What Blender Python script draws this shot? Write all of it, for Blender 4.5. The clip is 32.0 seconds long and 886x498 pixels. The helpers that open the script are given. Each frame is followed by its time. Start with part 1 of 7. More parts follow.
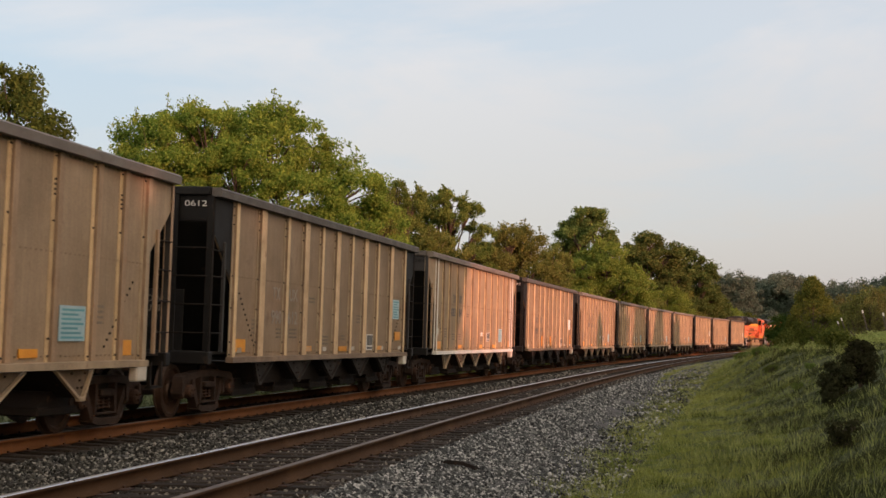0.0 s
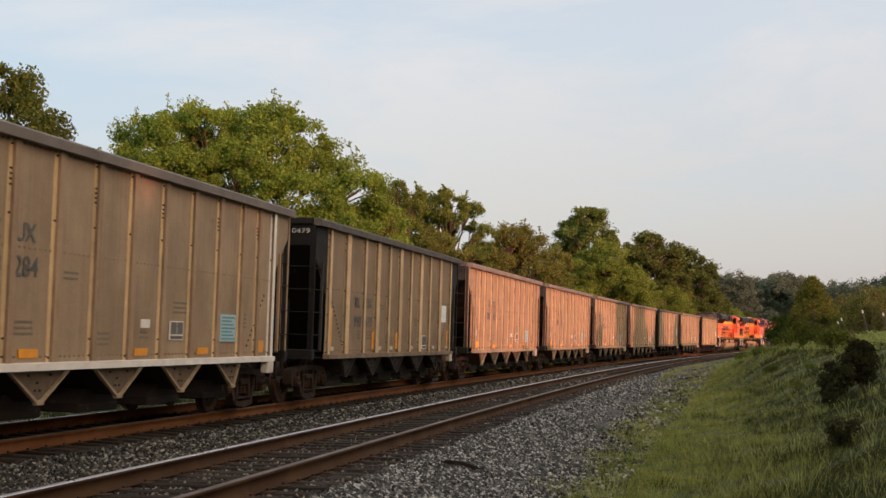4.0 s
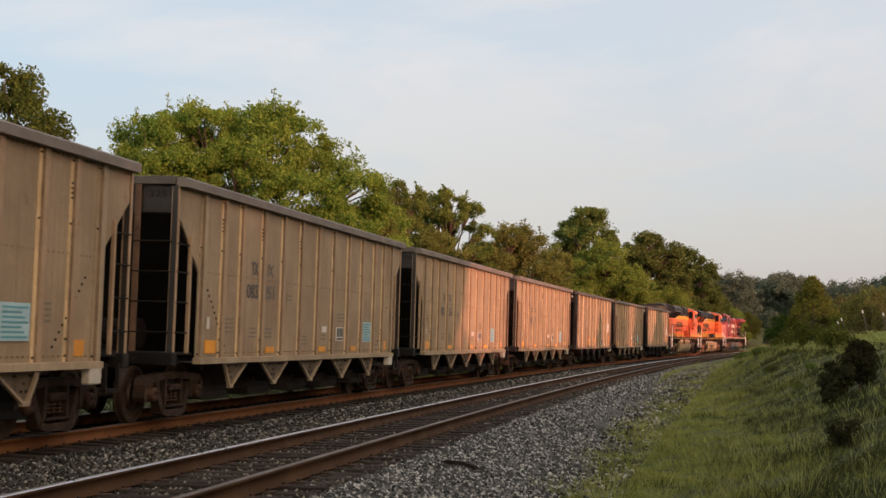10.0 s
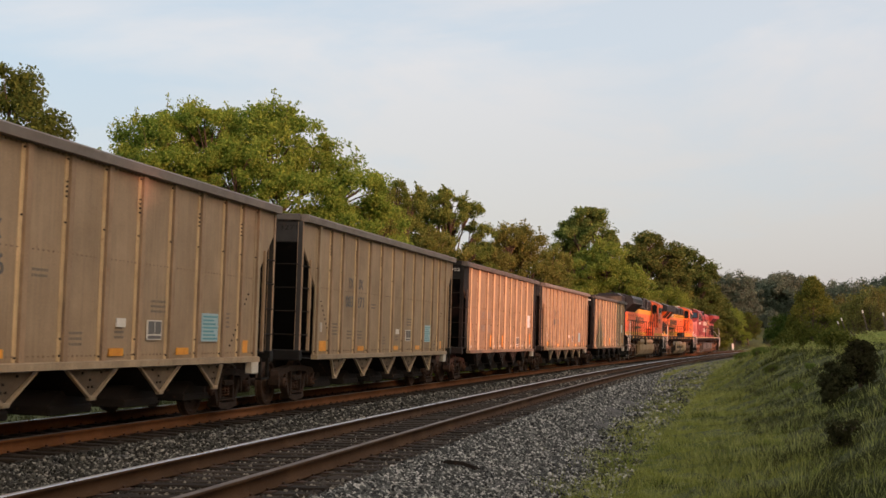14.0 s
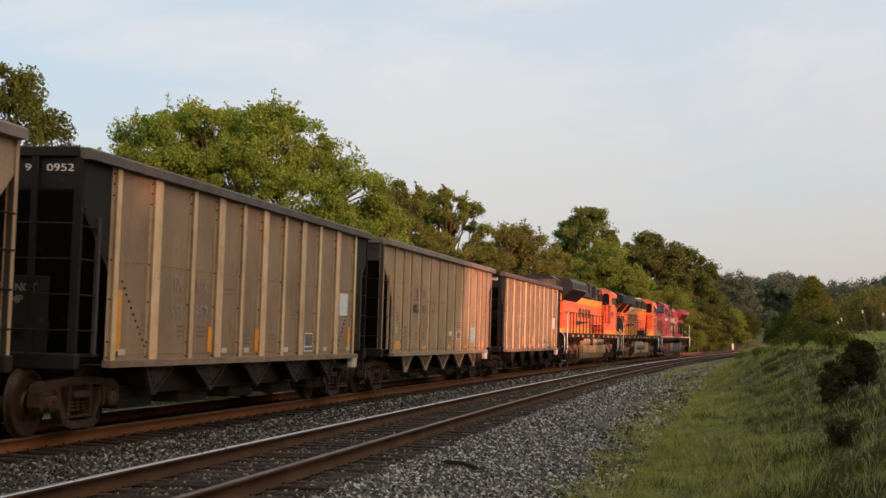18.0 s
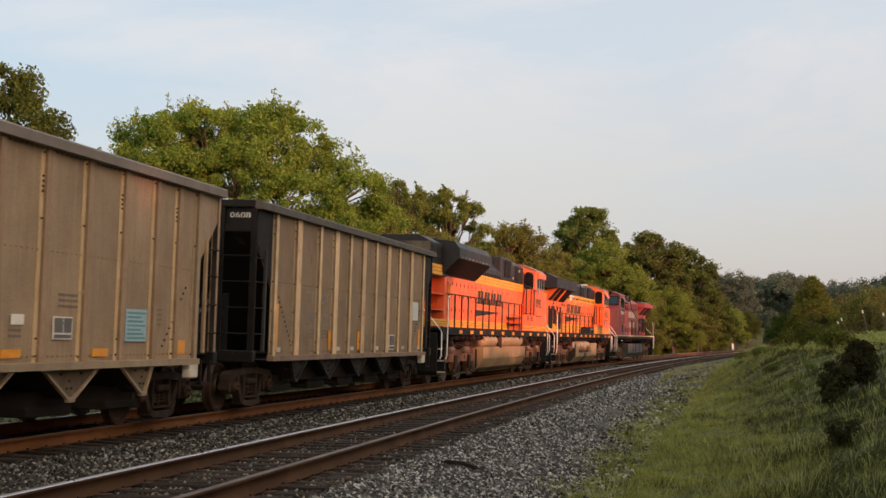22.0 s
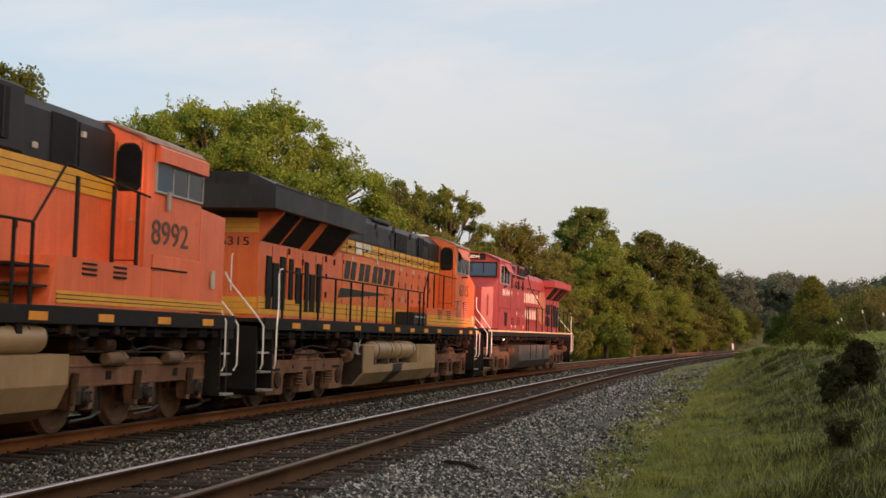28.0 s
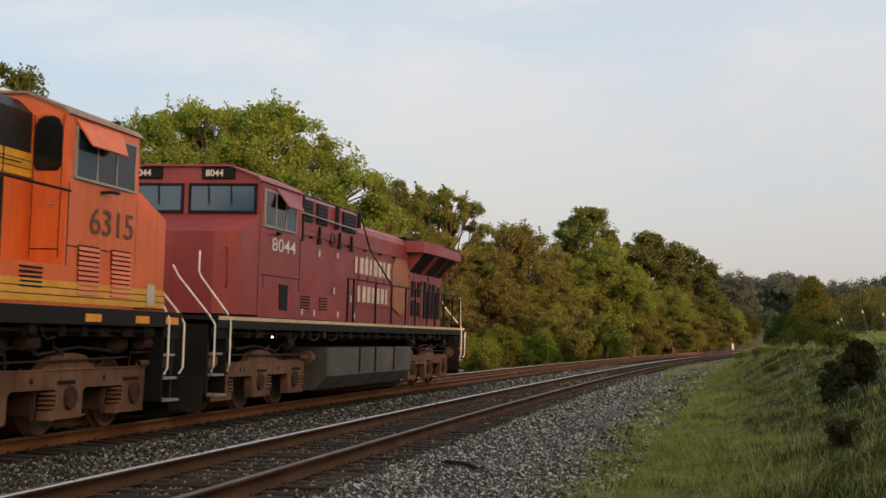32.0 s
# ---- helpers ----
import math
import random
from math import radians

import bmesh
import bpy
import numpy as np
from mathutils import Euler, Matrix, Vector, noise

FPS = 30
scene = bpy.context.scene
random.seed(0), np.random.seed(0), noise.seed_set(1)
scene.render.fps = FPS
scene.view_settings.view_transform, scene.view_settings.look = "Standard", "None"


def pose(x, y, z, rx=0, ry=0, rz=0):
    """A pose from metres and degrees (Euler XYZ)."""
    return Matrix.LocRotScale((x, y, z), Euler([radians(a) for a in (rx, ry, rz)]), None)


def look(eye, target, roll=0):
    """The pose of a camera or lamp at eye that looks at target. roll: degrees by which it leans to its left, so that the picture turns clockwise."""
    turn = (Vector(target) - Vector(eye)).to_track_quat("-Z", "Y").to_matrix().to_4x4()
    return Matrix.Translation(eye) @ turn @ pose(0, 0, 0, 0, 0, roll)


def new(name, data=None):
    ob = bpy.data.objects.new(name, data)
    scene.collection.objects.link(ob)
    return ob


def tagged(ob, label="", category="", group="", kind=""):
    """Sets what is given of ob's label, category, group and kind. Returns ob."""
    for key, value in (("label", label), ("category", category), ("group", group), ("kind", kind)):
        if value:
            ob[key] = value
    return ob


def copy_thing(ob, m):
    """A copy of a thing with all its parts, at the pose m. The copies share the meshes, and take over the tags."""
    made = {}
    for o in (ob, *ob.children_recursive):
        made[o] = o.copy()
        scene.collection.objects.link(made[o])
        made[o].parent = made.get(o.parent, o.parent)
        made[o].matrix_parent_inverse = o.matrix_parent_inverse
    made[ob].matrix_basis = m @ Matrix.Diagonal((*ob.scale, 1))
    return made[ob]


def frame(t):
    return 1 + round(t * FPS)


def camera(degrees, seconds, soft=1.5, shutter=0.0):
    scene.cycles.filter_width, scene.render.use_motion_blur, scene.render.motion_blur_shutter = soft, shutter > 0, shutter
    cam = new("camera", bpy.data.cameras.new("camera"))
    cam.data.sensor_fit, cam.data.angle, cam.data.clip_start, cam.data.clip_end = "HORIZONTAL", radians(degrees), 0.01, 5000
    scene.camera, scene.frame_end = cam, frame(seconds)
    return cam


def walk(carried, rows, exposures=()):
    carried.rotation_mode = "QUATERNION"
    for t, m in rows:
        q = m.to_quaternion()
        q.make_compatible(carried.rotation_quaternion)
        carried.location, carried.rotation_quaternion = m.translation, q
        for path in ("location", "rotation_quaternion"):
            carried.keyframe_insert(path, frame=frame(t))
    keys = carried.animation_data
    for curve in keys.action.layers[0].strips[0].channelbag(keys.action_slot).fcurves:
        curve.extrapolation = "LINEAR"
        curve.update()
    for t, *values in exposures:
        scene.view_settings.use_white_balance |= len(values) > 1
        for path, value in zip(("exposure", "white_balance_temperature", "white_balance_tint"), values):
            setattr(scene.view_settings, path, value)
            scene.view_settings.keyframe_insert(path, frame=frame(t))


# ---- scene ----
SECONDS = 32.0
# a still camera on the grass beside the line
EYE = Vector((0.0, 0.0, 1.205))
YAW, PITCH, ROLL = radians(11.117), radians(4.177), -0.902
cam = camera(36.74, SECONDS, soft=1.5, shutter=0.2)
AIM = Vector((-math.sin(YAW) * math.cos(PITCH), math.cos(YAW) * math.cos(PITCH), math.sin(PITCH)))
VIEW = look(EYE, EYE + AIM * 10, ROLL)
walk(cam, [(0.0, VIEW), (SECONDS, VIEW)])

# ---- sky and sun ----
SKY_GAIN, VEIL = 0.17, 0.78            # the clear sky's strength, and how much of it thin cloud covers
SUN_EL, SUN_AZ = 6.0, -34.0          # degrees; azimuth from +x, anticlockwise
TO_SUN = Vector((math.cos(radians(SUN_AZ)) * math.cos(radians(SUN_EL)), math.sin(radians(SUN_AZ)) * math.cos(radians(SUN_EL)), math.sin(radians(SUN_EL))))
world = bpy.data.worlds.new("evening_sky")
scene.world = world
world.use_nodes = True
wt = world.node_tree
wt.nodes.clear()


def wnode(kind, **sets):
    n = wt.nodes.new(kind)
    for k, v in sets.items():
        n.inputs[k].default_value = v
    return n


sky = wt.nodes.new("ShaderNodeTexSky")
sky.sky_type, sky.sun_disc = "NISHITA", False
sky.sun_elevation, sky.sun_rotation = radians(SUN_EL), radians(90 - SUN_AZ)
sky.air_density, sky.dust_density, sky.ozone_density = 1.0, 1.5, 1.0
co = wt.nodes.new("ShaderNodeTexCoord")
mp = wt.nodes.new("ShaderNodeMapping")
mp.inputs["Scale"].default_value = (1.0, 1.0, 3.2)
mp.inputs["Rotation"].default_value = (0.0, 0.25, 0.5)
mp.inputs["Location"].default_value = (0.35, 0.1, 0.2)
wt.links.new(co.outputs["Generated"], mp.inputs["Vector"])
clouds = wnode("ShaderNodeTexNoise", Scale=3.6, Detail=8.0, Roughness=0.56, Distortion=0.35)
wt.links.new(mp.outputs["Vector"], clouds.inputs["Vector"])


def wrange(value, lo, hi, to0, to1):
    n = wt.nodes.new("ShaderNodeMapRange")
    for key, val in zip(("From Min", "From Max", "To Min", "To Max"), (lo, hi, to0, to1)):
        n.inputs[key].default_value = val
    wt.links.new(value, n.inputs["Value"])
    return n.outputs["Result"]


def wmix(fac, one, two, blend="MIX"):
    n = wt.nodes.new("ShaderNodeMix")
    n.data_type, n.blend_type = "RGBA", blend
    for key, val in (("Factor", fac), ("A", one), ("B", two)):
        if isinstance(val, tuple):
            n.inputs[key].default_value = (*val, 1)
        elif isinstance(val, float):
            n.inputs[key].default_value = val
        else:
            wt.links.new(val, n.inputs[key])
    return n.outputs["Result"]


xyz = wt.nodes.new("ShaderNodeSeparateXYZ")
wt.links.new(co.outputs["Generated"], xyz.inputs[0])
high = wrange(xyz.outputs["Z"], 0.0, 0.22, 0.0, 1.0)
clear = wmix(1.0, sky.outputs["Color"], (SKY_GAIN, SKY_GAIN, SKY_GAIN), "MULTIPLY")
thin = wmix(high, (0.374, 0.382, 0.428), (0.568, 0.582, 0.622))          # thin high cloud, duller near the horizon
blue = wmix(high, (0.412, 0.450, 0.522), (0.400, 0.508, 0.625))             # hazy clear sky between
cover = wrange(clouds.outputs["Fac"], 0.40, 0.60, 0.0, 1.0)
both_w = wt.nodes.new("ShaderNodeMath")
both_w.operation, both_w.use_clamp = "MULTIPLY_ADD", True
wt.links.new(cover, both_w.inputs[0])
both_w.inputs[1].default_value = 0.80
wt.links.new(wrange(xyz.outputs["X"], -0.45, 0.05, 0.0, 0.50), both_w.inputs[2])
veil = wmix(both_w.outputs[0], blue, thin)
veil = wmix(VEIL, clear, veil)
# the thin cloud glows warm over the whole sunward side
toward = wt.nodes.new("ShaderNodeVectorMath")
toward.operation = "DOT_PRODUCT"
wt.links.new(co.outputs["Generated"], toward.inputs[0])
toward.inputs[1].default_value = (math.cos(radians(-58.0)), math.sin(radians(-58.0)), 0.12)
glow = wrange(toward.outputs["Value"], -0.15, 1.0, 0.0, 1.0)
veil = wmix(1.0, veil, wmix(glow, (1.0, 1.0, 1.0), (2.75, 2.3, 1.8)), "MULTIPLY")
bg = wnode("ShaderNodeBackground", Strength=1.0)
wt.links.new(veil, bg.inputs["Color"])
wo = wt.nodes.new("ShaderNodeOutputWorld")
wt.links.new(bg.outputs["Background"], wo.inputs["Surface"])

sun = new("sun", bpy.data.lights.new("sun", "SUN"))
sun.data.energy, sun.data.angle, sun.data.color = 3.8, radians(0.6), (1.0, 0.44, 0.34)
sun.matrix_world = look(TO_SUN * 200, (0, 0, 0))
scene.view_settings.exposure = 0.5
scene.view_settings.use_white_balance = True
scene.view_settings.white_balance_temperature, scene.view_settings.white_balance_tint = 6900, 14


# ---- the line's own curve ----
S_MIN, S_MAX, S_STEP = -80.0, 330.0, 0.5
_s = np.arange(S_MIN, S_MAX + S_STEP, S_STEP)
_turn = 0.0004 * _s + 0.00045 * np.maximum(0, _s - 10.75)
_mid = (_turn[1:] + _turn[:-1]) / 2
_x = np.concatenate([[0], np.cumsum(np.sin(_mid)) * S_STEP])
_y = np.concatenate([[0], np.cumsum(np.cos(_mid)) * S_STEP])
_i0 = int(np.argmin(np.abs(_s)))
_x, _y = _x - _x[_i0] - 5.133, _y - _y[_i0]
SPACING = 4.748
BANK = (0.0114, 0.0464)


def line_at(track, s, off=0.0, z=0.0):
    """Points of track 0 (near) or 1 (far): s metres along, off to the right of its middle, z over its rails."""
    s = np.asarray(s, float)
    x, y, a = np.interp(s, _s, _x), np.interp(s, _s, _y), np.interp(s, _s, _turn)
    side = off + z * BANK[track] - (SPACING - 0.00006 * s if track else 0)
    lift = (0.12 - 0.00047 * s if track else 0.00012 * s) + z - off * BANK[track]
    return x + side * np.cos(a), y - side * np.sin(a), lift + 0 * s, a


def line_x(y):
    return np.interp(y, _y, _x) + np.maximum(0, y - _y[-1]) * 0.24


# ---- the train's way: metres along the line of the first gap between cars ----
def rolled(t):
    return 20.25 - 6.704 * t + 0.00815 * t * t


CAR, LOCO = 16.185, 22.3
# ---- materials ----
def material(name, a, b, scale=4.0, rough=0.7, metal=0.0, bump=0.2, fine=60.0, stretch=(1, 1, 1), c=None, spots=0.0, vary=0.15, spec=0.5, streak=0.0):
    """A procedural surface: a and b mixed by large noise, patches of c, fine grain, bump, and a shift of tone from object to object."""
    m = bpy.data.materials.new(name)
    m.use_nodes = True
    nt = m.node_tree
    bsdf = nt.nodes["Principled BSDF"]
    L = nt.links.new
    tc, info = nt.nodes.new("ShaderNodeTexCoord"), nt.nodes.new("ShaderNodeObjectInfo")
    add = nt.nodes.new("ShaderNodeVectorMath")
    add.operation = "MULTIPLY_ADD"
    add.inputs[1].default_value = (37.0, 19.0, 53.0)
    comb = nt.nodes.new("ShaderNodeCombineXYZ")
    for k in "XYZ":
        L(info.outputs["Random"], comb.inputs[k])
    L(comb.outputs[0], add.inputs[0])
    L(tc.outputs["Object"], add.inputs[2])
    mp = nt.nodes.new("ShaderNodeMapping")
    mp.inputs["Scale"].default_value = stretch
    L(add.outputs[0], mp.inputs["Vector"])

    def noise_at(sc, detail, vec):
        n = nt.nodes.new("ShaderNodeTexNoise")
        n.inputs["Scale"].default_value, n.inputs["Detail"].default_value, n.inputs["Roughness"].default_value = sc, detail, 0.62
        L(vec, n.inputs["Vector"])
        return n.outputs["Fac"]

    def spread(val, lo, hi, to0=0.0, to1=1.0):
        r = nt.nodes.new("ShaderNodeMapRange")
        for k, v in zip(("From Min", "From Max", "To Min", "To Max"), (lo, hi, to0, to1)):
            r.inputs[k].default_value = v
        L(val, r.inputs["Value"])
        return r.outputs["Result"]

    def mix(fac, p, q, blend="MIX"):
        x = nt.nodes.new("ShaderNodeMix")
        x.data_type, x.blend_type = "RGBA", blend
        for key, val in (("Factor", fac), ("A", p), ("B", q)):
            if isinstance(val, (tuple, list)):
                x.inputs[key].default_value = (*val, 1)
            elif isinstance(val, (int, float)):
                x.inputs[key].default_value = val
            else:
                L(val, x.inputs[key])
        return x.outputs["Result"]

    big, small = noise_at(scale, 6, mp.outputs[0]), noise_at(fine, 4, add.outputs[0])
    col = mix(spread(big, 0.32, 0.68), a, b)
    if c is not None:
        col = mix(spread(noise_at(scale * 1.9, 8, mp.outputs[0]), 0.62 - spots, 0.72 - spots), col, c)
    if streak:
        mp2 = nt.nodes.new("ShaderNodeMapping")
        mp2.inputs["Scale"].default_value = (9.0, 9.0, 0.35)
        L(add.outputs[0], mp2.inputs["Vector"])
        s_col = spread(noise_at(1.6, 6, mp2.outputs[0]), 0.3, 0.7, 1 - streak, 1 + streak * 0.5)
        g = nt.nodes.new("ShaderNodeCombineColor")
        for k in ("Red", "Green", "Blue"):
            L(s_col, g.inputs[k])
        col = mix(1.0, col, g.outputs[0], "MULTIPLY")
    grain = spread(small, 0.25, 0.75, 0.82, 1.14)
    tone = spread(info.outputs["Random"], 0, 1, 1 - vary, 1 + vary)
    mul = nt.nodes.new("ShaderNodeMath")
    mul.operation = "MULTIPLY"
    L(grain, mul.inputs[0])
    L(tone, mul.inputs[1])
    g = nt.nodes.new("ShaderNodeCombineColor")
    for k in ("Red", "Green", "Blue"):
        L(mul.outputs[0], g.inputs[k])
    col = mix(1.0, col, g.outputs[0], "MULTIPLY")
    L(col, bsdf.inputs["Base Color"])
    L(spread(big, 0.2, 0.8, max(0.02, rough - 0.1), min(1, rough + 0.12)), bsdf.inputs["Roughness"])
    bsdf.inputs["Metallic"].default_value = metal
    bsdf.inputs["Specular IOR Level"].default_value = spec
    if bump:
        bn = nt.nodes.new("ShaderNodeBump")
        bn.inputs["Strength"].default_value, bn.inputs["Distance"].default_value = bump, 0.01
        L(small, bn.inputs["Height"])
        L(bn.outputs[0], bsdf.inputs["Normal"])
    return m


def pebbles(name, tones, rough=0.9):
    """Stones, each of its own tone."""
    m = bpy.data.materials.new(name)
    m.use_nodes = True
    nt = m.node_tree
    bsdf = nt.nodes["Principled BSDF"]
    geo, ramp = nt.nodes.new("ShaderNodeNewGeometry"), nt.nodes.new("ShaderNodeValToRGB")
    ramp.color_ramp.interpolation = "LINEAR"
    while len(ramp.color_ramp.elements) < len(tones):
        ramp.color_ramp.elements.new(0.5)
    for k, (e, c) in enumerate(zip(ramp.color_ramp.elements, tones)):
        e.position, e.color = k / (len(tones) - 1), (*c, 1)
    nt.links.new(geo.outputs["Random Per Island"], ramp.inputs["Fac"])
    tc, nz = nt.nodes.new("ShaderNodeTexCoord"), nt.nodes.new("ShaderNodeTexNoise")
    nz.inputs["Scale"].default_value, nz.inputs["Detail"].default_value = 70.0, 4.0
    nt.links.new(tc.outputs["Object"], nz.inputs["Vector"])
    mx = nt.nodes.new("ShaderNodeMix")
    mx.data_type, mx.blend_type = "RGBA", "OVERLAY"
    mx.inputs["Factor"].default_value = 0.6
    nt.links.new(ramp.outputs["Color"], mx.inputs["A"])
    nt.links.new(nz.outputs["Fac"], mx.inputs["B"])
    nt.links.new(mx.outputs["Result"], bsdf.inputs["Base Color"])
    bsdf.inputs["Roughness"].default_value, bsdf.inputs["Specular IOR Level"].default_value = rough, 0.2
    return m


def foliage(name, a, b, vary=0.25, through_light=0.35, patch=0.55, weight=1.0):
    """Leaves: two greens leaf by leaf and from tree to tree, some light passing through."""
    m = bpy.data.materials.new(name)
    m.use_nodes = True
    nt = m.node_tree
    nt.nodes.clear()
    L = nt.links.new
    geo, info = nt.nodes.new("ShaderNodeNewGeometry"), nt.nodes.new("ShaderNodeObjectInfo")
    tc = nt.nodes.new("ShaderNodeTexCoord")
    big = nt.nodes.new("ShaderNodeTexNoise")
    big.inputs["Scale"].default_value, big.inputs["Detail"].default_value = patch, 3
    L(tc.outputs["Object"], big.inputs["Vector"])
    sm = nt.nodes.new("ShaderNodeMath")
    sm.operation = "MULTIPLY_ADD"
    L(big.outputs["Fac"], sm.inputs[0])
    sm.inputs[1].default_value = weight
    L(geo.outputs["Random Per Island"], sm.inputs[2])
    r = nt.nodes.new("ShaderNodeMapRange")
    r.inputs["From Min"].default_value, r.inputs["From Max"].default_value = 0.4 * weight, 0.6 * weight + 1.0
    L(sm.outputs[0], r.inputs["Value"])
    mx = nt.nodes.new("ShaderNodeMix")
    mx.data_type = "RGBA"
    mx.inputs["A"].default_value, mx.inputs["B"].default_value = (*a, 1), (*b, 1)
    L(r.outputs["Result"], mx.inputs["Factor"])
    hs = nt.nodes.new("ShaderNodeHueSaturation")
    rv = nt.nodes.new("ShaderNodeMapRange")
    rv.inputs["To Min"].default_value, rv.inputs["To Max"].default_value = 1 - vary, 1 + vary
    L(info.outputs["Random"], rv.inputs["Value"])
    L(rv.outputs["Result"], hs.inputs["Value"])
    rh = nt.nodes.new("ShaderNodeMapRange")
    rh.inputs["To Min"].default_value, rh.inputs["To Max"].default_value = 0.485, 0.51
    L(info.outputs["Random"], rh.inputs["Value"])
    L(rh.outputs["Result"], hs.inputs["Hue"])
    L(mx.outputs["Result"], hs.inputs["Color"])
    d, tr, mixs, out = (nt.nodes.new("ShaderNode" + k) for k in ("BsdfDiffuse", "BsdfTranslucent", "MixShader", "OutputMaterial"))
    L(hs.outputs["Color"], d.inputs["Color"])
    L(hs.outputs["Color"], tr.inputs["Color"])
    mixs.inputs[0].default_value = through_light
    L(d.outputs[0], mixs.inputs[1])
    L(tr.outputs[0], mixs.inputs[2])
    L(mixs.outputs[0], out.inputs["Surface"])
    return m


TAN = material("tan_car_paint", (0.267, 0.183, 0.109), (0.182, 0.124, 0.073), 0.9, 0.62, 0.0, 0.12, 40, c=(0.153, 0.087, 0.050), spots=0.0, vary=0.05, streak=0.16)
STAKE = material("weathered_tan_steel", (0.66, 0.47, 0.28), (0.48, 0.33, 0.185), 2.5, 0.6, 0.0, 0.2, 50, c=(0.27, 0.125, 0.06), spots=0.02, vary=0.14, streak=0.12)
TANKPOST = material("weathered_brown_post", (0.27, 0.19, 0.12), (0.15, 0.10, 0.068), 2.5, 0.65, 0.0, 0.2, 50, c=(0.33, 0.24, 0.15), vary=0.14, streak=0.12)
TAN2 = material("pale_tan_car_paint", (0.352, 0.252, 0.157), (0.235, 0.166, 0.101), 0.8, 0.62, 0.0, 0.12, 40, c=(0.184, 0.110, 0.062), spots=-0.03, vary=0.07, streak=0.16)
WORNTAN = material("worn_tan_stake_face", (0.355, 0.268, 0.172), (0.245, 0.182, 0.116), 2.0, 0.6, 0.0, 0.15, 40, c=(0.22, 0.115, 0.06), spots=0.0, vary=0.1, streak=0.15)
FACETAN = material("dull_tan_stake_face", (0.352, 0.235, 0.144), (0.267, 0.175, 0.104), 2.2, 0.6, 0.0, 0.15, 40, c=(0.306, 0.154, 0.081), spots=0.0, vary=0.1, streak=0.18)
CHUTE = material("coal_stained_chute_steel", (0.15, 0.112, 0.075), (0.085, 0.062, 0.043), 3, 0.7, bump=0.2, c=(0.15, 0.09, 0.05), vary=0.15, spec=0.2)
CHUTE_DARK = material("near_black_chute_steel", (0.030, 0.024, 0.020), (0.016, 0.013, 0.011), 3, 0.7, bump=0.2, c=(0.075, 0.05, 0.032), vary=0.15, spec=0.2)
RUSTPOST = material("rust_streaked_post", (0.171, 0.094, 0.047), (0.058, 0.030, 0.018), 1.6, 0.75, bump=0.25, c=(0.231, 0.171, 0.110), vary=0.2, streak=0.3)
PALECHORD = material("pale_grey_tan_top_chord", (0.155, 0.129, 0.109), (0.115, 0.094, 0.078), 2, 0.6, bump=0.12, c=(0.086, 0.059, 0.040), spots=-0.05, vary=0.16)
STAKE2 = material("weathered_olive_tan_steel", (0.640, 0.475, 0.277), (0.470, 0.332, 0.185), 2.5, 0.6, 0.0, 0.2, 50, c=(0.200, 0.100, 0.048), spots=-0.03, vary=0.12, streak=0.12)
PALE = material("faded_white_paint", (0.55, 0.52, 0.46), (0.42, 0.38, 0.32), 3, 0.6, bump=0.15, c=(0.3, 0.2, 0.12), spots=-0.05)
ENDGREY = material("dark_grey_end_paint", (0.041, 0.038, 0.037), (0.027, 0.025, 0.025), 2, 0.6, bump=0.15, c=(0.053, 0.034, 0.024), vary=0.1, spec=0.25)
CHORD = material("grey_brown_top_chord", (0.085, 0.072, 0.060), (0.055, 0.046, 0.040), 3, 0.65, bump=0.2, c=(0.16, 0.09, 0.05), vary=0.12)
BLACK = material("sooty_black_paint", (0.008, 0.007, 0.007), (0.014, 0.013, 0.012), 2, 0.6, bump=0.15, c=(0.040, 0.028, 0.020), vary=0.15, spec=0.16)
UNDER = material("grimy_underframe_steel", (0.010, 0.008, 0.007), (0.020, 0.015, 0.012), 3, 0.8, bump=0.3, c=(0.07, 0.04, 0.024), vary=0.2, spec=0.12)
RUSTY = material("rusty_cast_steel", (0.056, 0.029, 0.018), (0.024, 0.014, 0.010), 5, 0.8, bump=0.35, c=(0.120, 0.052, 0.024), spots=0.02, vary=0.2, spec=0.2)
CASTING = material("dark_rusty_casting", (0.044, 0.025, 0.017), (0.020, 0.013, 0.009), 4, 0.8, bump=0.3, c=(0.098, 0.049, 0.027), spots=-0.01, vary=0.2, spec=0.2)
TREAD = material("worn_wheel_steel", (0.065, 0.036, 0.021), (0.037, 0.021, 0.014), 6, 0.5, 0.4, 0.1, c=(0.109, 0.054, 0.027), vary=0.1)
ORANGE = material("orange_loco_paint", (0.723, 0.144, 0.030), (0.608, 0.118, 0.025), 1.2, 0.40, bump=0.06, c=(0.323, 0.076, 0.021), spots=-0.05, vary=0.05, streak=0.16)
FADED = material("faded_orange_paint", (0.780, 0.158, 0.057), (0.660, 0.126, 0.044), 1.2, 0.45, bump=0.06, c=(0.340, 0.079, 0.031), spots=-0.05, vary=0.05, streak=0.16)
YELLOW = material("yellow_stripe_paint", (0.72, 0.37, 0.035), (0.62, 0.30, 0.028), 2, 0.5, bump=0.05, c=(0.2, 0.12, 0.04), spots=-0.06, vary=0.05, streak=0.12)
HOODBLACK = material("dull_black_hood_paint", (0.016, 0.016, 0.019), (0.026, 0.026, 0.028), 1.5, 0.46, bump=0.10, c=(0.062, 0.048, 0.039), spots=0.0, vary=0.1, spec=0.2, streak=0.25)
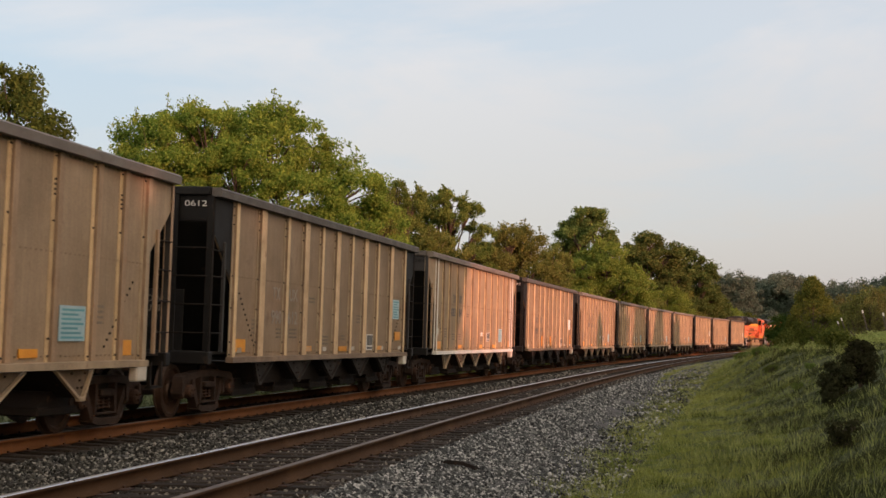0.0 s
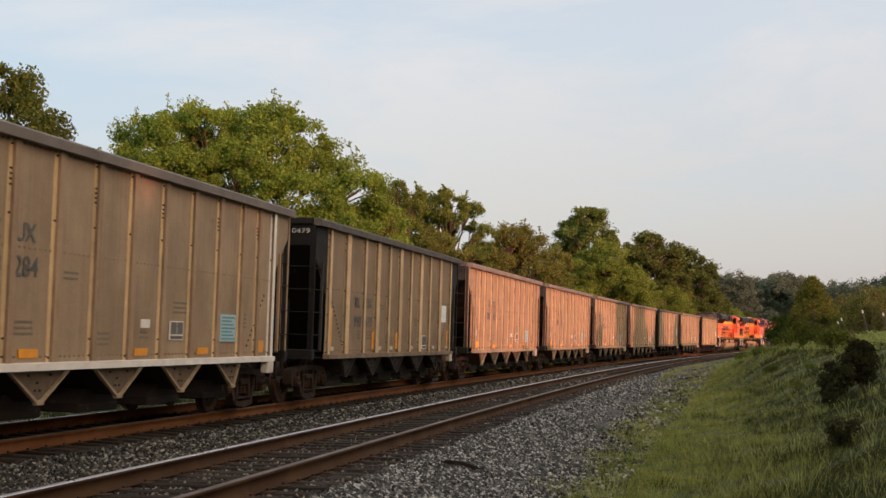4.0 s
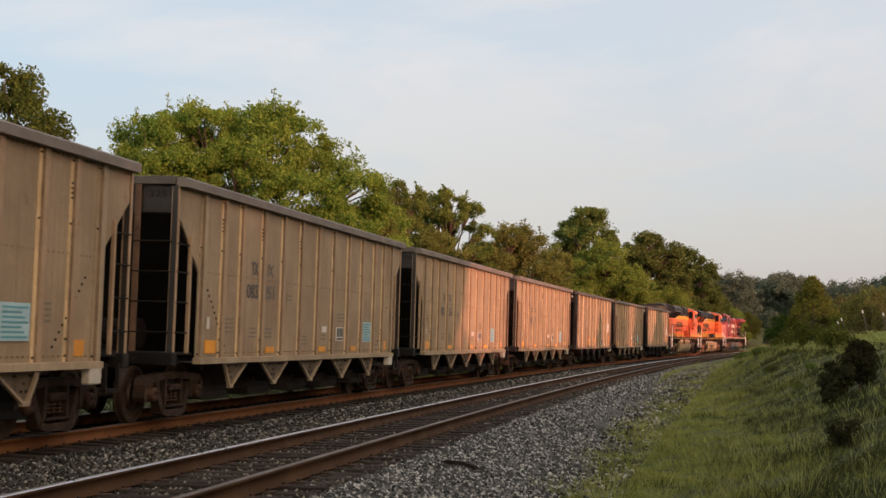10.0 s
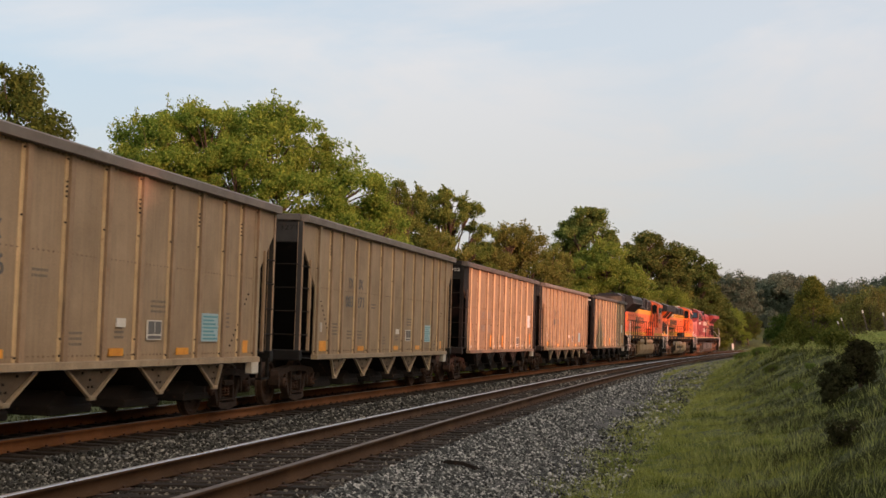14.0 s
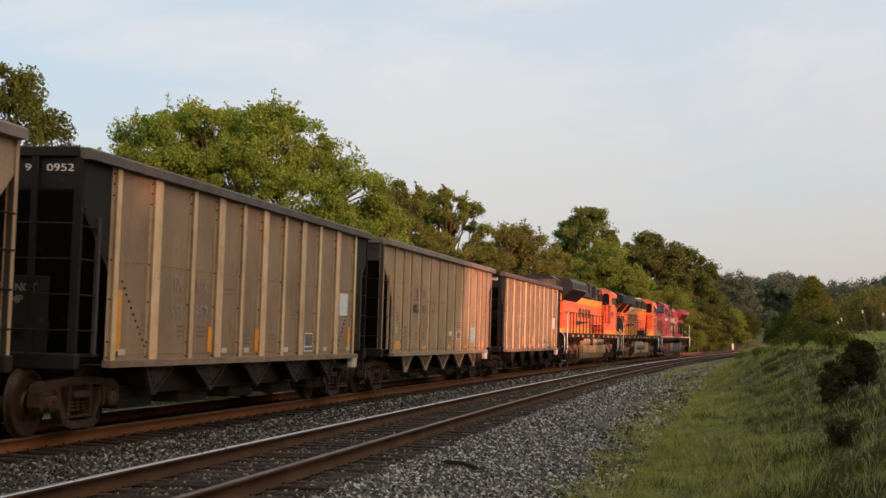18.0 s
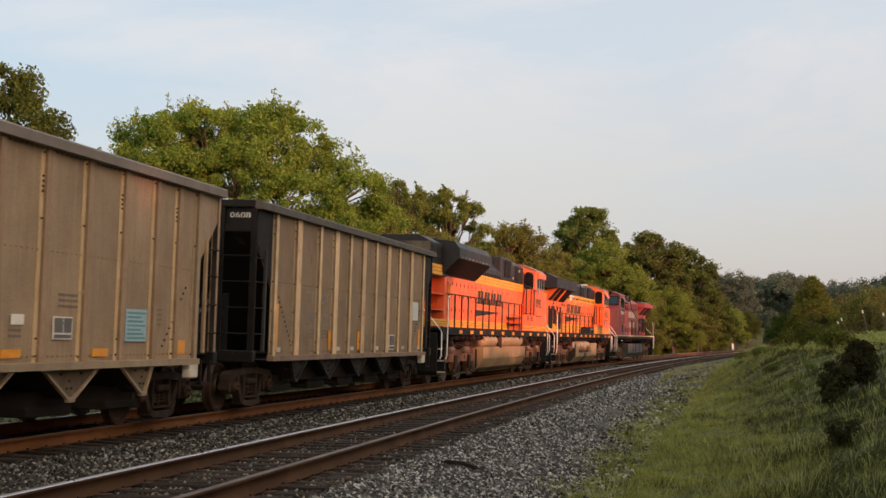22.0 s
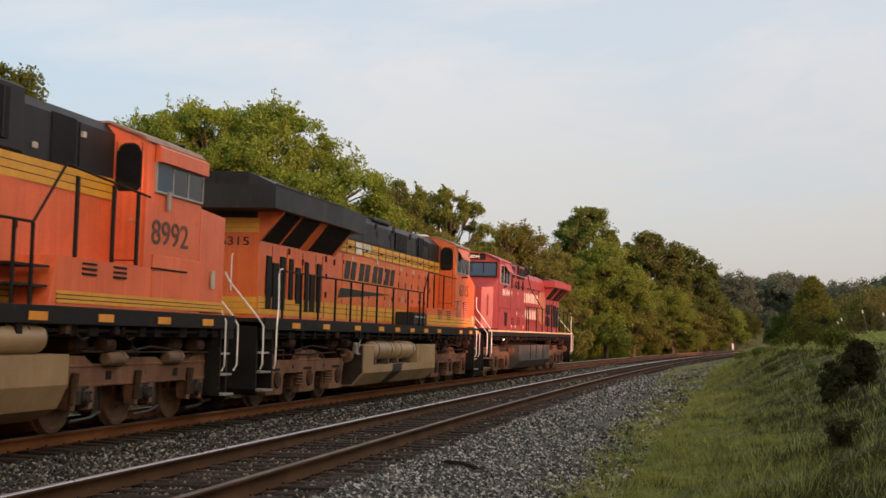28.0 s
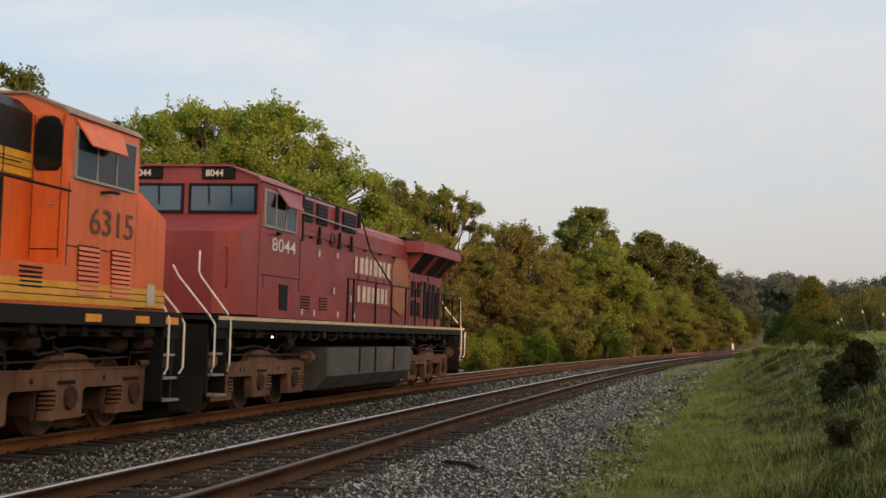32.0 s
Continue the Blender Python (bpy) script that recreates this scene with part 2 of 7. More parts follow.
RED = material("dark_red_loco_paint", (0.285, 0.038, 0.036), (0.219, 0.029, 0.028), 1.0, 0.45, bump=0.06, c=(0.140, 0.029, 0.026), spots=-0.05, vary=0.05, streak=0.12)
NAMEPALE = material("worn_cream_lettering", (0.64, 0.57, 0.49), (0.50, 0.42, 0.35), 5, 0.6, bump=0.03, c=(0.24, 0.06, 0.05), spots=-0.02, vary=0.05)
WHITE = material("white_marking_paint", (0.72, 0.70, 0.66), (0.60, 0.57, 0.52), 3, 0.6, bump=0.03, vary=0.05)
RAILWHITE = material("white_handrail_paint", (0.76, 0.74, 0.70), (0.64, 0.61, 0.56), 4, 0.5, bump=0.05)
FAINT = material("ghosted_stencil", (0.27, 0.235, 0.19), (0.20, 0.175, 0.15), 9, 0.7, bump=0.03)
FINEPRINT = material("worn_fine_stencil", (0.135, 0.112, 0.088), (0.18, 0.145, 0.105), 9, 0.7, bump=0.03, c=(0.23, 0.18, 0.12), spots=0.0)
GREYMARK = material("faded_grey_stencil", (0.085, 0.085, 0.088), (0.125, 0.12, 0.112), 9, 0.7, bump=0.03)
AMBER = material("amber_reflector_tape", (0.72, 0.31, 0.03), (0.62, 0.24, 0.025), 5, 0.4, bump=0.05, vary=0.1)
BLUEPLATE = material("pale_blue_placard", (0.36, 0.52, 0.57), (0.30, 0.44, 0.50), 5, 0.5, bump=0.02, vary=0.06)
WHITEPLATE = material("pale_placard", (0.66, 0.72, 0.74), (0.58, 0.62, 0.64), 5, 0.5, bump=0.02)
TEAL = material("teal_print", (0.07, 0.25, 0.29), (0.09, 0.29, 0.33), 5, 0.5, bump=0)
GOLD = material("faded_gold_crest", (0.30, 0.125, 0.055), (0.24, 0.080, 0.045), 3, 0.55, bump=0.04, c=(0.25, 0.05, 0.04))
TANK = material("dusty_tan_tank", (0.354, 0.246, 0.131), (0.244, 0.167, 0.087), 0.9, 0.42, bump=0.08, c=(0.125, 0.073, 0.038), spots=-0.04, vary=0.08, streak=0.12)
TANKGREY = material("dusty_grey_tank", (0.105, 0.095, 0.085), (0.065, 0.058, 0.052), 1.4, 0.6, bump=0.12, c=(0.15, 0.12, 0.09), vary=0.08, streak=0.2)
TRUCKDUST = material("dust_caked_truck_steel", (0.191, 0.103, 0.062), (0.094, 0.049, 0.030), 1.6, 0.8, bump=0.3, c=(0.019, 0.015, 0.012), spots=-0.02, vary=0.12, spec=0.2, streak=0.2)
ENDDUST = material("patchy_dust_on_black", (0.13, 0.098, 0.062), (0.022, 0.019, 0.017), 1.5, 0.7, bump=0.1, c=(0.055, 0.042, 0.030), vary=0.0, streak=0.3)
ROOFDUST = material("dust_greyed_roof_paint", (0.30, 0.20, 0.15), (0.20, 0.12, 0.085), 2.0, 0.6, bump=0.2, c=(0.42, 0.36, 0.30), spots=0.0, vary=0.1, streak=0.1)
OILY = material("oily_dark_truck_steel", (0.030, 0.021, 0.016), (0.012, 0.009, 0.008), 3.0, 0.5, bump=0.3, c=(0.11, 0.07, 0.045), spots=-0.02, vary=0.25, spec=0.35)
GRILLE = material("dark_grille_mesh", (0.007, 0.007, 0.007), (0.013, 0.012, 0.012), 8, 0.6, bump=0.3, spec=0.15)
LOCOWHEEL = material("rusty_brown_wheel_steel", (0.185, 0.112, 0.070), (0.115, 0.070, 0.046), 5, 0.6, 0.2, 0.15, c=(0.05, 0.034, 0.026), vary=0.1)
# blue of the reflected sky is put into the base colour
WINDSHIELD = material("sky_tinted_windshield", (0.040, 0.092, 0.150), (0.03, 0.07, 0.115), 0.8, 0.12, bump=0, vary=0.0, spec=0.6)
FADEDINK = material("faded_dark_lettering", (0.075, 0.038, 0.026), (0.11, 0.055, 0.036), 4, 0.6, bump=0.03, vary=0.05)
DARKGLASS = material("shaded_cab_glass", (0.006, 0.007, 0.009), (0.010, 0.010, 0.012), 1, 0.12, bump=0, vary=0.0, spec=0.3)
STEEL = material("brushed_steel_frame", (0.42, 0.40, 0.37), (0.34, 0.32, 0.3), 4, 0.45, 0.5, 0.08)
RUST_RAIL = material("rusty_rail_web", (0.070, 0.036, 0.016), (0.042, 0.022, 0.011), 1.2, 0.85, bump=0.3, c=(0.075, 0.04, 0.028), vary=0.05, spec=0.12)
FAR_RAIL = material("orange_rust_rail_web", (0.165, 0.066, 0.024), (0.112, 0.046, 0.018), 1.2, 0.85, bump=0.3, c=(0.10, 0.045, 0.028), vary=0.05, spec=0.12)
DULL = material("dull_rail_head", (0.105, 0.070, 0.050), (0.075, 0.048, 0.034), 1.5, 0.5, 0.3, 0.05, vary=0.03)
SHINE = material("polished_rail_head", (0.690, 0.690, 0.705), (0.540, 0.540, 0.555), 1.5, 0.30, 0.9, 0.03, vary=0.03)
TIE = material("creosoted_timber", (0.020, 0.016, 0.013), (0.036, 0.028, 0.022), 3, 0.9, bump=0.5, fine=30, stretch=(1, 8, 8), c=(0.10, 0.085, 0.07), vary=0.3, spec=0.08)
STONE = material("crushed_grey_ballast", (0.102, 0.098, 0.094), (0.043, 0.041, 0.038), 9, 0.9, bump=0.8, fine=25, c=(0.228, 0.210, 0.186), vary=0.0, spec=0.15)
DIRTYSTONE = material("oil_dark_crib_ballast", (0.029, 0.023, 0.018), (0.057, 0.047, 0.038), 7, 0.95, bump=0.9, fine=25, c=(0.091, 0.075, 0.065), vary=0.0, spec=0.08)
BARK = material("grey_brown_bark", (0.11, 0.085, 0.065), (0.065, 0.05, 0.04), 3, 0.9, bump=0.8, fine=20, stretch=(1, 1, 0.2), vary=0.2, spec=0.1)
EARTH = material("grassy_earth", (0.048, 0.058, 0.021), (0.071, 0.077, 0.029), 0.6, 0.95, bump=0.6, fine=9, c=(0.13, 0.105, 0.055), spots=-0.02, vary=0.0, spec=0.1)
POSTWOOD = material("weathered_post", (0.10, 0.08, 0.065), (0.065, 0.052, 0.044), 6, 0.85, bump=0.4)
PALEPOLE = material("pale_weathered_pole", (0.42, 0.37, 0.31), (0.34, 0.3, 0.25), 4, 0.85, bump=0.3)

LEAF_LIGHT = foliage("light_green_leaves", (0.077, 0.151, 0.026), (0.238, 0.302, 0.059), 0.06, 0.45)
LEAF_OAK = foliage("olive_oak_leaves", (0.054, 0.094, 0.021), (0.155, 0.190, 0.046), 0.2, 0.36)
LEAF_MID = foliage("mid_green_leaves", (0.066, 0.116, 0.020), (0.180, 0.222, 0.043), 0.22, 0.38)
LEAF_DARK = foliage("dark_oak_leaves", (0.059, 0.095, 0.022), (0.174, 0.206, 0.051), 0.12, 0.36)
LEAF_BROWN = foliage("brownish_olive_leaves", (0.067, 0.096, 0.024), (0.211, 0.210, 0.059), 0.12, 0.36)
LEAF_FRESH = foliage("yellow_green_leaves", (0.088, 0.147, 0.026), (0.232, 0.276, 0.061), 0.10, 0.42)
LEAF_DEEP = foliage("deep_green_leaves", (0.044, 0.072, 0.020), (0.122, 0.137, 0.041), 0.10, 0.3)
LEAF_TALL = foliage("fresh_pine_green", (0.056, 0.095, 0.027), (0.163, 0.191, 0.053), 0.05, 0.3)
LEAF_PINE = foliage("pine_needles", (0.034, 0.066, 0.016), (0.092, 0.132, 0.032), 0.1, 0.25)
# grey-blue of distance haze is mixed into these leaf colours
LEAF_FAR = foliage("haze_tinted_leaves", (0.070, 0.098, 0.073), (0.122, 0.151, 0.112), 0.2, 0.3)
LEAF_CEDAR = foliage("cedar_sprays", (0.048, 0.082, 0.020), (0.175, 0.185, 0.042), 0.1, 0.4)
LEAF_YELLOWING = foliage("yellowing_sapling_leaves", (0.085, 0.100, 0.030), (0.235, 0.215, 0.070), 0.1, 0.4)
LEAF_RUSSET = foliage("dark_russet_leaves", (0.025, 0.028, 0.014), (0.049, 0.048, 0.022), 0.1, 0.25)
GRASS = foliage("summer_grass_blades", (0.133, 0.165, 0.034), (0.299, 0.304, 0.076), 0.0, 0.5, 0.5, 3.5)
# darker copy of the grass: the bank's shade is in its colour
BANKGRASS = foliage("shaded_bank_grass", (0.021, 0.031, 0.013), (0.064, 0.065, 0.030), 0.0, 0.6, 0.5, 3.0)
STRAW = foliage("seeding_grass_heads", (0.24, 0.29, 0.085), (0.38, 0.40, 0.145), 0.0, 0.45)

GLASS = bpy.data.materials.new("dark_window_glass")
GLASS.use_nodes = True
_g = GLASS.node_tree.nodes["Principled BSDF"]
_g.inputs["Base Color"].default_value = (0.03, 0.06, 0.10, 1)
_g.inputs["Roughness"].default_value = 0.06
_g.inputs["Specular IOR Level"].default_value = 0.35
_g.inputs["IOR"].default_value = 1.28
LAMP = bpy.data.materials.new("small_lit_lamp")
LAMP.use_nodes = True
_g = LAMP.node_tree.nodes["Principled BSDF"]
_g.inputs["Emission Color"].default_value, _g.inputs["Emission Strength"].default_value = (1.0, 0.93, 0.78, 1), 3.0
# ---- mesh kit ----
class Geo:
    """Vertices and faces gathered for one mesh."""

    def __init__(self):
        self.v, self.f, self.m = [], [], []
        self.slot = 0

    def put(self, verts, faces):
        k = len(self.v)
        self.v += [tuple(p) for p in verts]
        self.f += [tuple(i + k for i in q) for q in faces]
        self.m += [self.slot] * len(faces)
        return self

    def box(self, x0, x1, y0, y1, z0, z1, r=0.0):
        """A box, its edges chamfered by r."""
        if r <= 0:
            return self.put([(x, y, z) for x in (x0, x1) for y in (y0, y1) for z in (z0, z1)],
                            [(0, 1, 3, 2), (4, 6, 7, 5), (0, 4, 5, 1), (2, 3, 7, 6), (0, 2, 6, 4), (1, 5, 7, 3)])
        r = min(r, (x1 - x0) / 2.2, (y1 - y0) / 2.2, (z1 - z0) / 2.2)
        lo, hi, verts, idx = (x0, y0, z0), (x1, y1, z1), [], {}
        for c in [(a, b, d) for a in (0, 1) for b in (0, 1) for d in (0, 1)]:
            for ax in range(3):
                p = [(hi[i] if c[i] else lo[i]) if i == ax else (hi[i] - r if c[i] else lo[i] + r) for i in range(3)]
                idx[c, ax] = len(verts)
                verts.append(p)
        faces = []
        for ax in range(3):
            u, w = [i for i in range(3) if i != ax]
            for side in (0, 1):
                ring = []
                for a, b in ((0, 0), (1, 0), (1, 1), (0, 1)):
                    c = [0, 0, 0]
                    c[ax], c[u], c[w] = side, a, b
                    ring.append(idx[tuple(c), ax])
                faces.append(ring if (side == 1) != (ax == 1) else ring[::-1])
            for a in (0, 1):
                for b in (0, 1):
                    c0, c1 = [0, 0, 0], [0, 0, 0]
                    c0[u] = c1[u] = a
                    c0[w] = c1[w] = b
                    c0[ax], c1[ax] = 0, 1
                    c0, c1 = tuple(c0), tuple(c1)
                    faces.append((idx[c0, u], idx[c1, u], idx[c1, w], idx[c0, w]))
        for c in [(a, b, d) for a in (0, 1) for b in (0, 1) for d in (0, 1)]:
            faces.append((idx[c, 0], idx[c, 1], idx[c, 2]))
        return self.put(verts, faces)

    def prism(self, poly, axis, lo, hi):
        """A polygon of (a, b) pairs in the plane across the axis, drawn out from lo to hi."""
        n = len(poly)
        at = {"x": lambda a, b, h: (h, a, b), "y": lambda a, b, h: (a, h, b), "z": lambda a, b, h: (a, b, h)}[axis]
        verts = [at(a, b, lo) for a, b in poly] + [at(a, b, hi) for a, b in poly]
        return self.put(verts, [tuple(range(n))[::-1], tuple(range(n, 2 * n))] + [(i, (i + 1) % n, n + (i + 1) % n, n + i) for i in range(n)])

    def tube(self, path, r, n=8, r1=None, caps=True):
        """A round bar along a path; the radius runs from r to r1."""
        pts = [Vector(p) for p in path]
        r1 = r if r1 is None else r1
        verts, faces = [], []
        for i, p in enumerate(pts):
            way = (pts[min(i + 1, len(pts) - 1)] - pts[max(i - 1, 0)]).normalized()
            side = way.cross(Vector((0, 0, 1)) if abs(way.z) < 0.95 else Vector((1, 0, 0))).normalized()
            up = side.cross(way)
            rad = r + (r1 - r) * i / max(1, len(pts) - 1)
            for k in range(n):
                a = 2 * math.pi * k / n
                verts.append(p + (side * math.cos(a) + up * math.sin(a)) * rad)
        for i in range(len(pts) - 1):
            for k in range(n):
                faces.append((i * n + k, i * n + (k + 1) % n, (i + 1) * n + (k + 1) % n, (i + 1) * n + k))
        if caps:
            faces += [tuple(range(n))[::-1], tuple(range((len(pts) - 1) * n, len(pts) * n))]
        return self.put(verts, faces)

    def lathe(self, profile, centre, axis="y", n=24):
        """A profile of (radius, height) pairs turned round an axis."""
        verts, faces, m = [], [], len(profile)
        for k in range(n):
            a = 2 * math.pi * k / n
            for r, h in profile:
                u, w = r * math.cos(a), r * math.sin(a)
                p = {"y": (u, h, w), "x": (h, u, w), "z": (u, w, h)}[axis]
                verts.append((p[0] + centre[0], p[1] + centre[1], p[2] + centre[2]))
        for k in range(n):
            for i in range(m - 1):
                j = (k + 1) % n
                faces.append((k * m + i, k * m + i + 1, j * m + i + 1, j * m + i))
        return self.put(verts, faces)

    def mesh(self, name, *mats, smooth=False):
        me = bpy.data.meshes.new(name)
        me.from_pydata(self.v, [], self.f)
        for x in mats:
            me.materials.append(x)
        if len(mats) > 1:
            me.polygons.foreach_set("material_index", self.m)
        bm = bmesh.new()
        bm.from_mesh(me)
        bmesh.ops.recalc_face_normals(bm, faces=bm.faces)
        bm.to_mesh(me)
        bm.free()
        if smooth:
            me.polygons.foreach_set("use_smooth", [True] * len(me.polygons))
        me.update()
        return me


def thing(name, label, category, group="", kind=""):
    ob = new(name)
    ob.empty_display_size = 0.5
    return tagged(ob, label, category, group, kind)


def part(name, geo, mat, parent, label="", at=None, smooth=False):
    """One mesh object under a thing or a part. geo: a Geo, or a mesh to share."""
    if isinstance(geo, Geo):
        geo = geo.mesh(name, *(mat if isinstance(mat, (tuple, list)) else (mat,)), smooth=smooth)
    ob = new(name, geo)
    ob.parent = parent
    if at is not None:
        ob.matrix_basis = at
    return tagged(ob, label) if label else ob


def many(name, verts, faces, *mats, slots=None):
    """A large mesh from arrays: verts (n, 3) and faces (m, k)."""
    me = bpy.data.meshes.new(name)
    verts, faces = np.asarray(verts, np.float32), np.asarray(faces, np.int32)
    k = faces.shape[1]
    me.vertices.add(len(verts))
    me.vertices.foreach_set("co", verts.ravel())
    me.loops.add(faces.size)
    me.loops.foreach_set("vertex_index", faces.ravel())
    me.polygons.add(len(faces))
    me.polygons.foreach_set("loop_start", np.arange(0, faces.size, k, dtype=np.int32))
    for x in mats:
        me.materials.append(x)
    if slots is not None:
        me.polygons.foreach_set("material_index", np.asarray(slots, np.int32))
    me.update(calc_edges=True)
    me.validate()
    return me


def letters(text, height, mat, slant=0.0, bold=0.0, width=1.0, span=None):
    """A thin raised text mesh in the x-z plane, facing -y, its lower left at the origin."""
    cu = bpy.data.curves.new("text", "FONT")
    cu.body, cu.size, cu.shear, cu.offset, cu.extrude = text, height / 0.7, slant, bold, 0.003
    ob = bpy.data.objects.new("text", cu)
    scene.collection.objects.link(ob)
    bpy.context.view_layer.update()
    me = bpy.data.meshes.new_from_object(ob.evaluated_get(bpy.context.evaluated_depsgraph_get()))
    bpy.data.objects.remove(ob)
    xs = [v.co.x for v in me.vertices]
    if span:
        width = span / (max(xs) - min(xs))
    me.transform(Matrix.Rotation(radians(90), 4, "X") @ Matrix.Diagonal((width, 1, 1, 1)) @ Matrix.Translation((-min(xs), 0, 0)))
    me.materials.clear()
    me.materials.append(mat)
    me.name = "lettering"
    return me
# ---- ground ----
def smooth(x):
    x = np.clip(x, 0, 1)
    return x * x * (3 - 2 * x)


def lumps(x, y, size, seed=0.0):
    """A soft random field between about -1 and 1 with features of that size."""
    k = 2 * math.pi / size
    return (np.sin(k * (x + 0.37 * y) + 1.3 + seed) + np.sin(k * (0.61 * y - 0.83 * x) * 1.27 + 4.1 + 2 * seed) + np.sin(k * (1.19 * y + 0.21 * x) * 0.71 + seed)
            + 0.6 * np.sin(k * 2.3 * (x - 0.7 * y) + 2.2 * seed) + 0.6 * np.sin(k * 2.1 * (y + 0.4 * x) + 0.7)) / 3.2


def ground_z(x, y):
    off = x - line_x(y)
    far = smooth((y - 26) / 32)
    toe, wide = 5.0 - 1.4 * far, 6.0 - 3.3 * far
    tall = (1.5 - 0.10 * far - 0.42 * smooth((y - 40) / 28)) * smooth((y + 6) / 16)
    right = -0.66 + 0.42 * smooth((y - 40) / 28) + tall * smooth((off - toe) / wide) + 0.02 * np.clip(off - 9, 0, 60) + 0.22 * far * smooth((off - 8.3) / 3.0) + 1.3 * smooth((off - 3.5) / 7) * smooth((y - 105) / 60)
    left = -0.62 + 4.2 * smooth((y - 203) / 62) * smooth((-off - 2) / 8) + 0.2 * smooth((-off - 9) / 10) + 0.01 * np.maximum(0, -off - 40)
    z = np.where(off > -2, right, left)
    far_out = np.maximum(0, np.hypot(x, y) - 260)
    z = z + 0.10 * (lumps(x, y, 2.1, 1.0) + 0.6 * lumps(x, y, 0.9, 2.5)) * smooth((off - 2.2) / 0.8) * (1 - smooth((off - 5.5) / 2))
    return z + 0.05 * lumps(x, y, 3.1) * smooth((np.abs(off + 2) - 5) / 3) + 0.10 * lumps(x, y, 11.0, 2.0) * smooth((np.abs(off + 2) - 6) / 6) + 0.012 * far_out


def sheet(xs, ys, height):
    """A grid of quads over rows ys and offsets xs from the line."""
    yy, oo = np.meshgrid(ys, xs, indexing="ij")
    xx = line_x(yy) + oo
    v = np.stack([xx, yy, height(xx, yy)], -1).reshape(-1, 3)
    n, m = len(ys), len(xs)
    i = (np.arange(n - 1)[:, None] * m + np.arange(m - 1)[None]).ravel()
    return v, np.stack([i, i + 1, i + m + 1, i + m], 1)


_out = 16 * 1.16 ** np.arange(1, 36)
_ys = np.concatenate([np.linspace(-60, 10, 15), np.linspace(11, 95, 150), 95 * 1.055 ** np.arange(1, 62)])
_xs = np.concatenate([-_out[::-1] - 4, np.linspace(-20, 16, 110), _out])
v, f = sheet(_xs, _ys, ground_z)
ground = new("ground", many("ground", v, f, EARTH))
ground.data.polygons.foreach_set("use_smooth", [True] * len(ground.data.polygons))
tagged(ground, "rough grassy earth rising to a bank beside the railway", "ground", kind="structure")


# ballast bed under both tracks
def bed_z(off, s):
    near, far = -0.215 - off * BANK[0] + 0.00012 * s, 0.12 - 0.215 - 0.00047 * s - (off + SPACING) * BANK[1]
    w = smooth((-off - 1.5) / (SPACING - 3.0))
    top = near * (1 - w) + far * w
    return top - np.maximum(0, off - 1.5) / (2.2 + 3.0 * smooth((36 - s) / 22)) - np.maximum(0, -SPACING - 1.5 - off) / 1.9 - 0.06 * np.clip((-off - 1.6) / 0.7, 0, 1) * np.clip((off + SPACING - 1.6) / 0.7, 0, 1)


_s1 = np.concatenate([np.linspace(-20, 10, 40), np.linspace(10.3, 70, 240), np.linspace(71, 215, 145)])
_o1 = np.concatenate([np.linspace(-SPACING - 3.2, -SPACING - 1.4, 12), np.linspace(-SPACING - 1.2, 1.4, 40), np.linspace(1.5, 4.3, 30)])
ss, oo = np.meshgrid(_s1, _o1, indexing="ij")
wob = 1 + 0.16 * lumps(ss * 1.0, oo * 0.4, 5.0) * smooth((oo - 1.6) / 1.2)
x, y, _, _ = line_at(0, ss, oo * wob)
z = bed_z(oo, ss) + 0.018 * lumps(ss, oo, 0.5) + np.random.default_rng(4).normal(0, 0.010, ss.shape)
n, m = len(_s1), len(_o1)
i = (np.arange(n - 1)[:, None] * m + np.arange(m - 1)[None]).ravel()
mid = (_o1[:-1] + _o1[1:]) / 2
crib = ((np.abs(mid) < 1.28) | (np.abs(mid + SPACING) < 1.35)).astype(int)
bed = new("ballast_bed", many("ballast_bed", np.stack([x, y, z], -1).reshape(-1, 3), np.stack([i, i + 1, i + m + 1, i + m], 1), STONE, DIRTYSTONE, slots=np.tile(crib, n - 1)))
tagged(bed, "grey crushed stone bed under two parallel railway tracks", "ballast", kind="structure")

# loose stones on the bed
rng = np.random.default_rng(11)
OCTA_V = np.array([(1, 0, 0), (0, 1, 0), (0, 0, 1), (-1, 0, 0), (0, -1, 0), (0, 0, -1)], float)
OCTA_F = np.array([(0, 1, 2), (1, 3, 2), (3, 4, 2), (4, 0, 2), (1, 0, 5), (3, 1, 5), (4, 3, 5), (0, 4, 5)])


